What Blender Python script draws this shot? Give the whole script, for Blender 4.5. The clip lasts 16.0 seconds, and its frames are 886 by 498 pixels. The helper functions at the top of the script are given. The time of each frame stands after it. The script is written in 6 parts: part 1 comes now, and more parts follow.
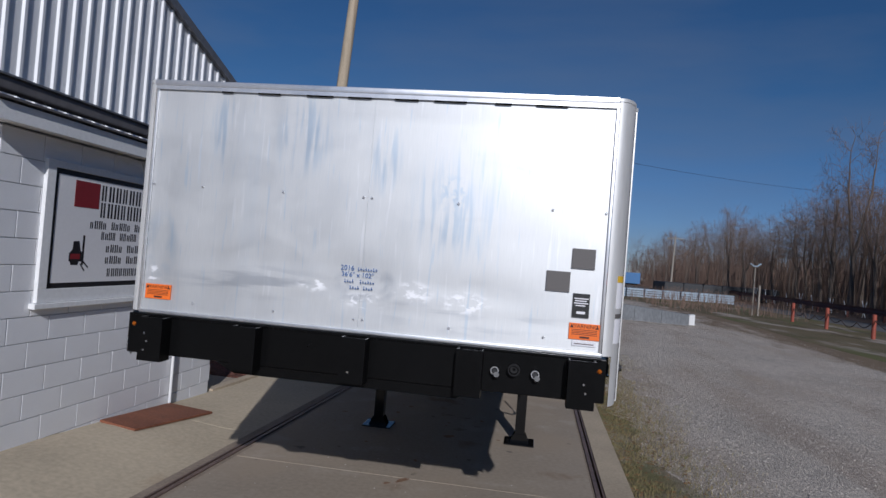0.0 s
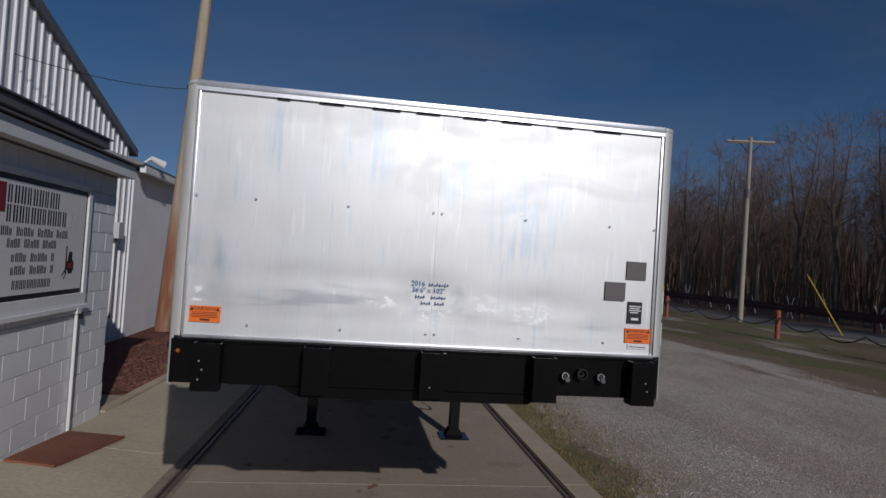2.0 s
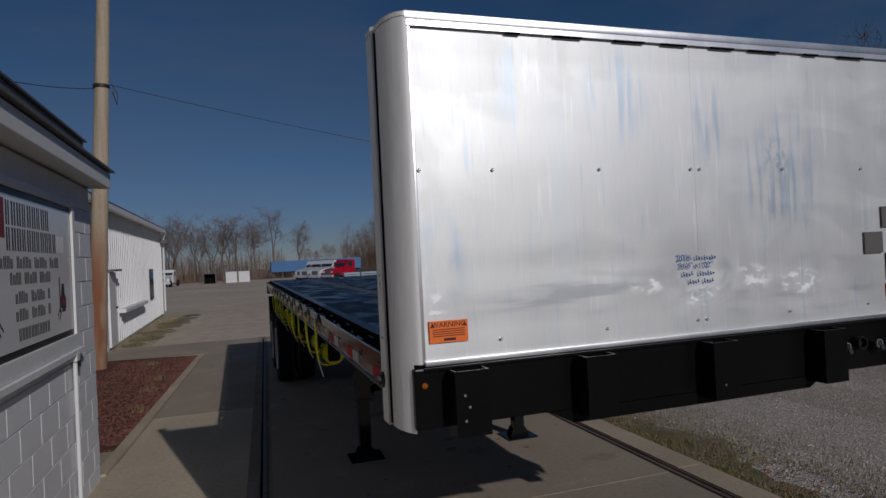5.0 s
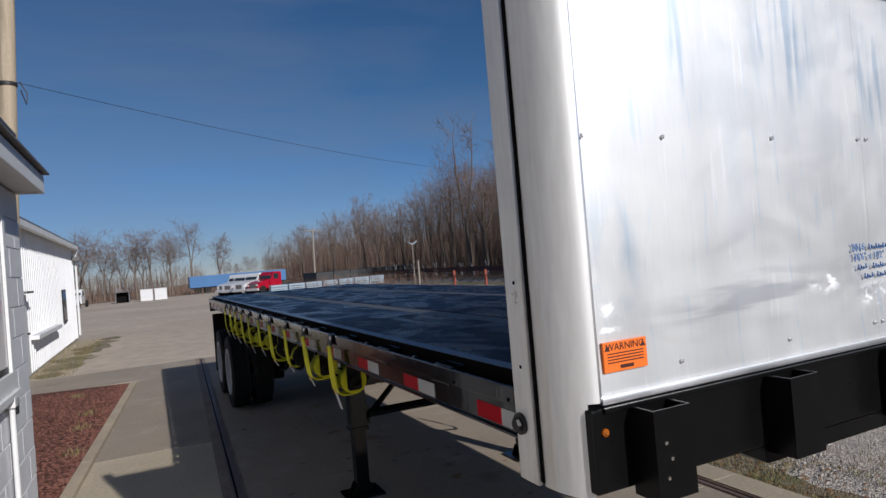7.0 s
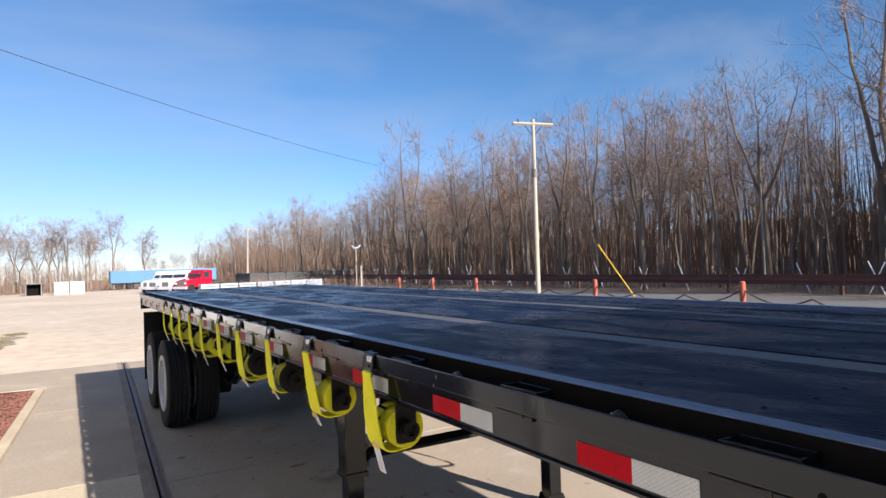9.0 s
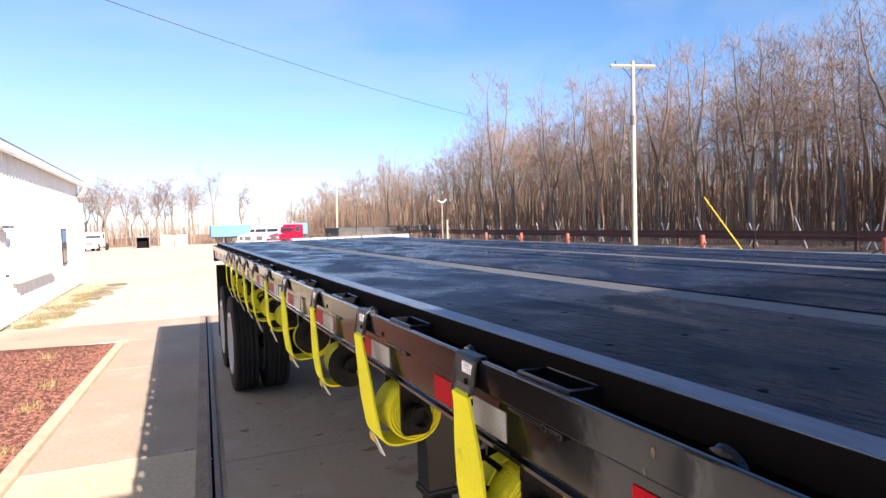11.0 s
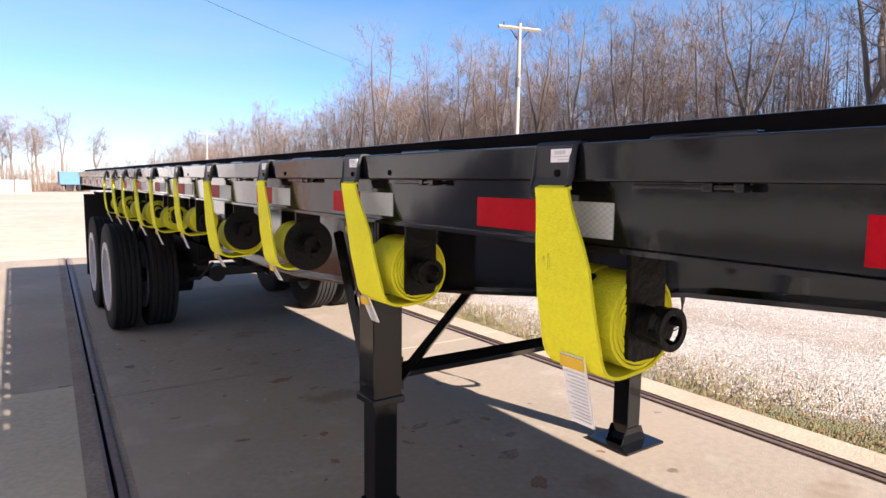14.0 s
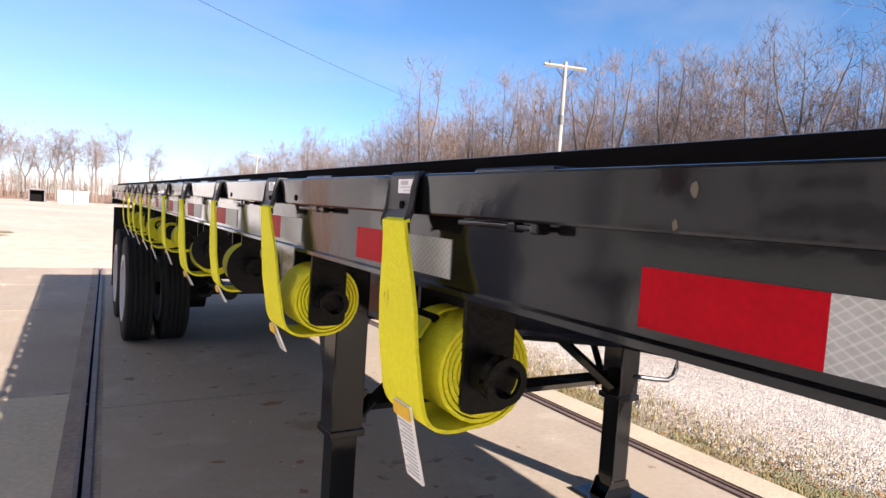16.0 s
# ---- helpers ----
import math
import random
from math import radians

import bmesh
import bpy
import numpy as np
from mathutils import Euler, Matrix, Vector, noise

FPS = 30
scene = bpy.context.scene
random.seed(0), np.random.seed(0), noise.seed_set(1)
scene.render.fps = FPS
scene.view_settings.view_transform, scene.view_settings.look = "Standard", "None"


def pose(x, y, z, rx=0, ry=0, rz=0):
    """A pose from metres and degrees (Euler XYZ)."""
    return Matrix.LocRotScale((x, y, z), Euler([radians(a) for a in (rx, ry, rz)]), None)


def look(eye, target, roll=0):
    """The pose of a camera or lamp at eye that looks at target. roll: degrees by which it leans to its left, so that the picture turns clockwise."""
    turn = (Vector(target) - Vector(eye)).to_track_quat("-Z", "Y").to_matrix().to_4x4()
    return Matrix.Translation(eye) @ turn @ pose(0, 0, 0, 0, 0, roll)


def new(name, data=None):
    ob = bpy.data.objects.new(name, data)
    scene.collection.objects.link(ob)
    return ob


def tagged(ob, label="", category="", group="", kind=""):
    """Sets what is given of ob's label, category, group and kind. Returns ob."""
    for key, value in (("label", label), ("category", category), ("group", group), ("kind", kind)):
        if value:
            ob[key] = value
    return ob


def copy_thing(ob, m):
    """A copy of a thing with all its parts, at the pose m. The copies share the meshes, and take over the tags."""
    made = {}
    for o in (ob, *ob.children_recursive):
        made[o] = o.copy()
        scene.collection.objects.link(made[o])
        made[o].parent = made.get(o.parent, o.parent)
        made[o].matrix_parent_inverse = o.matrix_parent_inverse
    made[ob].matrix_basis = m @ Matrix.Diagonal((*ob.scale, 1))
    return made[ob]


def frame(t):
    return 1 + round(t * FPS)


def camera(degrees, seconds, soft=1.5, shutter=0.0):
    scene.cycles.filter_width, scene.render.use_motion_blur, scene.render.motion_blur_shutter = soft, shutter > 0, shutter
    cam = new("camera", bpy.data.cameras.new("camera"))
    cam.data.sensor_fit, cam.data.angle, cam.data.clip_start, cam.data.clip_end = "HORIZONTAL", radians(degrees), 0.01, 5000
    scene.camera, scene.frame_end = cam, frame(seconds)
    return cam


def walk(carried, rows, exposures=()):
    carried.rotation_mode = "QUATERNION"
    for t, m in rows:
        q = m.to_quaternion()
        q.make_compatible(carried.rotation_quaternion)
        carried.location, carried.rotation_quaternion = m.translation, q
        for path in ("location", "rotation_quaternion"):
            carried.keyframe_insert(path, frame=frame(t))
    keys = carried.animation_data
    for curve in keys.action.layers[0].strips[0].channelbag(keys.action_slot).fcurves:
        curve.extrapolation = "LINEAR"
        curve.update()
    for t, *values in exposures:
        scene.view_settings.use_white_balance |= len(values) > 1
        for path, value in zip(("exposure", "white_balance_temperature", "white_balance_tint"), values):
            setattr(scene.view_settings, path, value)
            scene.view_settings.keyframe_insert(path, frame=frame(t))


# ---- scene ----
cam = camera(71.1, 16.0)
PATH = [
    (0, (0.849, -3.0, 1.881), (0.553, -1.022, 1.912), 4.6),
    (0.5, (0.537, -3.071, 1.895), (0.375, -1.078, 1.905), 3.6),
    (1, (0.208, -3.051, 1.878), (0.123, -1.053, 1.902), 1.8),
    (1.5, (-0.121, -3.086, 1.894), (-0.046, -1.088, 1.954), 4.5),
    (2, (-0.419, -3.09, 1.91), (-0.127, -1.112, 1.953), 3.8),
    (2.5, (-0.68, -2.944, 1.9), (-0.312, -0.979, 1.971), 1.6),
    (3, (-0.916, -2.817, 1.882), (-0.469, -0.868, 1.919), 2.6),
    (3.5, (-1.211, -2.713, 1.892), (-0.604, -0.807, 1.916), -1.0),
    (4, (-1.407, -2.506, 1.858), (-0.831, -0.591, 1.854), -0.8),
    (4.5, (-1.566, -2.276, 1.856), (-1.083, -0.335, 1.828), -1.1),
    (5, (-1.776, -2.052, 1.858), (-1.145, -0.155, 1.876), -2.8),
    (5.2, (-1.835, -1.984, 1.862), (-1.139, -0.109, 1.869), -2.6),
    (7.4, (-2.287, -0.971, 1.878), (-1.354, 0.797, 1.929), -5.4),
    (7.5, (-2.311, -0.892, 1.871), (-1.356, 0.864, 1.936), -5.4),
    (8, (-2.316, -0.508, 1.856), (-1.368, 1.251, 1.954), -4.2),
    (8.1, (-2.321, -0.435, 1.854), (-1.361, 1.318, 1.931), -3.9),
    (8.2, (-2.318, -0.364, 1.85), (-1.358, 1.39, 1.913), -3.2),
    (10.3, (-1.882, 0.876, 1.778), (-0.751, 2.525, 1.77), -1.7),
    (10.5, (-1.839, 0.993, 1.778), (-0.752, 2.67, 1.695), -2.2),
    (11, (-1.743, 1.194, 1.735), (-0.95, 3.028, 1.645), -1.7),
    (11.5, (-1.78, 1.294, 1.686), (-0.935, 3.1, 1.539), -3.5),
    (12, (-1.89, 1.382, 1.614), (-0.825, 3.073, 1.535), -3.0),
    (12.5, (-1.926, 1.432, 1.553), (-0.813, 3.088, 1.407), -1.0),
    (13, (-1.928, 1.47, 1.501), (-0.806, 3.117, 1.323), 0.3),
    (13.5, (-1.922, 1.503, 1.453), (-0.756, 3.117, 1.263), 2.0),
    (14, (-1.933, 1.515, 1.443), (-0.801, 3.15, 1.225), 0.7),
    (14.5, (-1.959, 1.513, 1.445), (-0.883, 3.184, 1.218), 0.3),
    (15, (-1.952, 1.457, 1.47), (-0.948, 3.175, 1.269), 0.7),
    (15.5, (-1.807, 1.423, 1.482), (-0.867, 3.18, 1.305), -1.2),
    (16, (-1.668, 1.413, 1.451), (-0.643, 3.126, 1.33), 3.8),
]
walk(cam, [(t, look(eye, target, roll)) for t, eye, target, roll in PATH], exposures=((0, -0.62, 5320, 13), (0.5, -0.73, 5400, 13), (1.5, -1.0, 5560, 13), (3.5, -1.35, 5680, 13), (5.2, -1.4, 5650, 13), (7.4, 0.18, 5650, 11), (8.2, 0.88, 5750, 11), (10.4, 1.85, 6700, 18), (11, 1.95, 6550, 18), (11.5, 1.8, 6500, 18), (12.2, 1.75, 6280, 18), (16, 1.72, 6230, 18)))

# ---- world, sun ----
SUN_EL, SUN_AZ = radians(25.0), math.atan2(0.25, -0.97)
world = bpy.data.worlds.new("world")
scene.world = world
world.use_nodes = True
wn = world.node_tree
sky = wn.nodes.new("ShaderNodeTexSky")
sky.sky_type, sky.sun_disc = "NISHITA", False
sky.sun_elevation, sky.sun_rotation = SUN_EL, SUN_AZ
sky.air_density, sky.dust_density, sky.ozone_density = 1.0, 0.0, 4.5
hue = wn.nodes.new("ShaderNodeHueSaturation")
hue.inputs["Saturation"].default_value = 1.10
wn.links.new(sky.outputs[0], hue.inputs["Color"])
# thin high cirrus
wco, wmap, wnoise, wr, wmix = (wn.nodes.new("ShaderNode" + k) for k in ("TexCoord", "Mapping", "TexNoise", "MapRange", "Mix"))
wmap.inputs["Scale"].default_value, wmap.inputs["Rotation"].default_value = (1.2, 4.5, 7.0), (0.3, 0.2, 0.9)
wnoise.inputs["Scale"].default_value, wnoise.inputs["Detail"].default_value = 1.3, 7
wr.inputs[1].default_value, wr.inputs[2].default_value, wr.inputs[4].default_value = 0.42, 0.85, 0.42
wmix.data_type = "RGBA"
wmix.inputs[7].default_value = (4.2, 4.4, 4.8, 1)
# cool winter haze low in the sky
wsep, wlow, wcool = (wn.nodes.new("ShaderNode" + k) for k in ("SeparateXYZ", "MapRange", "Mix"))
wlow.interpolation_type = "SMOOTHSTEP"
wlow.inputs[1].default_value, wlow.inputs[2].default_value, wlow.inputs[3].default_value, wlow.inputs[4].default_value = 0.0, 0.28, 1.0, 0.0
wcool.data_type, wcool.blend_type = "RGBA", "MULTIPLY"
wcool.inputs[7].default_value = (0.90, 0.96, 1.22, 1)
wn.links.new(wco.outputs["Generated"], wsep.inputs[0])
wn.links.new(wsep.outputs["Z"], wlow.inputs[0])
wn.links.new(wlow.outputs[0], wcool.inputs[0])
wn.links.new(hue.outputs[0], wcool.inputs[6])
wn.links.new(wco.outputs["Generated"], wmap.inputs[0])
wn.links.new(wmap.outputs[0], wnoise.inputs["Vector"])
wn.links.new(wnoise.outputs[0], wr.inputs[0])
wn.links.new(wr.outputs[0], wmix.inputs[0])
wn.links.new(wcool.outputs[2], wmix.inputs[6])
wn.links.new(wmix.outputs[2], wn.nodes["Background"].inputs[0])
wn.nodes["Background"].inputs[1].default_value = 0.055
sun = new("sun", bpy.data.lights.new("sun", "SUN"))
sun.data.energy, sun.data.angle, sun.data.color = 5.0, radians(0.55), (1.0, 0.895, 0.755)
sun.matrix_world = look((0, 0, 30), (-math.sin(SUN_AZ) * math.cos(SUN_EL) * 30, -math.cos(SUN_AZ) * math.cos(SUN_EL) * 30, 30 - math.sin(SUN_EL) * 30))


# ---- materials ----
def mat(name, base, rough=0.6, metal=0.0, dark=None, scale=3.0, fine=60.0, amount=0.35, bump=0.0, bump_scale=80.0, coat=0.0,
        stretch=(1, 1, 1), per_object=0.0, per_island=0.0, rough_var=0.1, spec=0.5):
    """A principled material with colour varied at two scales, roughness variation and fine relief."""
    m = bpy.data.materials.new(name)
    m.use_nodes = True
    n, l = m.node_tree.nodes, m.node_tree.links
    p = n["Principled BSDF"]
    p.inputs["Metallic"].default_value = metal
    p.inputs["Coat Weight"].default_value = coat
    p.inputs["Coat Roughness"].default_value = 0.08
    p.inputs["Specular IOR Level"].default_value = spec
    co = n.new("ShaderNodeTexCoord")
    mp = n.new("ShaderNodeMapping")
    mp.inputs["Scale"].default_value = stretch
    l.new(co.outputs["Object"], mp.inputs[0])
    big, small = n.new("ShaderNodeTexNoise"), n.new("ShaderNodeTexNoise")
    for tex, s in ((big, scale), (small, fine)):
        tex.inputs["Scale"].default_value = s
        tex.inputs["Detail"].default_value = 6
        l.new(mp.outputs[0], tex.inputs["Vector"])
    add = n.new("ShaderNodeMath")
    add.operation = "ADD"
    l.new(big.outputs[0], add.inputs[0])
    l.new(small.outputs[0], add.inputs[1])
    ramp = n.new("ShaderNodeMapRange")
    ramp.inputs[1].default_value, ramp.inputs[2].default_value = 0.7, 1.3
    ramp.inputs[3].default_value, ramp.inputs[4].default_value = 0.0, 1.0
    l.new(add.outputs[0], ramp.inputs[0])
    last = ramp.outputs[0]
    if per_object or per_island:
        src = n.new("ShaderNodeObjectInfo").outputs["Random"] if per_object else n.new("ShaderNodeNewGeometry").outputs["Random Per Island"]
        mul = n.new("ShaderNodeMath")
        mul.operation = "MULTIPLY_ADD"
        l.new(src, mul.inputs[0])
        mul.inputs[1].default_value = per_object or per_island
        l.new(last, mul.inputs[2])
        last = mul.outputs[0]
    mix = n.new("ShaderNodeMix")
    mix.data_type = "RGBA"
    d = dark or [c * (1 - amount) for c in base]
    mix.inputs[6].default_value, mix.inputs[7].default_value = (*d, 1), (*base, 1)
    l.new(last, mix.inputs[0])
    l.new(mix.outputs[2], p.inputs["Base Color"])
    rr = n.new("ShaderNodeMapRange")
    rr.inputs[3].default_value, rr.inputs[4].default_value = max(0.02, rough - rough_var), min(1, rough + rough_var)
    l.new(big.outputs[0], rr.inputs[0])
    l.new(rr.outputs[0], p.inputs["Roughness"])
    if bump:
        bt = n.new("ShaderNodeTexNoise")
        bt.inputs["Scale"].default_value = bump_scale
        bt.inputs["Detail"].default_value = 4
        l.new(mp.outputs[0], bt.inputs["Vector"])
        b = n.new("ShaderNodeBump")
        b.inputs["Strength"].default_value, b.inputs["Distance"].default_value = bump, 0.01
        l.new(bt.outputs[0], b.inputs["Height"])
        l.new(b.outputs[0], p.inputs["Normal"])
    return m


def layer(m, colour, scale, low, high, stretch=(1, 1, 1), detail=5, seed=0.0, strength=1.0):
    """Adds patches of a second colour (stains, dirt, dust) over a material's base colour."""
    n, l = m.node_tree.nodes, m.node_tree.links
    p = n["Principled BSDF"]
    old = p.inputs["Base Color"].links[0].from_socket
    co, mp = n.new("ShaderNodeTexCoord"), n.new("ShaderNodeMapping")
    mp.inputs["Scale"].default_value, mp.inputs["Location"].default_value = stretch, (seed, seed * 1.7, seed * 0.6)
    l.new(co.outputs["Object"], mp.inputs[0])
    t = n.new("ShaderNodeTexNoise")
    t.inputs["Scale"].default_value, t.inputs["Detail"].default_value = scale, detail
    l.new(mp.outputs[0], t.inputs["Vector"])
    r = n.new("ShaderNodeMapRange")
    r.interpolation_type = "SMOOTHSTEP"
    r.inputs[1].default_value, r.inputs[2].default_value, r.inputs[4].default_value = low, high, strength
    l.new(t.outputs[0], r.inputs[0])
    mix = n.new("ShaderNodeMix")
    mix.data_type = "RGBA"
    mix.inputs[7].default_value = (*colour, 1)
    l.new(r.outputs[0], mix.inputs[0])
    l.new(old, mix.inputs[6])
    l.new(mix.outputs[2], p.inputs["Base Color"])
    return m


def stones(m, scale, bump, contrast):
    """Adds a cell pattern of small stones: a tone for each and rounded relief."""
    n, l = m.node_tree.nodes, m.node_tree.links
    p = n["Principled BSDF"]
    old = p.inputs["Base Color"].links[0].from_socket
    co = n.new("ShaderNodeTexCoord")
    v = n.new("ShaderNodeTexVoronoi")
    v.inputs["Scale"].default_value = scale
    l.new(co.outputs["Object"], v.inputs["Vector"])
    hsv = n.new("ShaderNodeSeparateColor")
    l.new(v.outputs["Color"], hsv.inputs[0])
    r = n.new("ShaderNodeMapRange")
    r.inputs[3].default_value, r.inputs[4].default_value = 1 - contrast, 1 + contrast
    l.new(hsv.outputs[0], r.inputs[0])
    mix = n.new("ShaderNodeMix")
    mix.data_type, mix.blend_type = "RGBA", "MULTIPLY"
    mix.inputs[0].default_value = 1
    l.new(old, mix.inputs[6])
    l.new(r.outputs[0], mix.inputs[7])
    l.new(mix.outputs[2], p.inputs["Base Color"])
    b = n.new("ShaderNodeBump")
    b.invert = True
    b.inputs["Strength"].default_value, b.inputs["Distance"].default_value = bump, 0.02
    l.new(v.outputs["Distance"], b.inputs["Height"])
    l.new(b.outputs[0], p.inputs["Normal"])
    return m


def smears(m, scale, depth, stretch=(1, 1, 1)):
    """Wiped, cloudy patches that are duller or brighter than the rest of a metal sheet."""
    n, l = m.node_tree.nodes, m.node_tree.links
    p = n["Principled BSDF"]
    old = p.inputs["Roughness"].links[0].from_socket
    co = n.new("ShaderNodeTexCoord")
    t = n.new("ShaderNodeTexNoise")
    t.inputs["Scale"].default_value, t.inputs["Detail"].default_value, t.inputs["Distortion"].default_value = scale, 3, 1.6
    mp = n.new("ShaderNodeMapping")
    mp.inputs["Scale"].default_value = stretch
    l.new(co.outputs["Object"], mp.inputs[0])
    l.new(mp.outputs[0], t.inputs["Vector"])
    r = n.new("ShaderNodeMapRange")
    r.inputs[1].default_value, r.inputs[2].default_value = 0.42, 0.58
    r.inputs[3].default_value, r.inputs[4].default_value = -depth, depth * 0.5
    l.new(t.outputs[0], r.inputs[0])
    a = n.new("ShaderNodeMath")
    l.new(old, a.inputs[0])
    l.new(r.outputs[0], a.inputs[1])
    l.new(a.outputs[0], p.inputs["Roughness"])
    return m


def marks(m, colour, centre, radius, stretch, low, high, strength, rough, seed=0.0):
    """Marks of their own shape round a place on a surface: streaks, wiped smears, dull bands, painted dent shading."""
    n, l = m.node_tree.nodes, m.node_tree.links
    p = n["Principled BSDF"]
    old, old_rough = p.inputs["Base Color"].links[0].from_socket, p.inputs["Roughness"].links[0].from_socket
    co, away, size, far, grain = (n.new("ShaderNode" + k) for k in ("TexCoord", "VectorMath", "VectorMath", "VectorMath", "Mapping"))
    away.operation, size.operation, far.operation = "SUBTRACT", "DIVIDE", "LENGTH"
    away.inputs[1].default_value, size.inputs[1].default_value = centre, radius
    l.new(co.outputs["Object"], away.inputs[0])
    l.new(away.outputs[0], size.inputs[0])
    l.new(size.outputs[0], far.inputs[0])
    near, t, r, both, mix, add = (n.new("ShaderNode" + k) for k in ("MapRange", "TexNoise", "MapRange", "Math", "Mix", "Math"))
    near.interpolation_type = r.interpolation_type = "SMOOTHSTEP"
    near.inputs[1].default_value, near.inputs[2].default_value, near.inputs[3].default_value, near.inputs[4].default_value = 0.35, 1.0, strength, 0.0
    l.new(far.outputs["Value"], near.inputs[0])
    grain.inputs["Scale"].default_value, grain.inputs["Location"].default_value = stretch, (seed, 0.0, seed * 0.7)
    l.new(co.outputs["Object"], grain.inputs[0])
    t.inputs["Scale"].default_value, t.inputs["Detail"].default_value, t.inputs["Distortion"].default_value = 1.0, 6, 0.4
    l.new(grain.outputs[0], t.inputs["Vector"])
    r.inputs[1].default_value, r.inputs[2].default_value = low, high
    l.new(t.outputs[0], r.inputs[0])
    both.operation = "MULTIPLY"
    l.new(near.outputs[0], both.inputs[0])
    l.new(r.outputs[0], both.inputs[1])
    mix.data_type = "RGBA"
    mix.inputs[7].default_value = (*colour, 1)
    l.new(both.outputs[0], mix.inputs[0])
    l.new(old, mix.inputs[6])
    l.new(mix.outputs[2], p.inputs["Base Color"])
    add.operation = "MULTIPLY_ADD"
    add.inputs[1].default_value = rough
    l.new(both.outputs[0], add.inputs[0])
    l.new(old_rough, add.inputs[2])
    l.new(add.outputs[0], p.inputs["Roughness"])
    return m


GRAVEL = stones(mat("gravel", (0.60, 0.53, 0.45), 0.95, amount=0.30, scale=0.6, fine=9, spec=0.2), 78, 0.8, 0.45)
layer(GRAVEL, (0.33, 0.265, 0.19), 0.30, 0.5, 0.70, strength=0.35, detail=8)
layer(GRAVEL, (0.31, 0.215, 0.145), 0.8, 0.44, 0.62, stretch=(1.3, 0.22, 1), detail=9, seed=6.0, strength=0.30)
def shore(m, colour, a, b, reach, seed=0.0):
    """Another soil that takes over along x between a and b, in ragged bands along y."""
    n, l = m.node_tree.nodes, m.node_tree.links
    p = n["Principled BSDF"]
    old = p.inputs["Base Color"].links[0].from_socket
    co, mp, t, sx, mul, r, mix = (n.new("ShaderNode" + k) for k in ("TexCoord", "Mapping", "TexNoise", "SeparateXYZ", "Math", "MapRange", "Mix"))
    mp.inputs["Scale"].default_value, mp.inputs["Location"].default_value = (0.55, 0.16, 1), (seed, seed * 1.7, 0)
    l.new(co.outputs["Object"], mp.inputs[0])
    t.inputs["Scale"].default_value, t.inputs["Detail"].default_value, t.inputs["Roughness"].default_value = 1.5, 10, 0.62
    l.new(mp.outputs[0], t.inputs["Vector"])
    l.new(co.outputs["Object"], sx.inputs[0])
    mul.operation = "MULTIPLY_ADD"
    mul.inputs[1].default_value = reach
    l.new(t.outputs[0], mul.inputs[0])
    l.new(sx.outputs["X"], mul.inputs[2])
    r.interpolation_type = "SMOOTHSTEP"
    r.inputs[1].default_value, r.inputs[2].default_value = a + reach / 2, b + reach / 2
    l.new(mul.outputs[0], r.inputs[0])
    mix.data_type = "RGBA"
    mix.inputs[7].default_value = (*colour, 1)
    l.new(r.outputs[0], mix.inputs[0])
    l.new(old, mix.inputs[6])
    l.new(mix.outputs[2], p.inputs["Base Color"])
    return m


CONCRETE = mat("concrete", (0.375, 0.315, 0.245), 0.85, amount=0.25, scale=0.9, fine=25, bump=0.25, bump_scale=120, spec=0.3)
WARMCON = mat("warm_concrete", (0.57, 0.48, 0.345), 0.85, amount=0.28, scale=0.9, fine=25, bump=0.25, bump_scale=120, spec=0.3)
layer(WARMCON, (0.36, 0.25, 0.15), 1.6, 0.60, 0.74, seed=3.0, strength=0.5)
layer(CONCRETE, (0.36, 0.29, 0.215), 0.8, 0.46, 0.66, seed=5.0, detail=9, strength=0.65)
layer(CONCRETE, (0.52, 0.46, 0.39), 2.6, 0.56, 0.72, seed=12.0, detail=9, strength=0.22)
layer(CONCRETE, (0.20, 0.13, 0.08), 1.6, 0.66, 0.76, seed=3.0, strength=0.6)
layer(CONCRETE, (0.12, 0.10, 0.085), 5.5, 0.69, 0.75, seed=9.0, strength=0.75)
CURB = mat("curb_concrete", (0.52, 0.43, 0.31), 0.9, amount=0.3, scale=1.5, fine=40, bump=0.4, spec=0.3)
GRASS = stones(mat("winter_grass", (0.40, 0.35, 0.27), 0.95, amount=0.35, scale=0.6, fine=9, spec=0.15), 75, 0.8, 0.35)
layer(GRASS, (0.22, 0.17, 0.10), 2.0, 0.40, 0.58, seed=3.0, detail=10, strength=0.85)
layer(GRASS, (0.14, 0.15, 0.05), 1.6, 0.46, 0.60, seed=8.0, detail=10, strength=0.6)
shore(GRAVEL, (0.22, 0.165, 0.11), 8.6, 10.2, 7.0)
VERGE = mat("verge_soil", (0.20, 0.15, 0.10), 0.95, dark=(0.10, 0.095, 0.045), scale=0.35, fine=9, bump=0.6, bump_scale=30, spec=0.15)
layer(VERGE, (0.36, 0.31, 0.26), 0.5, 0.55, 0.66, stretch=(1, 0.4, 1), seed=4.0)
layer(VERGE, (0.13, 0.135, 0.055), 0.45, 0.50, 0.62, stretch=(1, 0.3, 1), detail=9, seed=9.0, strength=0.8)
ROAD = mat("asphalt", (0.15, 0.145, 0.14), 0.85, amount=0.25, scale=0.4, fine=60, bump=0.2, spec=0.3)
LITTER = mat("leaf_litter", (0.30, 0.21, 0.145), 0.95, amount=0.5, scale=0.6, fine=12, bump=0.8, bump_scale=20, spec=0.1)
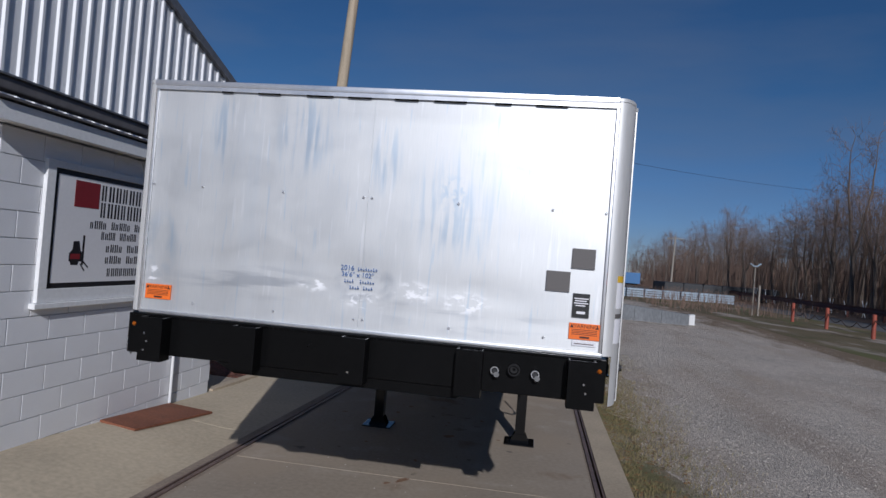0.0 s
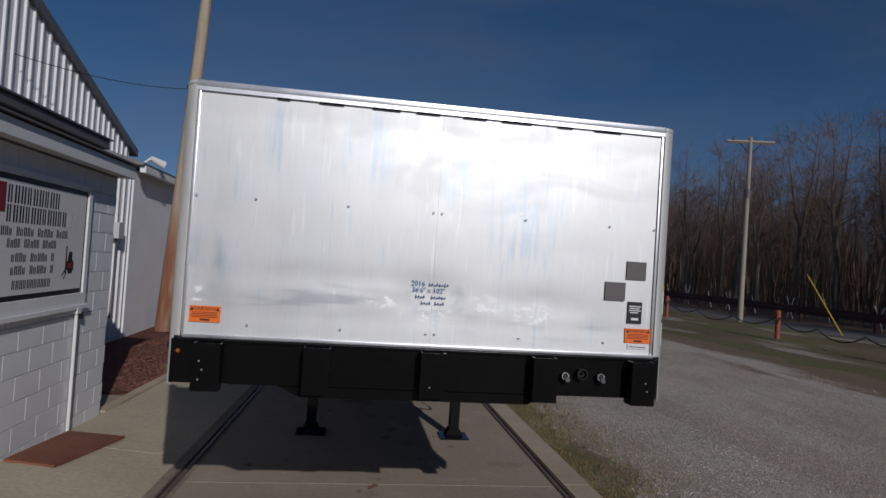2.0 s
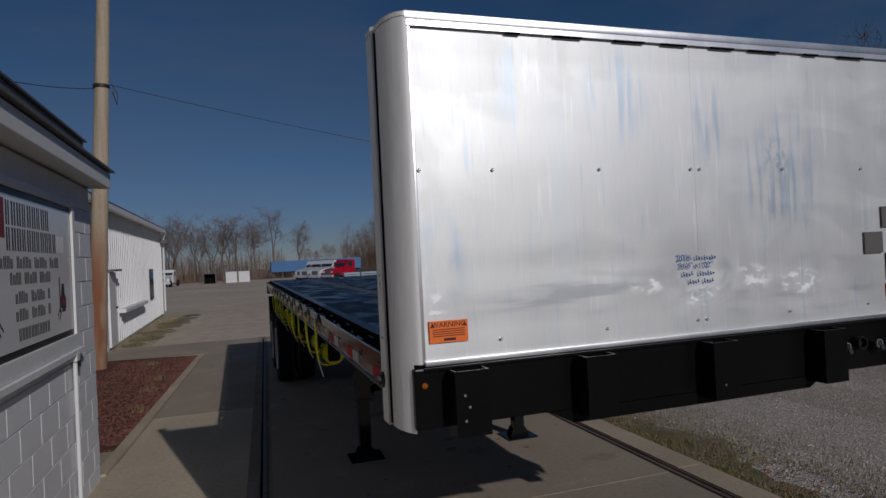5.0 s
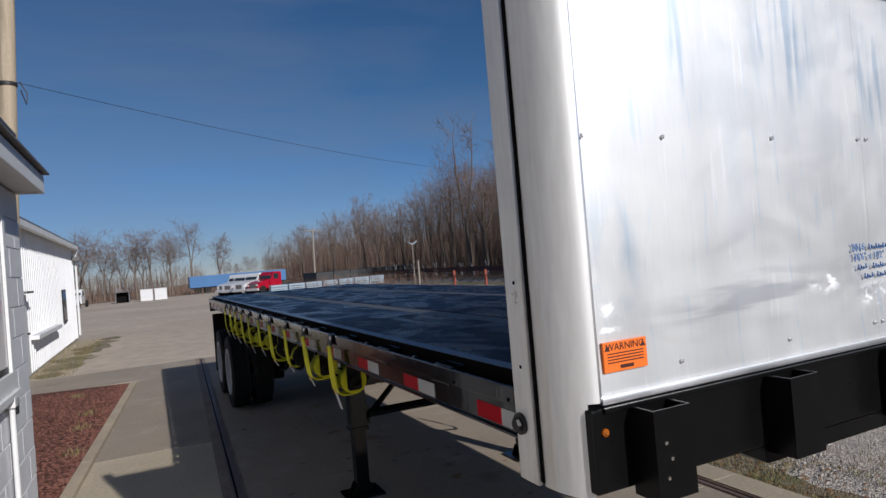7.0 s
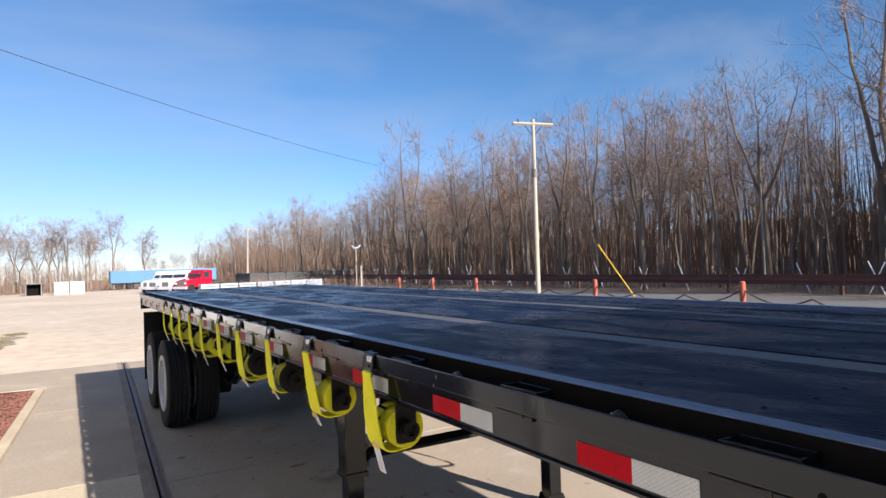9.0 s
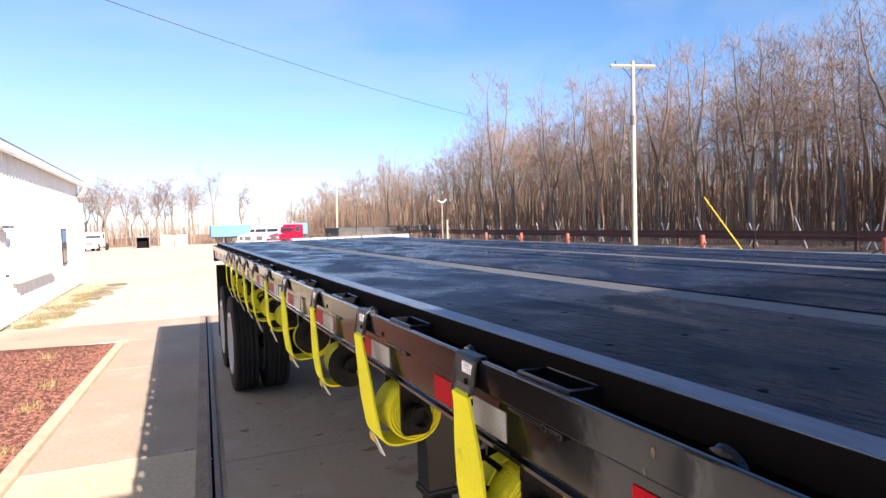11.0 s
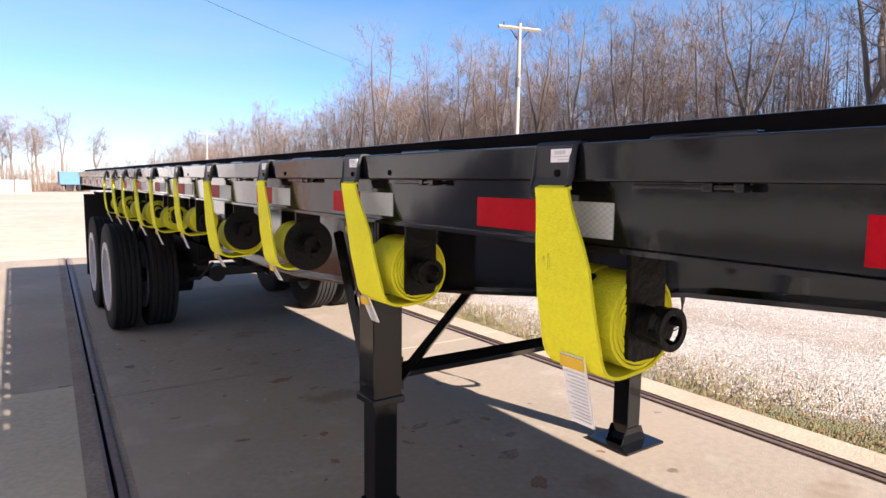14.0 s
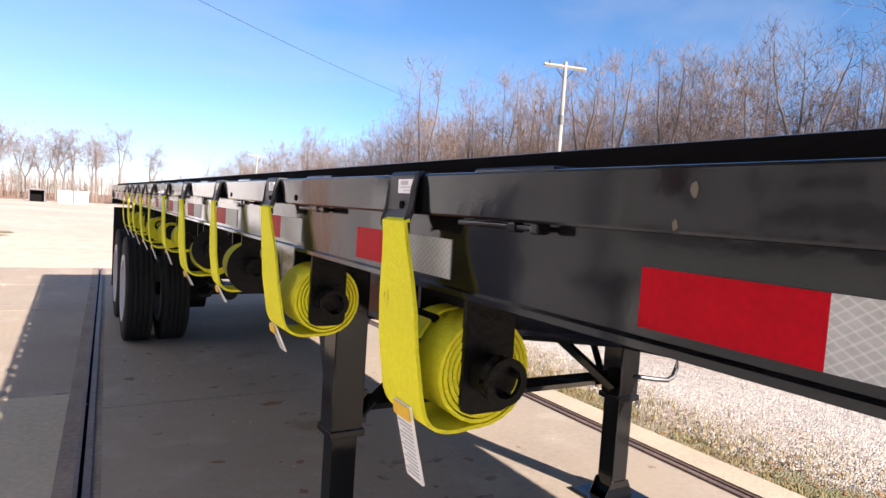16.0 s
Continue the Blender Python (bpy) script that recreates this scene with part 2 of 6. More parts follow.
DIRT = mat("packed_dirt", (0.60, 0.505, 0.40), 0.95, amount=0.30, scale=0.12, fine=2.5, bump=0.3, bump_scale=12, spec=0.15)
layer(DIRT, (0.40, 0.32, 0.235), 0.10, 0.50, 0.66, stretch=(1, 0.6, 1), detail=9, strength=0.6)
MULCH = stones(mat("red_mulch", (0.19, 0.085, 0.062), 0.95, amount=0.45, scale=2, fine=40, spec=0.15), 55, 1.0, 0.6)
CHIP = mat("mulch_chip", (0.23, 0.105, 0.078), 0.95, amount=0.4, per_island=0.7, spec=0.15)
PEBBLE = mat("pebble", (0.61, 0.55, 0.485), 0.9, dark=(0.25, 0.205, 0.165), per_island=0.9, spec=0.25)
BLADE = mat("grass_blade", (0.24, 0.195, 0.095), 0.9, dark=(0.075, 0.105, 0.03), per_island=0.9, spec=0.15)
BLOCK = mat("painted_block", (0.86, 0.86, 0.87), 0.75, amount=0.12, scale=1.3, fine=120, bump=0.35, bump_scale=160, per_object=0.25, spec=0.3)
MORTAR = mat("painted_mortar", (0.64, 0.64, 0.65), 0.85, amount=0.15, fine=90, bump=0.3)
SIDING = mat("white_steel_siding", (0.85, 0.85, 0.85), 0.45, amount=0.12, scale=0.8, fine=5, stretch=(1, 1, 0.2), per_object=0.2)
TRIMW = mat("white_trim_paint", (0.84, 0.84, 0.83), 0.55, amount=0.12, scale=1.5, fine=30)
ROOFM = mat("grey_roof_metal", (0.22, 0.22, 0.23), 0.5, metal=0.4, amount=0.3, scale=1.0, fine=12)
GUTTER = mat("weathered_gutter", (0.16, 0.15, 0.15), 0.6, amount=0.35, scale=1.0, fine=12)
SIGNW = mat("sign_white", (0.86, 0.85, 0.85), 0.13, amount=0.06, scale=1.5, rough_var=0.03)
SIGNB = mat("sign_black", (0.018, 0.016, 0.018), 0.4, amount=0.2)
SIGNR = mat("sign_red", (0.24, 0.02, 0.025), 0.45, amount=0.15)
SIGNG = mat("sign_grey", (0.55, 0.54, 0.55), 0.5, amount=0.1)
RUST = mat("rusted_steel", (0.27, 0.10, 0.05), 0.8, amount=0.5, scale=3, fine=45, bump=0.4, bump_scale=90)
STAIN = mat("oil_stain", (0.33, 0.275, 0.205), 0.8, dark=(0.13, 0.10, 0.075), scale=14, fine=70)
RUSTSTAIN = mat("rust_stain", (0.31, 0.20, 0.125), 0.85, dark=(0.15, 0.075, 0.04), scale=14, fine=70)
PATCH = mat("worn_rough_concrete", (0.34, 0.275, 0.215), 0.9, amount=0.4, scale=2.5, fine=35, bump=0.5, bump_scale=60, spec=0.2)
RAILS = mat("worn_rail_steel", (0.27, 0.19, 0.155), 0.55, metal=0.4, amount=0.5, scale=2, fine=30)
DARKGAP = mat("dark_gap", (0.008, 0.007, 0.007), 0.9, amount=0.2, spec=0.03)
ALU = mat("brushed_aluminium", (0.71, 0.715, 0.71), 0.53, metal=0.80, amount=0.06, scale=0.9, fine=30, stretch=(7, 1, 0.45), rough_var=0.06)
layer(ALU, (0.60, 0.66, 0.72), 1.0, 0.56, 0.75, stretch=(9, 1, 0.9), seed=2.0, strength=0.25)
layer(ALU, (0.50, 0.60, 0.70), 1.0, 0.60, 0.72, stretch=(45, 1, 3.2), seed=4.0, strength=0.5)
layer(ALU, (0.84, 0.84, 0.85), 1.0, 0.60, 0.70, stretch=(40, 1, 3.0), seed=14.0, strength=0.4)
layer(ALU, (0.55, 0.55, 0.55), 1.6, 0.60, 0.74, stretch=(1.0, 1, 3.5), seed=6.0, strength=0.35)
smears(ALU, 2.2, 0.035, (1, 1, 1.6))
# bluish streaks, wiped patches, dull bands and painted dent shading on the front sheet
BLUISH, DULL_AND_SHADE, WIPED = (0.50, 0.58, 0.66), (0.45, 0.47, 0.50), (0.93, 0.93, 0.94)
for c, r in (((0.45, 0, 2.14), (0.30, 1, 0.36)), ((-0.35, 0, 2.46), (0.20, 1, 0.26)), ((-0.79, 0, 2.46), (0.10, 1, 0.24)), ((0.08, 0, 2.35), (0.10, 1, 0.22))):
    marks(ALU, BLUISH, c, r, (30, 1, 2.2), 0.44, 0.66, 0.8, -0.07, c[0] * 7)
marks(ALU, BLUISH, (0.43, 0, 2.20), (0.09, 1, 0.12), (30, 1, 22), 0.46, 0.60, 0.8, -0.08, 3.0)
marks(ALU, BLUISH, (-1.10, 0, 1.84), (0.12, 1, 0.22), (14, 1, 5), 0.42, 0.62, 0.7, -0.06, 5.0)
marks(ALU, DULL_AND_SHADE, (-0.60, 0, 1.69), (0.55, 1, 0.11), (2.2, 1, 20), 0.44, 0.62, 0.65, -0.05, 8.0)
marks(ALU, DULL_AND_SHADE, (0.55, 0, 1.60), (0.60, 1, 0.10), (2.5, 1, 14), 0.48, 0.64, 0.5, -0.05, 1.0)
# shading of the dent round the handwriting, painted as darker spots
for c, r in (((-0.10, 0, 1.70), (0.06, 1, 0.09)), ((0.13, 0, 1.72), (0.06, 1, 0.09)), ((0.02, 0, 1.655), (0.12, 1, 0.03))):
    marks(ALU, DULL_AND_SHADE, c, r, (9, 1, 9), 0.36, 0.60, 0.7, -0.05, 2.0)
for c, r in (((0.53, 0, 1.67), (0.15, 1, 0.07)), ((0.27, 0, 1.70), (0.12, 1, 0.07)), ((-1.13, 0, 1.68), (0.06, 1, 0.07)), ((0.02, 0, 1.64), (0.14, 1, 0.05)), ((-0.25, 0, 1.70), (0.10, 1, 0.05))):
    marks(ALU, WIPED, c, r, (16, 1, 30), 0.48, 0.60, 1.0, 0.16, c[0] * 5)
ALUPOST = mat("weathered_aluminium", (0.74, 0.735, 0.715), 0.55, metal=0.45, amount=0.18, scale=1.5, fine=18, stretch=(3, 3, 0.4), rough_var=0.14)
layer(ALUPOST, (0.50, 0.42, 0.30), 1.0, 0.62, 0.74, stretch=(10, 10, 0.6), seed=3.0, strength=0.5)
ALUTRIM = mat("aluminium_trim", (0.85, 0.85, 0.86), 0.35, metal=0.9, amount=0.12, scale=4, fine=50)
BLACK = mat("black_gloss_paint", (0.008, 0.008, 0.0085), 0.10, amount=0.3, scale=2.0, fine=35, bump=0.07, bump_scale=12, rough_var=0.07, spec=0.36)
FRAMEB = mat("black_frame_paint", (0.008, 0.0075, 0.0075), 0.45, amount=0.3, scale=2.5, fine=30, bump=0.1, bump_scale=40, spec=0.22)
layer(FRAMEB, (0.04, 0.032, 0.026), 3.0, 0.58, 0.72, strength=0.6)
# black boards; the blue in the base stands for the sky's sheen
DECK = smears(mat("sealed_black_deck_sky_tint", (0.006, 0.0125, 0.035), 0.40, amount=0.6, scale=3.2, fine=30, stretch=(1.6, 0.5, 1), bump=0.8, bump_scale=45, rough_var=0.18, spec=0.075), 2.4, 0.17, (1.2, 0.6, 1))
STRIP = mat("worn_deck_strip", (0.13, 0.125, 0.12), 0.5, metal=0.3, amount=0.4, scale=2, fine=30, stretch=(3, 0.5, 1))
# worn metal with the reflected sky blue put into its colour
EDGE = mat("worn_deck_edge_sky_tint", (0.15, 0.195, 0.28), 0.42, metal=0.35, amount=0.6, scale=3, fine=30, stretch=(3, 0.5, 1))
RUBBER = mat("tyre_rubber", (0.024, 0.023, 0.022), 0.85, amount=0.35, scale=4, fine=60, bump=0.15, spec=0.25)
RIM = mat("white_wheel_rim", (0.62, 0.62, 0.62), 0.5, amount=0.2, scale=6, fine=30)
YELLOW = mat("yellow_webbing", (0.84, 0.79, 0.02), 0.75, amount=0.14, scale=7, fine=150, bump=0.5, bump_scale=300, spec=0.3)
layer(YELLOW, (0.42, 0.37, 0.03), 16.0, 0.60, 0.74, stretch=(1, 1, 0.4), seed=2.0, strength=0.55)
STITCH = mat("olive_thread", (0.42, 0.38, 0.03), 0.8, amount=0.2)
HOOK = mat("dark_hook_steel", (0.028, 0.027, 0.028), 0.42, metal=0.4, amount=0.4, scale=8, fine=60)
WINCH = mat("dull_black_paint", (0.006, 0.006, 0.006), 0.42, amount=0.3, scale=8, fine=60, bump=0.3, bump_scale=90, spec=0.14)
COUPL = mat("dull_cast_metal", (0.03, 0.03, 0.032), 0.5, metal=0.1, amount=0.4, scale=20)
BEAMB = mat("front_beam_paint", (0.005, 0.005, 0.0052), 0.30, amount=0.3, scale=2.0, fine=35, bump=0.05, bump_scale=18, spec=0.14)
LABELW = mat("white_label", (0.78, 0.77, 0.79), 0.5, amount=0.06)
LABELB = mat("black_label", (0.02, 0.02, 0.02), 0.4, amount=0.2)
GREYTAPE = mat("grey_square_sticker", (0.115, 0.105, 0.10), 0.55, amount=0.12, fine=200)
ORANGE = mat("orange_sticker", (0.85, 0.17, 0.01), 0.5, amount=0.06)
INK = mat("dark_print", (0.05, 0.012, 0.008), 0.5, amount=0.1)
BLUEINK = mat("blue_marker_ink", (0.10, 0.20, 0.46), 0.5, amount=0.3, fine=90)
REDTAPE = mat("red_reflective_tape", (0.40, 0.004, 0.012), 0.45, amount=0.25, scale=20, fine=180, spec=0.06)
WHITETAPE = mat("white_reflective_tape", (0.40, 0.41, 0.40), 0.4, amount=0.25, scale=20, fine=140)


def lattice(m, colour, scale, strength):
    """A fine diagonal lattice, as on retro-reflective tape."""
    n, l = m.node_tree.nodes, m.node_tree.links
    p = n["Principled BSDF"]
    co = n.new("ShaderNodeTexCoord")
    for turn in (0.6, -0.6):
        old = p.inputs["Base Color"].links[0].from_socket
        mp, w, r, mix = (n.new("ShaderNode" + k) for k in ("Mapping", "TexWave", "MapRange", "Mix"))
        mp.inputs["Rotation"].default_value = (turn, 0, 0)
        l.new(co.outputs["Object"], mp.inputs[0])
        w.bands_direction = "Z"
        w.inputs["Scale"].default_value, w.inputs["Distortion"].default_value = scale, 0.0
        l.new(mp.outputs[0], w.inputs["Vector"])
        r.inputs[1].default_value, r.inputs[2].default_value, r.inputs[4].default_value = 0.80, 0.97, strength
        l.new(w.outputs["Fac"], r.inputs[0])
        mix.data_type = "RGBA"
        mix.inputs[7].default_value = (*colour, 1)
        l.new(r.outputs[0], mix.inputs[0])
        l.new(old, mix.inputs[6])
        l.new(mix.outputs[2], p.inputs["Base Color"])
    return m


lattice(WHITETAPE, (0.62, 0.63, 0.62), 46, 0.35)
GREYINK = mat("grey_print", (0.55, 0.55, 0.57), 0.6, amount=0.1)
AMBER = mat("amber_lens", (0.38, 0.10, 0.006), 0.15, amount=0.2)
CHROME = mat("bright_metal", (0.75, 0.75, 0.75), 0.2, metal=1.0, amount=0.2)
WOOD = mat("weathered_pole_wood", (0.50, 0.41, 0.29), 0.85, amount=0.35, scale=2, fine=30, stretch=(6, 6, 0.5), bump=0.5, bump_scale=30)
marks(WOOD, (0.22, 0.085, 0.04), (0, 0, 0.3), (2, 2, 3.4), (1.2, 1.2, 0.35), 0.28, 0.5, 1.0, 0.0, 1.1)
layer(WOOD, (0.27, 0.20, 0.13), 1.0, 0.50, 0.68, stretch=(9, 9, 0.35), seed=2.0, strength=0.6)
PALEWOOD = mat("pale_pole_wood", (0.38, 0.34, 0.285), 0.85, amount=0.3, scale=2, fine=30, stretch=(6, 6, 0.5), bump=0.4)
BARK = mat("grey_brown_bark", (0.185, 0.148, 0.12), 0.9, amount=0.45, scale=1.0, fine=14, stretch=(4, 4, 0.6), per_object=0.5, spec=0.15)
TWIG = mat("bare_twigs", (0.22, 0.16, 0.128), 0.9, amount=0.4, scale=0.4, fine=6, per_object=0.5, spec=0.15)
BRUSH = mat("dry_brush", (0.215, 0.15, 0.115), 0.95, amount=0.5, per_island=0.6, spec=0.1)
BOLLARD = mat("red_oxide_paint", (0.36, 0.085, 0.05), 0.6, amount=0.35, scale=4, fine=40)
CHAINM = mat("rusty_chain", (0.07, 0.05, 0.04), 0.7, amount=0.4)
GUARD = mat("rusted_guard_rail", (0.15, 0.055, 0.04), 0.75, amount=0.5, scale=0.8, fine=12)
YGUARD = mat("yellow_guy_guard", (0.72, 0.45, 0.02), 0.5, amount=0.15)
BLUEP = mat("blue_trailer_paint", (0.05, 0.16, 0.37), 0.45, amount=0.2, scale=0.6, fine=4)
REDP = mat("red_truck_paint", (0.40, 0.008, 0.03), 0.25, amount=0.1, coat=0.5)
WHITEP = mat("white_truck_paint", (0.70, 0.70, 0.70), 0.3, amount=0.1, coat=0.4)
GLASS = mat("dark_window_glass", (0.03, 0.04, 0.05), 0.06, amount=0.2)
GALV = mat("pale_blue_steel", (0.34, 0.42, 0.50), 0.55, amount=0.35, scale=1.2, fine=9, per_object=0.5)
DARKSTEEL = mat("dark_container_steel", (0.03, 0.032, 0.036), 0.6, amount=0.4, scale=0.7)
WIRE = mat("black_cable", (0.02, 0.02, 0.022), 0.6, amount=0.1)
PVC = mat("white_pipe", (0.78, 0.78, 0.77), 0.4, amount=0.08)


# ---- mesh helpers ----
def box(bm, x0, x1, y0, y1, z0, z1, bevel=0.0):
    vs = [bm.verts.new((x, y, z)) for z in (z0, z1) for x, y in ((x0, y0), (x1, y0), (x1, y1), (x0, y1))]
    fs = [bm.faces.new([vs[i] for i in q]) for q in ((3, 2, 1, 0), (4, 5, 6, 7), (0, 1, 5, 4), (1, 2, 6, 5), (2, 3, 7, 6), (3, 0, 4, 7))]
    if bevel:
        es = list({e for f in fs for e in f.edges})
        bmesh.ops.bevel(bm, geom=es, offset=bevel, segments=2, affect="EDGES", profile=0.6)
    return bm


def cyl(bm, p0, p1, r0, r1=None, n=16, caps=True):
    """A straight round bar from p0 to p1, tapering from r0 to r1."""
    p0, p1 = Vector(p0), Vector(p1)
    r1 = r0 if r1 is None else r1
    q = (p1 - p0).to_track_quat("Z", "Y")
    rings = [[bm.verts.new(p + q @ Vector((r * math.cos(a), r * math.sin(a), 0))) for a in (2 * math.pi * i / n for i in range(n))] for p, r in ((p0, r0), (p1, r1))]
    for i in range(n):
        bm.faces.new((rings[0][i], rings[0][(i + 1) % n], rings[1][(i + 1) % n], rings[1][i]))
    if caps:
        bm.faces.new(rings[0][::-1])
        bm.faces.new(rings[1])
    return bm


def tube(bm, pts, radii, n=6):
    """A round bar along a polyline."""
    pts = [Vector(p) for p in pts]
    rings = []
    for i, p in enumerate(pts):
        d = pts[min(i + 1, len(pts) - 1)] - pts[max(i - 1, 0)]
        q = d.to_track_quat("Z", "Y")
        r = radii[i] if isinstance(radii, (list, tuple)) else radii
        rings.append([bm.verts.new(p + q @ Vector((r * math.cos(a), r * math.sin(a), 0))) for a in (2 * math.pi * k / n for k in range(n))])
    for a, b in zip(rings, rings[1:]):
        for i in range(n):
            bm.faces.new((a[i], a[(i + 1) % n], b[(i + 1) % n], b[i]))
    bm.faces.new(rings[0][::-1])
    bm.faces.new(rings[-1])
    return bm


def prism(bm, outline, axis, a, b):
    """A flat outline pulled out from a to b along an axis ('x', 'y' or 'z'); the outline gives the other two in order."""
    def at(u, v, w):
        return {"x": (w, u, v), "y": (u, w, v), "z": (u, v, w)}[axis]
    lo = [bm.verts.new(at(u, v, a)) for u, v in outline]
    hi = [bm.verts.new(at(u, v, b)) for u, v in outline]
    n = len(outline)
    for i in range(n):
        bm.faces.new((lo[i], lo[(i + 1) % n], hi[(i + 1) % n], hi[i]))
    bm.faces.new(lo[::-1])
    bm.faces.new(hi)
    return bm


def ring(bm, centre, axis, r_out, r_in, a, b, n=32):
    """A round ring (or tyre-like sleeve) along an axis."""
    c = Vector(centre)
    vs = []
    for r, w in ((r_out, a), (r_out, b), (r_in, b), (r_in, a)):
        row = []
        for k in range(n):
            t = 2 * math.pi * k / n
            u, v = r * math.cos(t), r * math.sin(t)
            row.append(bm.verts.new(c + Vector({"x": (w, u, v), "y": (u, w, v), "z": (u, v, w)}[axis])))
        vs.append(row)
    for i in range(4):
        p, q = vs[i], vs[(i + 1) % 4]
        for k in range(n):
            bm.faces.new((p[k], p[(k + 1) % n], q[(k + 1) % n], q[k]))
    return bm


def mesh_of(name, bm, material, smooth=False):
    bmesh.ops.recalc_face_normals(bm, faces=bm.faces[:])
    me = bpy.data.meshes.new(name)
    bm.to_mesh(me)
    bm.free()
    me.materials.append(material)
    if smooth:
        me.polygons.foreach_set("use_smooth", [True] * len(me.polygons))
        me.set_sharp_from_angle(angle=radians(38))
    return me


def part(name, bm, material, parent, label="", smooth=True):
    ob = new(name, mesh_of(name, bm, material, smooth))
    ob.parent = parent
    return tagged(ob, label)


def shared(name, me, parent, loc=(0, 0, 0), rz=0.0, label=""):
    ob = new(name, me)
    ob.parent = parent
    ob.location, ob.rotation_euler = loc, (0, 0, rz)
    return tagged(ob, label)


def thing(name, label, category, loc=(0, 0, 0), rz=0.0, group=""):
    ob = new(name)
    ob.location, ob.rotation_euler = loc, (0, 0, rz)
    return tagged(ob, label, category, group)


def piece(name, bm, material, label, category="", kind="structure", smooth=False):
    """A top-level thing that is one mesh."""
    ob = new(name, mesh_of(name, bm, material, smooth))
    return tagged(ob, label, category, kind=kind)


def raw(name, verts, faces, material, label, category="", kind="stuff"):
    me = bpy.data.meshes.new(name)
    me.from_pydata(verts, [], faces)
    me.materials.append(material)
    return tagged(new(name, me), label, category, kind=kind)


def text_mesh(name, body, size, material, depth=0.0006):
    """Lettering in the built-in font, lying in the x-z plane and facing -y."""
    cu = bpy.data.curves.new(name, "FONT")
    cu.body, cu.size, cu.align_x, cu.align_y, cu.extrude, cu.resolution_u = body, size, "CENTER", "CENTER", depth, 2
    tmp = new(name + "_tmp", cu)
    bpy.context.view_layer.update()
    me = bpy.data.meshes.new_from_object(tmp)
    bpy.data.objects.remove(tmp)
    me.transform(Euler((radians(90), 0, 0)).to_matrix().to_4x4())
    me.materials.clear()
    me.materials.append(material)
    return me


rng = random.Random(7)


def smooth01(v):
    v = min(1.0, max(0.0, v))
    return v * v * (3 - 2 * v)


# ---- ground ----
bm = bmesh.new()
xs = [-700, -200, -60, -20, -8, 0, 8, 20, 60, 200, 700]
ys = [-700, -200, -60, -20, -8, 0, 8, 14, 60, 200, 700]


def fall(y):
    """The yard falls away gently beyond the slab."""
    return -0.0065 * max(0.0, y - 14.0)


gv = [[bm.verts.new((x, y, -0.035 + fall(y))) for x in xs] for y in ys]
for j in range(len(ys) - 1):
    for i in range(len(xs) - 1):
        bm.faces.new((gv[j][i], gv[j][i + 1], gv[j + 1][i + 1], gv[j + 1][i]))
ground = piece("ground", bm, GRAVEL, "grey-brown crushed stone yard reaching the horizon", "ground")


def sheet(name, outline, z, material, label, category="ground", drop=0.05):
    """A low slab with a given outline, seen from above, with its top at z, that follows the fall of the yard."""
    bm = prism(bmesh.new(), outline, "z", z - drop, z)
    bmesh.ops.bisect_plane(bm, geom=bm.verts[:] + bm.edges[:] + bm.faces[:], plane_co=(0, 14, 0), plane_no=(0, 1, 0))
    for v in bm.verts:
        v.co.z += fall(v.co.y)
    return piece(name, bm, material, label, category)


def left_edge(y):
    return -1.80 + 0.040 * y


def right_edge(y):
    return 1.54 + 0.004 * y


def left_lift(x, y):
    """The pavement by the office climbs a little towards its near end."""
    return 0.17 * smooth01((4.6 - y) / 3.6) * smooth01((-1.95 - x) / 0.95)


Y0, Y1 = -9.0, 14.3
# centre slab, in bays with joints between them
bays = [Y0, -5.4, -1.6, 2.2, 6.0, 9.9, Y1]
slab = thing("pavement", "pale stained concrete slab in bays with open joints", "pavement")
tagged(slab, kind="structure")
for a, b in zip(bays, bays[1:]):
    a, b = a + 0.006, b - 0.006
    o = [(left_edge(a) + 0.09, a), (right_edge(a) - 0.07, a), (right_edge(b) - 0.07, b), (left_edge(b) + 0.09, b)]
    part("concrete_bay", prism(bmesh.new(), o, "z", -0.09, 0.0), CONCRETE, slab, smooth=False)
# left pavement
def curb_x(y):
    return -3.05 + 0.062 * (y - 3.0)


for a, b in zip([Y0, -4.5, -0.8, 2.9, 6.4, 9.9, 12.1], [-4.5, -0.8, 2.9, 6.4, 9.9, 12.1, Y1]):
    bm = bmesh.new()
    a, b = a + 0.006, b - 0.006
    nx, ny = 8, 8
    def lx(i, y):
        far = -12.0 if a > 11.5 else (curb_x(y) if y > 4.4 else -3.2)
        return far + (left_edge(y) - 0.07 - far) * i / nx
    gv = []
    for j in range(ny + 1):
        y = a + (b - a) * j / ny
        gv.append([bm.verts.new((lx(i, y), y, left_lift(lx(i, y), y))) for i in range(nx + 1)])
    for j in range(ny):
        for i in range(nx):
            bm.faces.new((gv[j][i], gv[j][i + 1], gv[j + 1][i + 1], gv[j + 1][i]))
    ext = bmesh.ops.extrude_face_region(bm, geom=bm.faces[:])
    for v in [g for g in ext["geom"] if isinstance(g, bmesh.types.BMVert)]:
        v.co.z = -0.09
    part("concrete_bay", bm, WARMCON if b < 7 else CONCRETE, slab, smooth=False)
# right kerb strip
for a, b in zip(bays, bays[1:]):
    a, b = a + 0.005, b - 0.005
    o = [(right_edge(a) + 0.03, a), (right_edge(a) + 0.27, a), (right_edge(b) + 0.27, b), (right_edge(b) + 0.03, b)]
    part("kerb_stone", prism(bmesh.new(), o, "z", -0.12, 0.02), CURB, slab, smooth=False)
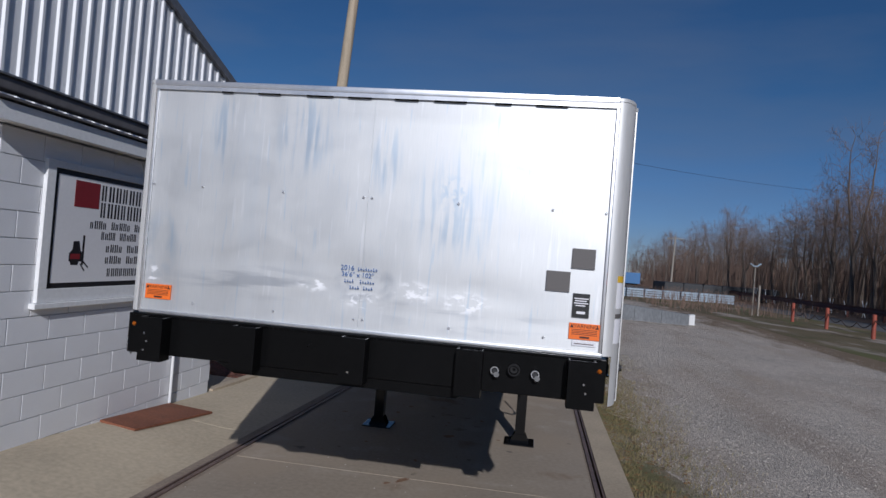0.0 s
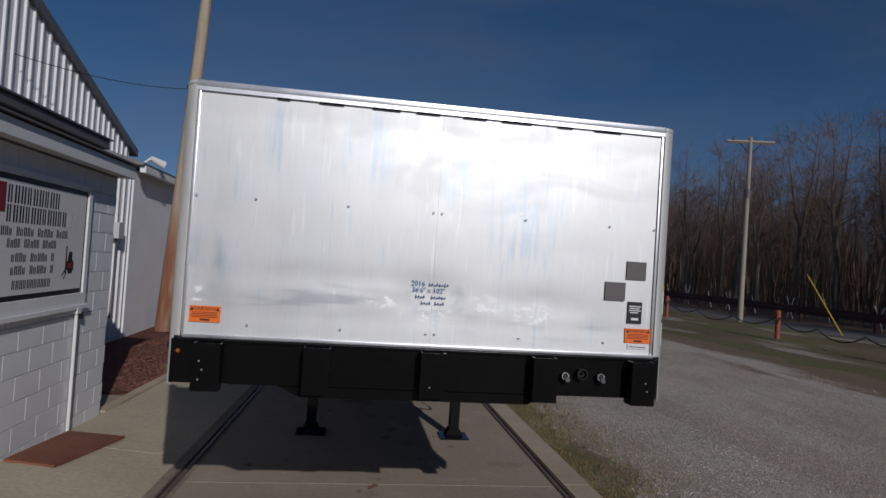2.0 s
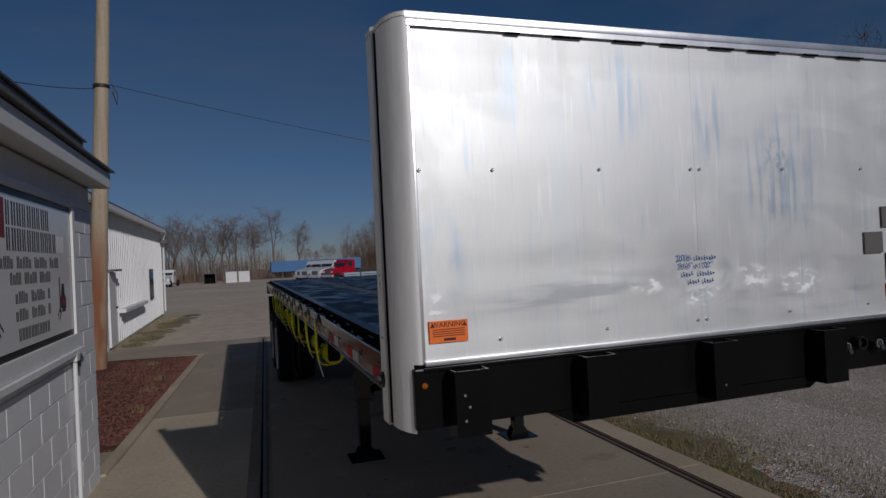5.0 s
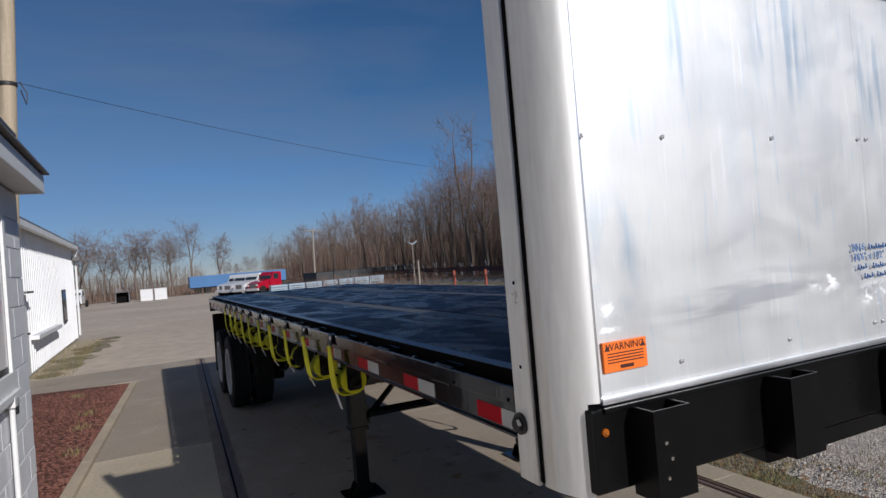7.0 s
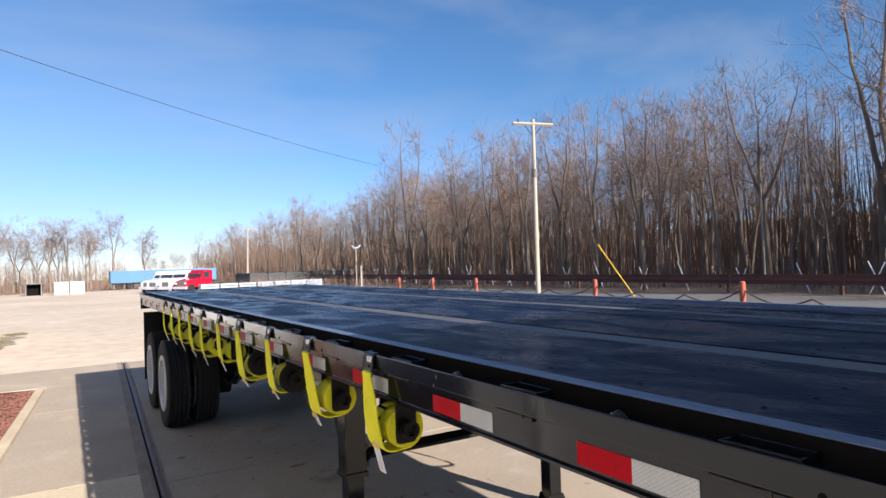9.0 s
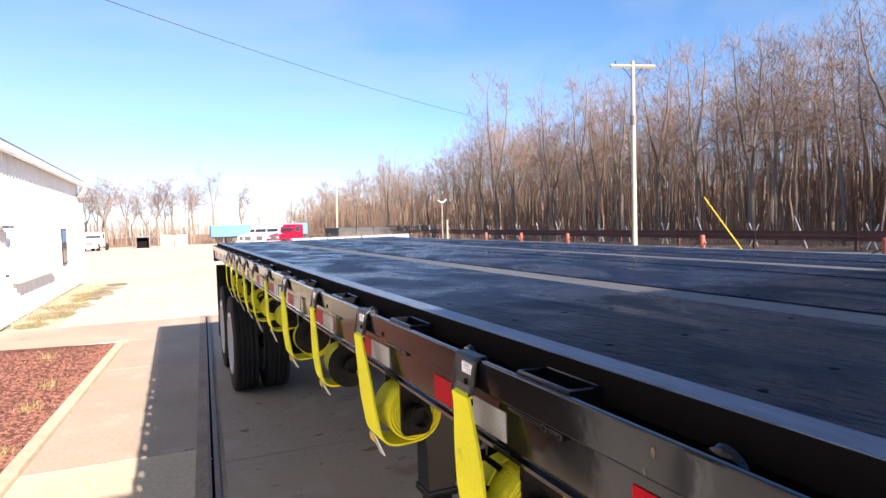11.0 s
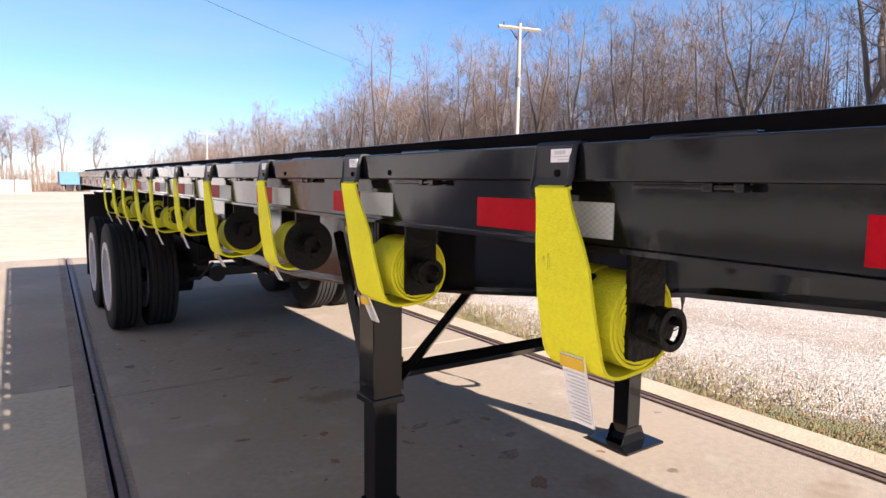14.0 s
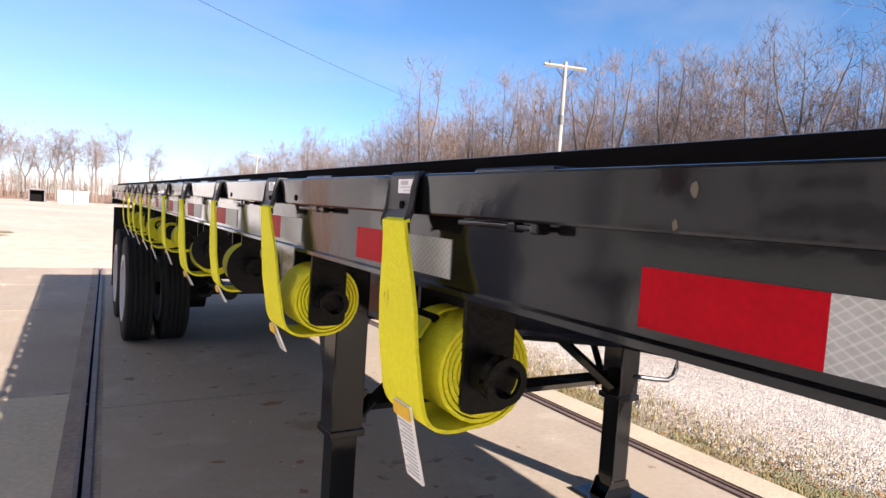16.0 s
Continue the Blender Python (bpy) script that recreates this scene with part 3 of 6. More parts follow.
# steel channels let into the slab
for fn, side in ((left_edge, -1), (right_edge, 1)):
    ch = thing("rail_channel", "worn rust-brown steel channel let into the concrete with a dark slot", "rail")
    tagged(ch, kind="structure")
    for u, v, z, m, nm in ((-0.115, -0.030, 0.004, PATCH, "worn_strip"), (-0.0295, -0.010, 0.010, RAILS, "steel_edge"), (-0.010, 0.010, -0.02, DARKGAP, "slot"), (0.010, 0.046, 0.008, RAILS, "steel_angle"), (0.0465, 0.095, -0.004, PATCH, "worn_strip")):
        u, v = (u, v) if side < 0 else (-v, -u)
        o = [(fn(Y0) + u, Y0), (fn(Y0) + v, Y0), (fn(Y1) + v, Y1), (fn(Y1) + u, Y1)]
        part(nm, prism(bmesh.new(), o, "z", -0.09, z), m, ch, smooth=False)
# stains and scuffs on the slab
def stain(x, y, r, long, turn, material):
    o = []
    for k in range(26):
        a = 2 * math.pi * k / 26
        rr = r * (0.7 + 0.35 * noise.noise((x * 3 + math.cos(a) * 1.5, y * 3 + math.sin(a) * 1.5, r * 9)) + 0.25 * noise.noise((x * 9 + math.cos(a) * 5, y * 7 + math.sin(a) * 5, 2.0)))
        u, v = rr * long * math.cos(a), rr * math.sin(a)
        o.append((x + u * math.cos(turn) - v * math.sin(turn), y + u * math.sin(turn) + v * math.cos(turn)))
    part("stain", prism(bmesh.new(), o, "z", -0.001, 0.0006), material, slab, smooth=False)


for x, y, r, lg, tn, m in ((-0.45, 6.26, 0.05, 1.8, 0.2, STAIN), (-0.40, 5.75, 0.055, 2.4, 0.3, RUSTSTAIN), (-0.28, 5.46, 0.04, 1.6, 0.5, STAIN), (-0.03, 4.49, 0.045, 2.0, 0.1, STAIN),
                           (0.19, 4.43, 0.04, 2.2, 0.0, STAIN), (0.17, 3.91, 0.06, 1.8, 0.4, STAIN), (0.09, 3.59, 0.06, 1.7, 0.7, RUSTSTAIN), (-0.43, 5.32, 0.03, 1.2, 0.0, STAIN), (-0.72, 6.25, 0.035, 2.0, 0.3, RUSTSTAIN),
                           (-0.11, 2.15, 0.04, 2.6, 1.0, RUSTSTAIN), (-0.22, 2.04, 0.03, 1.5, 0.8, RUSTSTAIN), (-0.05, 2.33, 0.03, 1.8, 1.2, STAIN), (0.05, 5.1, 0.03, 1.5, 0.0, STAIN), (-0.1, 5.0, 0.03, 1.6, 0.9, STAIN), (0.35, 4.1, 0.035, 2.0, 0.3, STAIN), (-1.2, 5.4, 0.03, 1.4, 0.0, STAIN)):
    stain(x, y, r, lg, tn, m)
rgs = random.Random(5)
for k in range(60):
    stain(rgs.uniform(-1.3, 0.9), rgs.uniform(2.6, 8.5), rgs.choice((0.008, 0.012, 0.016, 0.024, 0.03)), rgs.uniform(1.0, 2.2), rgs.uniform(0, 3), rgs.choice((STAIN, RUSTSTAIN, RUSTSTAIN)))
# planting bed and its kerb
bed = sheet("mulch_bed", [(-4.75, 5.25), (curb_x(5.15) - 0.12, 5.15), (curb_x(11.9) - 0.12, 11.9), (-4.75, 12.3)], 0.012, MULCH, "red-brown wood mulch bed beside the pavement", "mulch")
for a, b in ((4.25, 6.4), (6.4, 8.2), (8.2, 10.0), (10.0, 11.95)):
    o = [(curb_x(a) - 0.12, a + 0.01), (curb_x(a) - 0.01, a + 0.01), (curb_x(b) - 0.01, b), (curb_x(b) - 0.12, b)]
    part("kerb_stone", prism(bmesh.new(), o, "z", -0.1, 0.03), CURB, slab, smooth=False)
sheet("pavement_corner", [(-4.7, 4.0), (curb_x(4.3) - 0.13, 4.02), (curb_x(5.1) - 0.13, 5.13), (-4.7, 5.23)], -0.002, CONCRETE, "concrete patch at the end of the office wall", "pavement")
wob = [(right_edge(18 - 0.125 * k) + 0.62 + 0.42 * noise.noise((k * 0.078, 5.0, 0.0)) + 0.16 * noise.noise((k * 0.33, 2.0, 0.0)) + 0.14 * noise.noise((k * 0.83, 7.0, 0.0)), 18 - 0.125 * k) for k in range(217)]
sheet("grass_strip", [(right_edge(Y0) + 0.28, Y0), (right_edge(Y1) + 0.28, Y1)] + wob, -0.02, GRASS, "patchy winter grass between kerb and gravel", "grass", 0.02)
for k, (y, r) in enumerate(((15.2, 0.5), (16.6, 0.8), (18.3, 0.9), (20.2, 0.7), (21.6, 1.0), (23.4, 0.8), (25.0, 0.7))):
    o = [(-4.35 + 0.07 * (y - 15) + r * 0.55 * math.cos(a) * (1 + 0.5 * noise.noise((math.cos(a) * 2, math.sin(a) * 2, k * 3.1))), y + r * math.sin(a) * (1 + 0.5 * noise.noise((math.cos(a) * 3, math.sin(a) * 3, k * 5.3)))) for a in (0.2618 * i for i in range(24))]
    sheet("grass_patch", o, -0.022 - 0.0007 * k, GRASS, "thin winter grass along the shed wall", "grass", 0.02)
sheet("dirt_yard", [(-40, 14.35), (2.2, 14.35), (4.0, 26), (7.2, 42), (5.0, 58), (9.5, 92), (-40, 86)], -0.029, DIRT, "pale packed dirt yard beyond the concrete slab", "ground", 0.02)
sheet("verge", [(10.6, -60)] + [(10.9 + 1.3 * noise.noise((k * 0.06, 3.0, 0.0)) + 0.75 * noise.noise((k * 0.33, 8.0, 0.0)) + 0.35 * noise.noise((k * 1.3, 1.0, 0.0)), -14 + 0.4 * k) for k in range(70)] + [(10.8, 20), (11.4, 34), (10.0, 44), (7.0, 56), (19.6, 150), (19.6, -60)], -0.033, VERGE, "bare brown roadside soil with tufts of grass", "ground", 0.02)
sheet("road", [(19.6, -200), (23.9, -200), (23.9, 400), (19.6, 400)], -0.024, ROAD, "grey asphalt country road", "road", 0.03)
sheet("forest_floor", [(23.9, -200), (300, -200), (300, 400), (23.9, 400)], -0.022, LITTER, "brown leaf litter under the bare woods", "ground", 0.03)
sheet("far_field", [(-120, 88), (19.0, 100), (19.0, 320), (-120, 320)], -0.02, LITTER, "dry brown field edge", "ground", 0.02)


# ---- flatbed trailer ----
L = 10.15
DECK_Z = 1.524
RAIL_Z = 1.498
RAIL_X = 1.279
trailer = thing("flatbed_trailer", "black flatbed semi-trailer with bright aluminium bulkhead, standing on its legs", "trailer")

# bulkhead
bm = box(bmesh.new(), -1.19, 1.19, 0.035, 0.10, 1.30, 2.672)
for x in (-0.9, -0.45, 0.0, 0.45, 0.9):
    box(bm, x - 0.04, x + 0.04, 0.10, 0.16, 1.49, 2.66, 0.006)
bulkhead = part("bulkhead", bm, ALUPOST, trailer, "aluminium front wall with rounded corner posts", False)


def dented(x0, x1, z0, z1, nx, nz):
    """A thin sheet with shallow waves and dents, front face at y = 0."""
    bm = bmesh.new()
    rows = []
    for j in range(nz + 1):
        row = []
        for i in range(nx + 1):
            x, z = x0 + (x1 - x0) * i / nx, z0 + (z1 - z0) * j / nz
            fade = min(1, 10 * min(j / nz, 1 - j / nz))
            d = 0.0012 * noise.noise((x * 1.3, 2.0, z * 1.1)) + 0.0007 * noise.noise((x * 3.1, 7.0, z * 4.5))
            d += 0.006 * math.exp(-(((x + 0.02) / 0.16) ** 2 + ((z - 1.74) / 0.10) ** 2))
            d += 0.0016 * noise.noise((x * 9, 3.0, z * 15)) * math.exp(-(((z - 1.70) / 0.07) ** 2)) * (0.25 + math.exp(-(((x - 0.5) / 0.2) ** 2)) + math.exp(-(((x + 0.35) / 0.3) ** 2)))
            d += 0.003 * math.exp(-(((x - 0.55) / 0.28) ** 2 + ((z - 1.73) / 0.07) ** 2)) + 0.002 * math.exp(-(((x + 0.55) / 0.42) ** 2 + ((z - 1.80) / 0.05) ** 2))
            row.append(bm.verts.new((x, 0.004 + (d + 0.004) * fade, z)))
        rows.append(row)
    for j in range(nz):
        for i in range(nx):
            bm.faces.new((rows[j][i], rows[j][i + 1], rows[j + 1][i + 1], rows[j + 1][i]))
    ext = bmesh.ops.extrude_face_region(bm, geom=bm.faces[:])
    for v in [g for g in ext["geom"] if isinstance(g, bmesh.types.BMVert)]:
        v.co.y = 0.03
    return bm


part("front_panel", dented(-1.185, -0.0003, 1.485, 2.672, 48, 50), ALU, bulkhead, "streaked brushed aluminium sheet")
part("front_panel", dented(0.0003, 1.185, 1.485, 2.672, 48, 50), ALU, bulkhead, "streaked brushed aluminium sheet")
rivet = mesh_of("rivet", cyl(cyl(bmesh.new(), (0, 0, 0), (0, -0.002, 0), 0.0065, 0.0065, 10), (0, -0.002, 0), (0, -0.005, 0), 0.006, 0.0025, 10), ALUTRIM)
for x in (-1.165, -0.89, -0.447, -0.022, 0.022, 0.459, 0.915, 1.165):
    shared("rivet", rivet, bulkhead, (x, 0.003, 2.155))
    if abs(x) < 1.1:
        shared("rivet", rivet, bulkhead, (x, 0.003, 1.545))


POST_OUT = {-1: 1.265, 1: 1.280}


def post_arc(s, grow, a0=0.0, a1=90.0, n=12):
    """The curved corner in plan: a long quarter round from the front sheet back to the side."""
    w = POST_OUT[s] - 1.19
    return [(s * (1.19 + (w + grow) * math.sin(a)), 0.146 - (0.158 + grow) * math.cos(a)) for a in (radians(a0 + (a1 - a0) * k / n) for k in range(n + 1))]


def post_section(s):
    """Section of a corner post: a quarter round at the front and a short flat side."""
    x = POST_OUT[s]
    return post_arc(s, 0.0) + [(s * x, 0.149), (s * (x - 0.012), 0.149)] + post_arc(s, -0.012)[::-1]


for s in (-1, 1):
    xo = POST_OUT[s]
    bm = prism(bmesh.new(), post_section(s), "z", 1.485, 2.682)
    low = [p for p in post_section(s) if abs(p[0]) > xo - 0.05]
    prism(bm, low, "z", 1.25, 1.4849)
    post = part("corner_post", bm, ALUPOST, bulkhead, "rounded grey-white aluminium corner post with dirt streaks")
    so = xo + 0.014
    part("side_strip", box(bmesh.new(), *sorted((s * (so - 0.014), s * so)), 0.159, 0.247, 1.25, 2.682, 0.003), ALUPOST, bulkhead, "flat aluminium side strip with screw holes")
    part("seal", box(bmesh.new(), *sorted((s * (so - 0.022), s * (so - 0.0085))), 0.147, 0.161, 1.26, 2.675), DARKGAP, bulkhead, "black sealing gap")
    part("edge_trim", box(bmesh.new(), *sorted((s * 1.176, s * 1.188)), -0.005, 0.004, 1.485, 2.672, 0.002), ALUTRIM, bulkhead)
    for z in (1.563, 1.792):
        part("screw", cyl(bmesh.new(), (s * (so - 0.005), 0.198, z), (s * (so + 0.0015), 0.198, z), 0.0115, 0.010, 12), ALUTRIM, bulkhead)
        part("screw_hole", cyl(bmesh.new(), (s * so, 0.198, z), (s * (so + 0.002), 0.198, z), 0.0065, 0.006, 10), DARKGAP, bulkhead)
    for u, z0, z1, w in ((0.188, 1.752, 1.768, 0.0015), (0.196, 1.745, 1.771, 0.0012), (0.207, 1.758, 1.764, 0.004), (0.191, 1.735, 1.741, 0.006)):
        part("scuff", prism(bmesh.new(), [(u, z0), (u + w, z0 + 0.002), (u + w * 2.2, z1), (u + w * 0.8, z1 - 0.001)], "x", *sorted((s * (so - 0.002), s * (so + 0.0004)))), GUTTER, bulkhead, "dark scrape in the metal", False)
    part("bolt", cyl(cyl(bmesh.new(), (s * (so - 0.005), 0.220, 1.405), (s * (so + 0.008), 0.220, 1.405), 0.030, 0.030, 18), (s * (so + 0.006), 0.220, 1.405), (s * (so + 0.022), 0.220, 1.405), 0.018, 0.017, 6), HOOK, bulkhead, "large dark hexagon bolt with washer", False)
bm = box(bmesh.new(), -1.20, 1.189, -0.014, 0.11, 2.674, 2.704, 0.006)
box(bm, -1.19, 1.19, -0.010, -0.001, 2.654, 2.676)
part("top_rail", bm, ALUTRIM, bulkhead, "bright aluminium top capping")
for s in (-1, 1):
    x = POST_OUT[s] + 0.002
    cap = post_arc(s, 0.002) + [(s * x, 0.149), (s * (x + 0.014), 0.160), (s * (x + 0.014), 0.248), (s * 1.19, 0.248)]
    part("corner_cap", prism(bmesh.new(), cap, "z", 2.684, 2.700), ALUPOST, bulkhead)
part("bottom_trim", box(bmesh.new(), -1.18, 1.19, -0.012, 0.004, 1.476, 1.494, 0.003), ALUTRIM, bulkhead, "thin bright bottom flashing")
seal = bmesh.new()
for x0, x1 in ((-0.82, -0.76), (-0.62, -0.5), (-0.36, -0.22), (-0.14, -0.02), (0.1, 0.22), (0.3, 0.46), (0.6, 0.68), (0.8, 0.95)):
    box(seal, x0, x1, -0.012, -0.0015, 2.649, 2.654)
tagged(part("sealant", seal, DARKGAP, bulkhead, "broken dark sealant under the capping", False), kind="stuff")


def sticker(x0, x1, z0, z1, material, label):
    return part("sticker", box(bmesh.new(), x0, x1, -0.0018, 0.006, z0, z1), material, bulkhead, label, False)


def flat_bars(parent, rows, y, material):
    """Thin bars that stand for lines of small print: (x0, x1, z, height)."""
    bm = bmesh.new()
    for x0, x1, z, hgt in rows:
        box(bm, x0, x1, y - 0.0008, y, z - hgt / 2, z + hgt / 2)
    return tagged(part("print", bm, INK, parent, smooth=False), kind="stuff")


warning = text_mesh("lettering", "WARNING", 0.026, INK)
for x0 in (-1.158, 1.032):
    x1, z0, z1 = x0 + 0.142, 1.552, 1.628
    st = sticker(x0, x1, z0, z1, ORANGE, "orange warning sticker with dark print")
    xm = (x0 + x1) / 2
    shared("lettering", warning, st, (xm, -0.0022, z1 - 0.014))
    for x in (x0 + 0.012, x1 - 0.012):
        part("symbol", prism(bmesh.new(), [(x - 0.009, z1 - 0.022), (x + 0.009, z1 - 0.022), (x, z1 - 0.006)], "y", -0.0026, -0.0018), INK, st, smooth=False)
    flat_bars(st, [(x0 + 0.012, x1 - 0.012, z1 - 0.030 - 0.0075 * k, 0.0028) for k in range(4)] + [(xm - 0.02, xm + 0.024, z0 + 0.011, 0.009)], -0.0018, INK)
sticker(1.022, 1.130, 1.885, 1.980, GREYTAPE, "dark grey square sticker")
sticker(0.908, 1.020, 1.770, 1.866, GREYTAPE, "dark grey square sticker")
st = sticker(1.040, 1.118, 1.655, 1.768, LABELB, "black and silver data plate sticker")
bm = bmesh.new()
for k, (a, b) in enumerate(((0.0, 1.0), (0.05, 0.9), (0.0, 1.0), (0.1, 0.8))):
    box(bm, 1.046 + 0.066 * a, 1.046 + 0.066 * b, -0.0026, -0.0018, 1.742 - 0.011 * k, 1.747 - 0.011 * k)
box(bm, 1.06, 1.10, -0.0026, -0.0018, 1.672, 1.684)
tagged(part("print", bm, LABELW, st, smooth=False), kind="stuff")
st = sticker(1.05, 1.16, 1.522, 1.545, LABELW, "narrow white label with a dark line")
flat_bars(st, [(1.06, 1.15, 1.532, 0.004)], -0.0018, INK)
# labels on the sunlit corner post
for z0, z1, m, lb in ((1.835, 1.865, YGUARD, "small yellow label"), (1.71, 1.833, LABELW, "white data label"), (1.545, 1.66, LABELW, "white data label"), (1.665, 1.685, GREYTAPE, "thin grey label")):
    part("sticker", prism(bmesh.new(), post_arc(1, 0.002, 34, 68, 6) + post_arc(1, -0.001, 34, 68, 6)[::-1], "z", z0, z1), m, bulkhead, lb, False)
# marker-pen notes
for body, x, z, size in (("2016", -0.075, 1.797, 0.036), ("36'6\" x 102\"", -0.02, 1.765, 0.034)):
    note = shared("handwriting", text_mesh("handwriting", body, size, BLUEINK), bulkhead, (x, 0.0035, z), label="blue marker-pen handwriting")
bm = bmesh.new()
for x0, x1, z in ((-0.02, 0.09, 1.797), (-0.085, -0.03, 1.734), (-0.005, 0.075, 1.734), (-0.055, 0.0, 1.703), (0.015, 0.075, 1.703)):
    for k in range(int((x1 - x0) / 0.013)):
        u = x0 + 0.013 * k
        box(bm, u, u + 0.008, 0.0005, 0.0035, z - 0.009 + 0.003 * (k % 2), z - 0.004 + 0.003 * (k % 2))
        box(bm, u + 0.001, u + 0.004, 0.0005, 0.0035, z - 0.008, z + 0.008 - 0.004 * (k % 3))
tagged(part("handwriting", bm, BLUEINK, bulkhead, "blue marker-pen scrawl", False), kind="stuff")

# front beam
bm = box(bmesh.new(), -1.225, 1.215, -0.02, 0.32, 1.265, 1.472, 0.006)
prism(bm, [(-0.72, 1.264), (0.60, 1.264), (0.52, 1.215), (-0.62, 1.215)], "y", -0.02, 1.5)
beam = part("front_beam", bm, BEAMB, trailer, "deep black-painted front cross beam", False)
part("beam_lip", box(bmesh.new(), -1.19, 1.19, -0.030, -0.018, 1.462, 1.474, 0.002), BEAMB, beam)


def pocket_mesh(w, d, z0, z1, t=0.008):
    """An open-topped rectangular stake pocket, x by y, centred."""
    bm = bmesh.new()

    def loop(hw, hd, z):
        return [bm.verts.new((sx * hw, sy * hd, z)) for sx, sy in ((-1, -1), (1, -1), (1, 1), (-1, 1))]
    rings = [loop(w / 2, d / 2, z0), loop(w / 2, d / 2, z1 - 0.002), loop(w / 2 - 0.002, d / 2 - 0.002, z1), loop(w / 2 - t + 0.002, d / 2 - t + 0.002, z1), loop(w / 2 - t, d / 2 - t, z1 - 0.002), loop(w / 2 - t, d / 2 - t, z0 + 0.01)]
    for p, q in zip(rings, rings[1:]):
        for k in range(4):
            bm.faces.new((p[k], p[(k + 1) % 4], q[(k + 1) % 4], q[k]))
    bm.faces.new(rings[0][::-1])
    bm.faces.new(rings[-1])
    return bm


front_pocket = mesh_of("stake_pocket", pocket_mesh(0.125, 0.085, 1.245, 1.466), BEAMB)
for x in (-1.045, -0.545, 0.015, 0.58, 1.10):
    shared("stake_pocket", front_pocket, beam, (x, -0.061, 0), label="open black steel stake pocket")
bolt_me = mesh_of("bolt", cyl(bmesh.new(), (0, 0, 0), (0, -0.005, 0), 0.006, 0.005, 8), CHROME)
for x, z in ((-1.075, 1.385), (-1.06, 1.345), (-1.075, 1.30), (1.11, 1.36), (1.12, 1.32), (0.0, 1.30)):
    shared("bolt", bolt_me, beam, (x, -0.101, z))
for x, lb in ((-1.19, "amber"), (1.185, "red")):
    part("marker_light", cyl(cyl(bmesh.new(), (x, -0.02, 1.415), (x, -0.026, 1.415), 0.010, 0.010, 16), (x, -0.026, 1.415), (x, -0.032, 1.415), 0.009, 0.004, 16), AMBER, beam, "small amber marker light")
for x, m in ((0.70, BLUEP), (0.89, REDP)):
    g = part("air_coupling", cyl(cyl(bmesh.new(), (x, -0.02, 1.37), (x, -0.06, 1.37), 0.014, 0.014, 14), (x + 0.008, -0.04, 1.350), (x + 0.010, -0.066, 1.358), 0.016, 0.013, 16), COUPL, beam, "dull metal air line coupling")
    part("coupling_ring", ring(bmesh.new(), (x, -0.056, 1.374), "y", 0.019, 0.0155, -0.004, 0.004, 18), ALUTRIM, g)
part("socket_ring", ring(ring(bmesh.new(), (0.79, -0.045, 1.385), "y", 0.028, 0.023, -0.015, 0.012, 22), (0.79, -0.03, 1.385), "y", 0.018, 0.008, -0.01, 0.012, 14), HOOK, beam, "round metal plug socket")

# deck
bm = bmesh.new()
for s in (-1, 1):
    box(bm, *sorted((s * 1.211, s * 1.2085)), 0.25, L, 1.478, DECK_Z + 0.0005)
    box(bm, *sorted((s * 1.2083, s * 1.159)), 0.25, L, 1.478, DECK_Z - 0.012)
deck = part("deck_frame", bm, DARKGAP, trailer, "black deck edge framing", False)
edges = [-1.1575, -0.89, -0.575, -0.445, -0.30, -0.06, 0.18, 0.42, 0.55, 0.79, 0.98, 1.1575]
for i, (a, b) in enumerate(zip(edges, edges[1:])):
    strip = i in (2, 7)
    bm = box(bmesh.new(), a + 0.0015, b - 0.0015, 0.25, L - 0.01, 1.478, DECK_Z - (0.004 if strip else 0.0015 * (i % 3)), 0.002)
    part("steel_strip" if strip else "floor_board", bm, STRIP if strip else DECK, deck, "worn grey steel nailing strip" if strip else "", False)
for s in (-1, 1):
    part("edge_strip", box(bmesh.new(), *sorted((s * 1.159, s * 1.208)), 0.25, L - 0.005, DECK_Z - 0.0115, DECK_Z + 0.002, 0.002), EDGE, deck, "worn bright metal deck edge with painted sky tint", False)
heads = bmesh.new()
hg = random.Random(5)
for i, (a, b) in enumerate(zip(edges, edges[1:])):
    if i in (2, 7):
        continue
    for k in range(30):
        for f in (0.2, 0.8):
            hx, hy = a + (b - a) * f + hg.uniform(-0.012, 0.012), 0.5 + 0.305 * k + hg.uniform(-0.02, 0.02)
            hz = DECK_Z - 0.0015 * (i % 3)
            cyl(heads, (hx, hy, hz - 0.003), (hx, hy, hz + 0.0006), 0.0075, 0.0065, 8)
tagged(part("screw_heads", heads, DARKGAP, deck, "", False), "rows of dark floor screw heads", kind="stuff")

# side rails, rub rails and stake pockets
RUB_LOW, SIDE_TOP = 1.445, 1.4445
pocket = mesh_of("stake_pocket", pocket_mesh(0.057, 0.138, 1.4455, RAIL_Z + 0.005, 0.006), BLACK)
dring = mesh_of("tie_ring", tube(bmesh.new(), [(0.0, -0.028 * math.cos(a), RAIL_Z - 0.048 + 0.040 * math.sin(a)) for a in (math.pi * k / 10 for k in range(11))], 0.011, 8), BLACK, True)
TAPE = 0.1524
red_tape = mesh_of("reflective_tape", box(bmesh.new(), -0.0015, 0.0005, -TAPE / 2, TAPE / 2, 1.365, 1.4158), REDTAPE)
white_tape = mesh_of("reflective_tape", box(bmesh.new(), -0.0015, 0.0005, -TAPE / 2, TAPE / 2, 1.365, 1.4158), WHITETAPE)
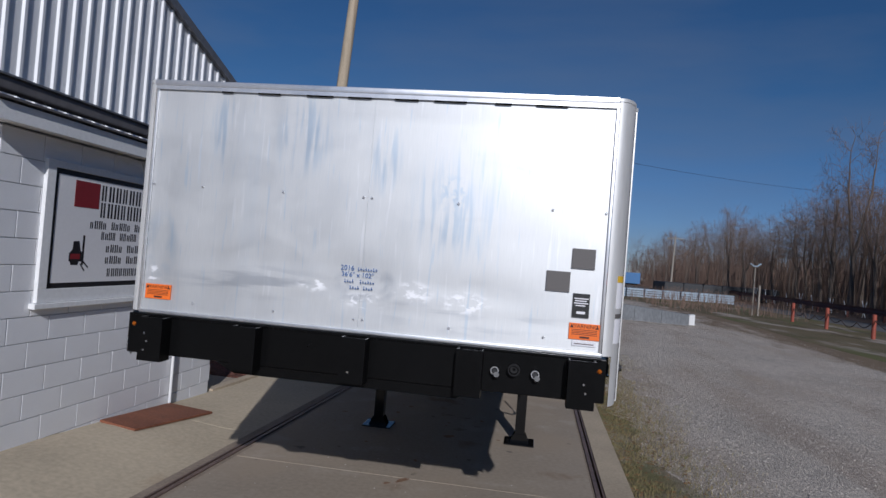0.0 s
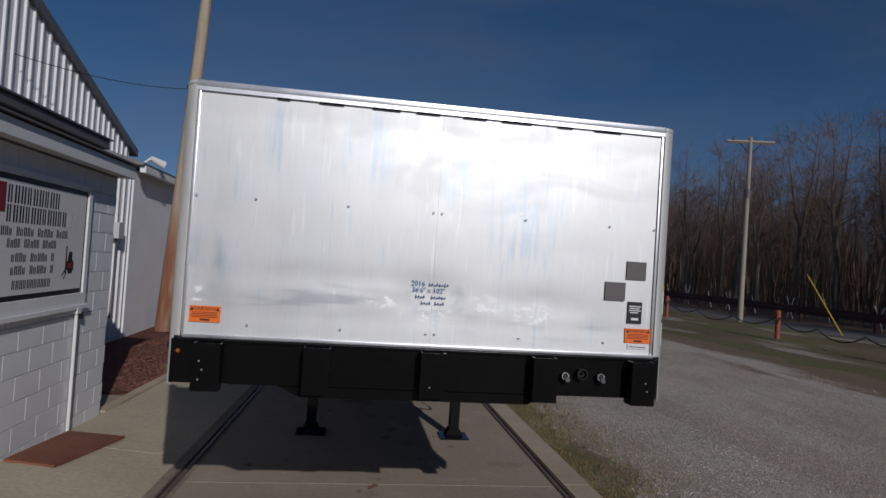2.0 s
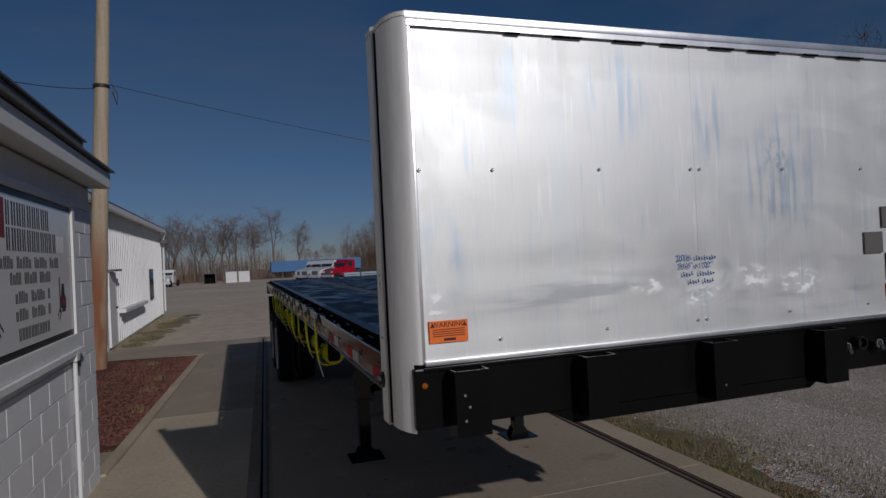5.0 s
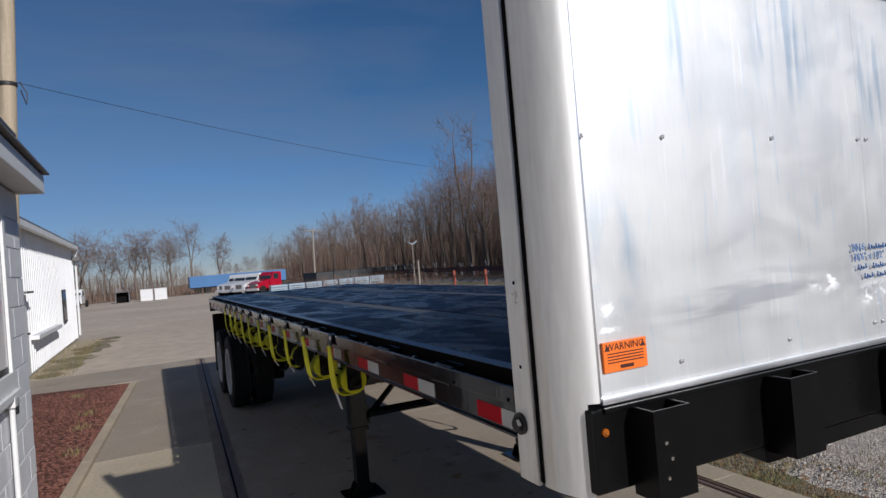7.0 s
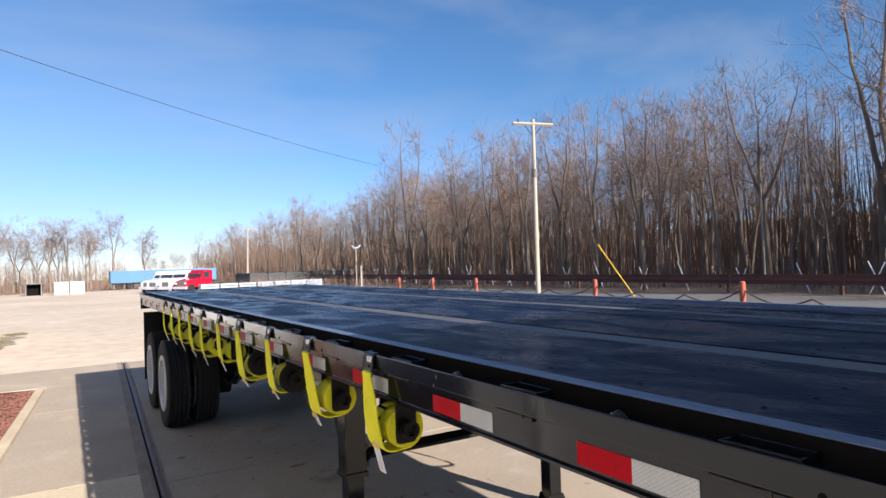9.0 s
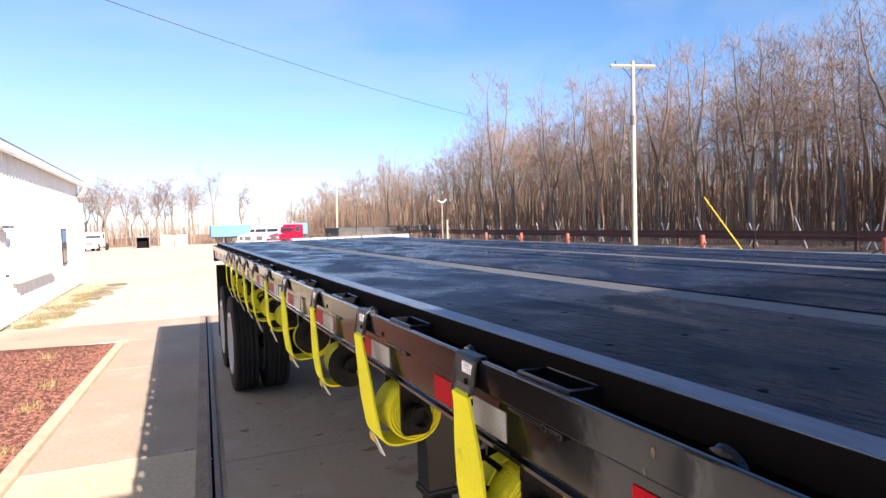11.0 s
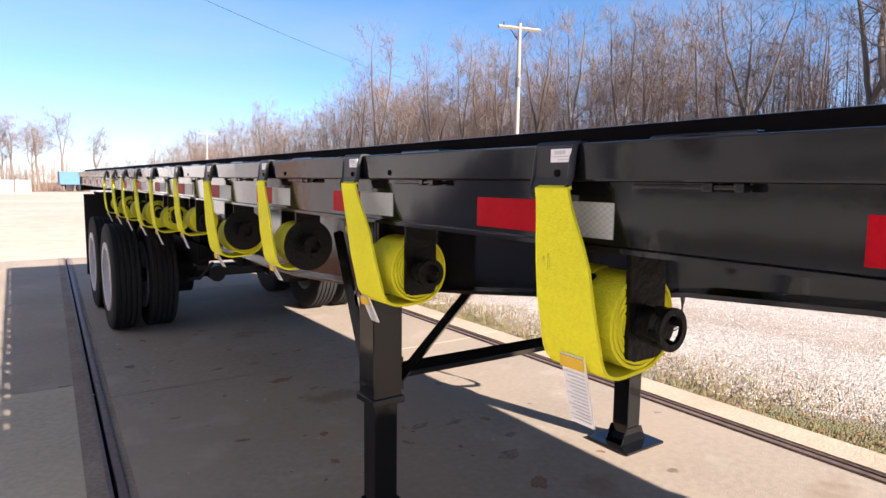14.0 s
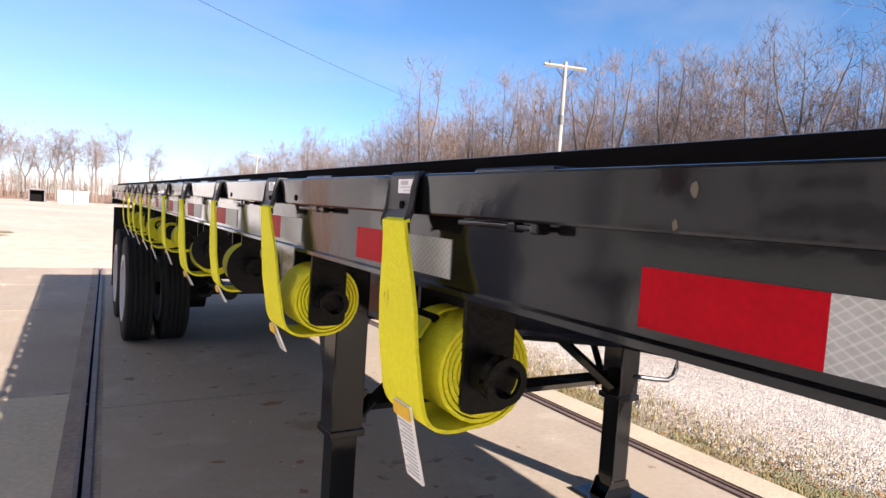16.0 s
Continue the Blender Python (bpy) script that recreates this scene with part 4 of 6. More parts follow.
hole = mesh_of("hole", cyl(bmesh.new(), (-0.002, 0, 1.459), (0.002, 0, 1.459), 0.006, 0.006, 12), DARKGAP)
ledge = mesh_of("pocket_clip", box(box(box(bmesh.new(), -0.011, 0.0, -0.06, 0.088, 1.4365, 1.4425, 0.002), -0.014, 0.0, -0.064, -0.052, 1.434, 1.4445, 0.002), -0.013, 0.0, -0.026, -0.012, 1.434, 1.4445, 0.002), BLACK)
spacer = mesh_of("rail_spacer", box(bmesh.new(), -0.0135, 0.0125, -0.040, 0.040, 1.4455, 1.470), BLACK)
for s in (-1, 1):
    f = RAIL_X - 0.025
    bm = prism(bmesh.new(), [(s * f, SIDE_TOP), (s * f, 1.357), (s * (f + 0.010), 1.355), (s * (f + 0.010), 1.348), (s * (f - 0.008), 1.348), (s * (f - 0.007), SIDE_TOP)], "y", 0.25, L)
    side = part("side_rail", bm, BLACK, trailer, "glossy black lower side rail with reflective tape", False)
    bm = box(bmesh.new(), *sorted((s * (RAIL_X - 0.011), s * RAIL_X)), 0.25, L, RUB_LOW, RAIL_Z, 0.003)
    rub = part("rub_rail", bm, BLACK, trailer, "glossy black flat-bar rub rail", False)
    part("inner_channel", box(bmesh.new(), *sorted((s * 1.141, s * 1.153)), 0.2, L - 0.004, 1.337, 1.474), WINCH, side, smooth=False)
    part("lower_angle", prism(bmesh.new(), [(s * 1.235, 1.352), (s * 1.235, 1.347), (s * 1.155, 1.335), (s * 1.155, 1.345)], "y", 0.25, L), FRAMEB, side, smooth=False)
    y = 0.73
    while y < L - 0.2:
        shared("stake_pocket", pocket, rub, (s * 1.2403, y, 0), label="open black stake pocket")
        shared("rail_spacer", spacer, rub, (s * 1.2555, y + 0.305, 0))
        if s < 0:
            shared("pocket_clip", ledge, rub, (s * RAIL_X + 0.0135, y, 0))
        y += 0.61
    if s < 0:
        for y in (0.281, 0.628, 2.66, 3.27, 4.49, 5.71):
            shared("hole", hole, rub, (s * RAIL_X, y, 0))
        for y in (1.045, 1.65, 2.24, 2.87, 4.09, 5.31, 6.53):
            shared("tie_ring", dring, rub, (s * 1.240, y, 0))
    k = 0
    for y in [0.367, 1.002, 1.621, 2.235] + [2.84 + 0.61 * i for i in range(12)]:
        if s < 0 or k % 3 == 0:
            shared("reflective_tape", red_tape, side, (s * (f + 0.0005), y + TAPE / 2, 0), label="red reflective tape")
            shared("reflective_tape", white_tape, side, (s * (f + 0.0005), y - TAPE / 2, 0), label="white reflective tape")
        k += 1
CHIPPED = mat("chipped_primer", (0.12, 0.10, 0.07), 0.7, amount=0.3, scale=30)
for y, z, wy, wz in ((1.7105, 1.4785, 0.0045, 0.0075), (1.7255, 1.452, 0.0035, 0.0045)):
    o = [(y + wy * math.cos(a) * rgs.uniform(0.5, 1.1), z + wz * math.sin(a) * rgs.uniform(0.6, 1.1)) for a in (0.7 * k for k in range(9))]
    part("paint_chip", prism(bmesh.new(), o, "x", -RAIL_X - 0.0006, 0.002 - RAIL_X), CHIPPED, trailer, "pale chip in the black paint", False)
part("rear_beam", box(bmesh.new(), -1.265, 1.265, L + 0.001, L + 0.07, 1.28, RAIL_Z, 0.008), FRAMEB, trailer, "black rear end beam", False)

# main frame
low = [(0.5, 1.235), (2.0, 1.196), (2.4, 1.168), (2.85, 1.095), (3.35, 1.028), (4.4, 0.915), (5.0, 0.875), (5.8, 0.866), (7.05, 0.858), (8.1, 0.865), (L - 0.05, 0.90)]
for s in (-1, 1):
    web = prism(bmesh.new(), [(0.3, 1.34), *[(y, z + 0.012) for y, z in low], (L - 0.05, 1.34)], "x", s * 0.52 - 0.006, s * 0.52 + 0.006)
    main = part("main_beam", web, BLACK, trailer, "black fish-bellied main frame beam", False)
    bm = bmesh.new()
    for (ya, za), (yb, zb) in zip(low, low[1:]):
        prism(bm, [(ya, za), (yb, zb), (yb, zb + 0.012), (ya, za + 0.012)], "x", s * 0.52 - 0.075, s * 0.52 + 0.075)
    part("lower_flange", bm, BLACK, main, smooth=False)
    part("upper_flange", box(bmesh.new(), s * 0.52 - 0.075, s * 0.52 + 0.075, 0.3, L - 0.05, 1.335, 1.35), FRAMEB, main, smooth=False)
member = mesh_of("cross_member", box(box(box(bmesh.new(), -1.14, 1.14, -0.004, 0.004, 1.36, 1.468), -1.14, 1.14, -0.03, 0.03, 1.352, 1.36), -1.14, 1.14, -0.03, 0.03, 1.468, 1.476), FRAMEB)
for i in range(23):
    shared("cross_member", member, trailer, (0, 0.55 + 0.41 * i, 0))

# landing legs
for s in (-1, 1):
    x, y = (-0.715, 3.72) if s < 0 else (0.828, 3.68)
    bm = box(bmesh.new(), x - 0.066, x + 0.066, y - 0.066, y + 0.066, 0.53, 1.335, 0.008)
    box(bm, x - 0.074, x + 0.074, y - 0.074, y + 0.074, 0.53, 0.56, 0.004)
    leg = part("landing_leg", bm, BLACK, trailer, "square black telescopic landing leg", False)
    part("inner_tube", box(bmesh.new(), x - 0.052, x + 0.052, y - 0.052, y + 0.052, 0.06, 0.535, 0.006), BLACK, leg, smooth=False)
    bm = box(bmesh.new(), x - 0.155, x + 0.155, y - 0.14, y + 0.14, 0.002, 0.016, 0.003)
    prism(bm, [(x - 0.10, 0.016), (x + 0.10, 0.016), (x + 0.06, 0.10), (x - 0.06, 0.10)], "y", y - 0.058, y - 0.053)
    prism(bm, [(x - 0.10, 0.016), (x + 0.10, 0.016), (x + 0.06, 0.10), (x - 0.06, 0.10)], "y", y + 0.053, y + 0.058)
    part("foot", bm, BLACK, leg, "square steel foot plate", False)
    part("brace", tube(bmesh.new(), [(x, y + 0.05, 0.48), (x * 0.98, y + 0.43, 1.20)], 0.026, 4), BLACK, leg, "black angle brace", False)
    part("brace", tube(bmesh.new(), [(x * 0.90, y - 0.02, 0.605), (s * 0.24, 3.70, 0.985)], 0.026, 4), BLACK, leg, "black angle brace", False)
    part("gusset", box(bmesh.new(), *sorted((x - s * 0.066, x - s * 0.105)), y - 0.01, y + 0.002, 0.56, 0.70), BLACK, leg, smooth=False)
part("cross_brace", tube(bmesh.new(), [(-0.66, 3.73, 0.64), (0.77, 3.71, 0.64)], 0.036, 4), BLACK, trailer, "black angle brace between the legs", False)
part("crank_handle", tube(bmesh.new(), [(0.86, 3.62, 0.66), (0.98, 3.58, 0.645), (1.05, 3.56, 0.64), (1.095, 3.56, 0.655), (1.115, 3.56, 0.70), (1.12, 3.56, 0.80), (1.11, 3.56, 0.98)], 0.013, 8), HOOK, trailer, "bent steel crank handle")
part("air_hose", tube(bmesh.new(), [(0.55, 3.2, 1.15), (0.50, 3.25, 0.98), (0.56, 3.3, 0.90), (0.68, 3.35, 0.93), (0.70, 3.4, 1.05)], 0.010, 6), RUBBER, trailer, "loose black hose")

# wheels and running gear
def tyre_bm(r, w):
    prof = [(0.29, -w * 0.42), (0.36, -w * 0.475), (0.43, -w * 0.48), (r - 0.02, -w * 0.46), (r, -w * 0.40)]
    for k in range(4):
        c = -w * 0.26 + w * 0.173 * k
        prof += [(r, c - 0.007), (r - 0.013, c - 0.005), (r - 0.013, c + 0.005), (r, c + 0.007)]
    prof += [(r, w * 0.40), (r - 0.02, w * 0.46), (0.43, w * 0.48), (0.36, w * 0.475), (0.29, w * 0.42)]
    bm, n, rows = bmesh.new(), 40, []
    for pr, px in prof:
        rows.append([bm.verts.new((px, pr * math.cos(2 * math.pi * k / n), pr * math.sin(2 * math.pi * k / n))) for k in range(n)])
    for a, b in zip(rows, rows[1:] + rows[:1]):
        for k in range(n):
            bm.faces.new((a[k], a[(k + 1) % n], b[(k + 1) % n], b[k]))
    return bm


tyre = mesh_of("tyre", tyre_bm(0.502, 0.255), RUBBER, True)
bm = ring(bmesh.new(), (0, 0, 0), "x", 0.325, 0.275, -0.124, 0.10, 36)
ring(bm, (0, 0, 0), "x", 0.278, 0.10, -0.07, -0.055, 36)
cyl(bm, (-0.09, 0, 0), (0.02, 0, 0), 0.10, 0.11, 20)
for k in range(10):
    a = 2 * math.pi * k / 10
    cyl(bm, (-0.045, 0.145 * math.cos(a), 0.145 * math.sin(a)), (-0.02, 0.145 * math.cos(a), 0.145 * math.sin(a)), 0.014, 0.014, 6)
rim = mesh_of("rim", bm, RIM, True)
drum = mesh_of("brake_drum", cyl(bmesh.new(), (-0.12, 0, 0), (0.12, 0, 0), 0.2, 0.2, 28), FRAMEB, True)
for y in (8.11, 9.34):
    ax = part("axle", box(bmesh.new(), -0.95, 0.95, y - 0.06, y + 0.06, 0.44, 0.565, 0.02), FRAMEB, trailer, "black square axle beam", False)
    for x in (-1.125, -0.815, 0.815, 1.125):
        w = new("wheel")
        w.parent, w.location = trailer, (x, y, 0.505)
        if x > 0:
            w.rotation_euler = (0, 0, math.pi)
        shared("tyre", tyre, w)
        shared("rim", rim, w)
    for s in (-1, 1):
        shared("brake_drum", drum, ax, (s * 0.62, y, 0.505))
        bm = prism(bmesh.new(), [(y - 0.50, 0.76), (y - 0.2, 0.69), (y, 0.665), (y + 0.2, 0.69), (y + 0.50, 0.76), (y + 0.5, 0.72), (y + 0.2, 0.645), (y, 0.60), (y - 0.2, 0.645), (y - 0.5, 0.72)], "x", s * 0.52 - 0.04, s * 0.52 + 0.04)
        part("leaf_spring", bm, FRAMEB, ax, smooth=False)
        part("brake_chamber", cyl(cyl(bmesh.new(), (s * 0.30, y - 0.30, 0.50), (s * 0.30, y - 0.16, 0.50), 0.08, 0.08, 16), (s * 0.30, y - 0.16, 0.5), (s * 0.30, y - 0.05, 0.5), 0.02, 0.02, 8), FRAMEB, ax)
for s in (-1, 1):
    for y in (7.47, 8.72, 9.82):
        part("spring_hanger", prism(bmesh.new(), [(y - 0.16, 0.98), (y + 0.16, 0.98), (y + 0.07, 0.68), (y - 0.07, 0.68)], "x", s * 0.52 - 0.05, s * 0.52 + 0.05), FRAMEB, trailer, "black spring hanger", False)
    part("suspension_frame", prism(bmesh.new(), [(7.25, 0.857), (9.98, 0.857), (9.90, 0.66), (9.0, 0.62), (8.72, 0.68), (8.3, 0.62), (7.45, 0.64)], "x", s * 0.52 - 0.045, s * 0.52 + 0.045), FRAMEB, trailer, "black suspension side frame", False)
    for y in (8.11, 9.34):
        spring = [(y - 0.60, 0.64), (y - 0.3, 0.55), (y, 0.52), (y + 0.3, 0.55), (y + 0.60, 0.64), (y + 0.60, 0.59), (y + 0.3, 0.46), (y, 0.40), (y - 0.3, 0.46), (y - 0.60, 0.59)]
        part("leaf_spring", prism(bmesh.new(), spring, "x", s * 0.52 - 0.04, s * 0.52 + 0.04), FRAMEB, trailer, "black steel leaf spring", False)
    part("mud_flap", box(bmesh.new(), *sorted((s * 0.68, s * 1.25)), 9.98, 9.993, 0.28, 1.24, 0.004), RUBBER, trailer, "black rubber mud flap", False)
part("air_tank", cyl(cyl(bmesh.new(), (-0.35, 6.9, 0.80), (0.35, 6.9, 0.80), 0.12, 0.12, 24), (0.35, 6.9, 0.8), (0.39, 6.9, 0.8), 0.12, 0.08, 24), FRAMEB, trailer, "black air tank")
part("brake_line", tube(bmesh.new(), [(-0.55, 7.0, 0.72), (-0.6, 7.25, 0.55), (-0.62, 7.6, 0.50), (-0.6, 7.9, 0.52)], 0.012, 6), RUBBER, trailer)

# winches under the side rail
def rounded_plate(y):
    o = [(-0.034, 0.110), (0.036, 0.110), (0.038, -0.034), (0.034, -0.044), (0.024, -0.048), (-0.020, -0.048), (-0.030, -0.044), (-0.034, -0.034)]
    return prism(bmesh.new(), o, "y", y - 0.004, y + 0.004)


winch_plate = mesh_of("winch_plate", rounded_plate(0.0), WINCH)
bm = cyl(bmesh.new(), (0, -0.085, 0), (0, 0.06, 0), 0.014, 0.014, 18)
cyl(bm, (0, -0.080, 0), (0, -0.056, 0), 0.022, 0.025, 20)
ring(bm, (0, 0, 0), "y", 0.028, 0.019, -0.102, -0.096, 24)
ring(bm, (0, 0, 0), "y", 0.027, 0.012, -0.084, -0.078, 24)
for k in range(4):
    a = 0.3 + math.pi / 2 * k
    tube(bm, [(0.0235 * math.cos(a), -0.098, 0.0235 * math.sin(a)), (0.0225 * math.cos(a), -0.082, 0.0225 * math.sin(a))], 0.0065, 6)
winch_hub = mesh_of("winch_hub", bm, WINCH, True)
spool = mesh_of("spool_flange", ring(bmesh.new(), (0, 0, 0), "y", 0.071, 0.015, -0.066, -0.0625, 36), WINCH, True)
STRAPS = [2.158, 2.812, 3.425, 4.08, 4.67, 5.30, 5.84, 6.39, 6.92, 7.44]
KS = 1.10
WX, WZ = -RAIL_X + 0.072 * KS, RAIL_Z - 0.231 * KS
WINCH_DY = [-0.028, -0.085, -0.060, -0.075, -0.06, -0.06, -0.05, -0.06, -0.05, -0.06]
for i, y in enumerate(STRAPS):
    w = new("winch")
    w.parent, w.location, w.scale = trailer, (WX, y + WINCH_DY[i], WZ), (KS, KS, KS)
    tagged(w, "black steel strap winch under the rail")
    shared("winch_plate", winch_plate, w, (0, -0.057, 0))
    shared("winch_plate", winch_plate, w, (0, 0.055, 0))
    shared("winch_hub", winch_hub, w)
    if i in (2, 3):
        shared("spool_flange", spool, w)


# ---- yellow straps ----
def ribbon(path, width, t, drift=0.0, swing=0.0):
    """A webbing band of width w along y and thickness t that follows a path in x-z and drifts sideways as it falls."""
    bm, rows = bmesh.new(), []
    for i, (x, z) in enumerate(path):
        w = width * (0.60 + 0.42 * smooth01((i - 1.4) / 4.6)) * (1 + 0.02 * math.sin(i * 0.9))
        ax, az = path[max(0, i - 1)]
        bx, bz = path[min(len(path) - 1, i + 1)]
        d = Vector((bx - ax, bz - az)).normalized()
        nx, nz = -d.y * t / 2, d.x * t / 2
        c = drift * (smooth01((i - 1) / 7) + swing * math.sin(math.pi * min(1, max(0, (i - 1) / 17))))
        rows.append([bm.verts.new(v) for v in ((x + nx, c - w / 2, z + nz), (x + nx, c + w / 2, z + nz), (x - nx, c + w / 2, z - nz), (x - nx, c - w / 2, z - nz))])
    for a, b in zip(rows, rows[1:]):
        for k in range(4):
            bm.faces.new((a[k], a[(k + 1) % 4], b[(k + 1) % 4], b[k]))
    bm.faces.new(rows[0][::-1])
    bm.faces.new(rows[-1])
    return bm


def flat_hook_bm(dy):
    """A bent flat hook: over the rail, down its face, tapering, with folded rims on both sides."""
    o = [(0.0138, -0.04), (0.0138, 0.0006), (0.0, 0.0006), (-0.0025, -0.003), (-0.006, -0.045), (-0.014, -0.068), (-0.018, -0.064), (-0.0105, -0.044), (-0.007, -0.002), (-0.002, 0.0032), (0.015, 0.0032), (0.018, 0.001), (0.018, -0.04)]
    bm = prism(bmesh.new(), o, "y", -0.035, 0.035)
    for v in bm.verts:
        v.co.y *= 1.0 - 0.05 * max(0.0, min(1.0, (-v.co.z - 0.035) / 0.033))
    for s in (-1, 1):
        tube(bm, [(0.004, s * 0.034, 0.0015), (-0.0045, s * 0.034, -0.003), (-0.0075, s * 0.034, -0.016), (-0.0105, s * 0.034, -0.042), (-0.0155, s * 0.034, -0.058), (-0.012, s * 0.032, -0.070)], [0.003, 0.0042, 0.0046, 0.0048, 0.0046, 0.003] if s < 0 else 0.0025, 8)
    bmesh.ops.translate(bm, vec=(0, dy, 0), verts=bm.verts[:])
    return bm


def strap(r_roll, sag, tag_drop, DRIFT, name="tie_down_strap"):
    """A strap hooked over the rub rail that hangs down and winds up on its spool; local origin at the rail's outer face, on its top."""
    ox, oz = 0.072, -0.231
    ob = thing(name, "bright yellow webbing strap hooked over the black rail", "strap", group="yellow straps along the rail")
    bx, bz = -0.0195, -0.058
    path = [(bx + 0.006, bz + 0.002), (bx, bz), (bx + 0.001, -0.076), (bx + 0.001, -0.10), (bx, -0.125), (bx - 0.001, -0.155), (bx - 0.001, -0.20), (bx + 0.003, -0.24)]
    # swing under to the bottom of the roll
    end = (ox, oz - r_roll)
    p0, p1, p2, p3 = path[-1], (bx + 0.006, end[1] - sag), (end[0] - 0.055, end[1] - sag * 0.35), end
    for k in range(1, 13):
        u = k / 12
        path.append(tuple((1 - u) ** 3 * a + 3 * u * (1 - u) ** 2 * b + 3 * u * u * (1 - u) * c + u ** 3 * d for a, b, c, d in zip(p0, p1, p2, p3)))
    turns, n = max(2, int((r_roll - 0.026) / 0.0062)), 26
    for k in range(1, turns * n + 1):
        a = -math.pi / 2 + 2 * math.pi * k / n
        r = r_roll - (r_roll - 0.026) * k / (turns * n)
        path.append((ox + r * math.cos(a), oz + r * math.sin(a)))
    part("webbing", ribbon(path, 0.097, 0.0048, DRIFT, 0.22 if tag_drop > 0.1 else 0.0), YELLOW, ob, "bright yellow woven webbing, wound in a roll")
    # stitched loop at the hook and dark marks
    bm = bmesh.new()
    for k, (yy, z0, z1) in enumerate(((-0.004, -0.160, -0.146), (-0.001, -0.164, -0.142), (0.006, -0.160, -0.147), (0.008, -0.154, -0.146))):
        box(bm, bx - 0.0034, bx - 0.0012, yy, yy + (0.0011 if k % 2 else 0.0006), z0, z1)
    tagged(part("stitching", bm, STITCH, ob, "dark stitching across the folded loop", False), kind="stuff")
    if tag_drop > 0.1:
        # a slack outer turn with black stripes
        arc = [(ox + (r_roll + 0.006 * math.sin(math.pi * k / 12) + 0.002) * math.cos(a), oz + (r_roll + 0.006 * math.sin(math.pi * k / 12) + 0.002) * math.sin(a)) for k, a in ((k, radians(95 + 9.5 * k)) for k in range(13))]
        slack = ribbon(arc, 0.050, 0.003)
        bmesh.ops.translate(slack, vec=(0, DRIFT + 0.022, 0), verts=slack.verts[:])
        part("slack_turn", slack, YELLOW, ob)
        for k in (3, 6):
            (xa, za), (xb, zb) = arc[k], arc[k + 1]
            u, v = (xa - ox) * 0.035, (za - oz) * 0.035
            part("stripe", prism(bmesh.new(), [(xa + u, za + v), (xa + (xb - xa) * 0.8 + u, za + (zb - za) * 0.8 + v), (xa + (xb - xa) * 0.8 - u, za + (zb - za) * 0.8 - v), (xa - u, za - v)], "y", DRIFT - 0.0035, DRIFT + 0.0475), DARKGAP, ob, "black stripe", False)
    hook = part("flat_hook", flat_hook_bm(0.010), HOOK, ob, "dark steel flat hook with folded edges", False)
    st = part("sticker", box(bmesh.new(), -0.0112, -0.0070, -0.024, 0.012, -0.024, -0.007), LABELW, hook, "small white label on the hook", False)
    bm = bmesh.new()
    for k in range(9):
        box(bm, -0.0118, -0.0111, -0.014 + 0.0022 * k, -0.0128 + 0.0022 * k, -0.014, -0.009)
    box(bm, -0.0118, -0.0111, -0.02, 0.006, -0.0175, -0.016), box(bm, -0.0118, -0.0111, -0.02, -0.002, -0.0215, -0.020)
    tagged(part("print", bm, GREYINK, st, smooth=False), kind="stuff")
    part("rivet_hole", cyl(bmesh.new(), (-0.0122, 0.0, -0.038), (-0.006, 0.0, -0.038), 0.005, 0.005, 10), DARKGAP, hook)
    # care tag
    if tag_drop:
        tx, tz = path[9 if tag_drop > 0.1 else 11]
        ya, yb = (-0.062, -0.022) if tag_drop > 0.1 else (-0.062, -0.031)
        o = [(tx - 0.004, tz - 0.004), (tx - 0.001, tz - 0.004), (tx + 0.012, tz - tag_drop * 0.55), (tx + 0.024, tz - tag_drop), (tx + 0.021, tz - tag_drop), (tx + 0.009, tz - tag_drop * 0.55)]
        tag = part("tag", prism(bmesh.new(), o, "y", ya, yb), LABELW, ob, "thin white care tag with small print", False)
        part("tag_band", prism(bmesh.new(), [(tx - 0.0056, tz - 0.006), (tx - 0.0036, tz - 0.006), (tx - 0.0006, tz - 0.022), (tx - 0.0028, tz - 0.022)], "y", ya - 0.0002, yb + 0.0002), YGUARD, tag, "orange-yellow tag heading", False)
        bm = bmesh.new()
        for k in range(14):
            u = 0.24 + 0.05 * k
            x = tx - 0.0045 + 0.026 * u
            z = tz - 0.004 - tag_drop * u
            box(bm, x - 0.0012, x + 0.003, ya + 0.002, yb - 0.003 - 0.005 * (k % 3), z - 0.0004, z + 0.0004)
        tagged(part("print", bm, GREYINK, tag, smooth=False), kind="stuff")
    return ob


base_straps = [strap(0.066, 0.005, 0.102, -0.031), strap(0.068, 0.006, 0.06, -0.078), strap(0.063, 0.012, 0.05, -0.055), strap(0.058, 0.014, 0.07, -0.055)]
kinds = [0, 1, 2, 2, 3, 3, 1, 3, 1, 3]
used = set()
for i, y in enumerate(STRAPS):
    k = kinds[i]
    m = pose(-RAIL_X, y, RAIL_Z, 0, 0, [0, 1.5, -1, 2, 0, -2, 1, 0, 2, -1][i]) @ Matrix.Diagonal((KS, KS, KS, 1))
    if k in used:
        copy_thing(base_straps[k], m)
    else:
        base_straps[k].matrix_basis = m
        used.add(k)


# ---- office with painted block walls ----
WX0, WY0, WY1, WTOP = -3.008, 0.92, 4.19, 2.60
office = thing("office_wall", "grey-white painted concrete block office wall", "wall")
tagged(office, kind="structure")
part("wall_core", box(box(bmesh.new(), -3.21, WX0 - 0.012, WY0 + 0.012, WY1, -0.08, WTOP), -5.68, -3.21, WY0 + 0.012, WY0 + 0.2, -0.08, WTOP), MORTAR, office, smooth=False)
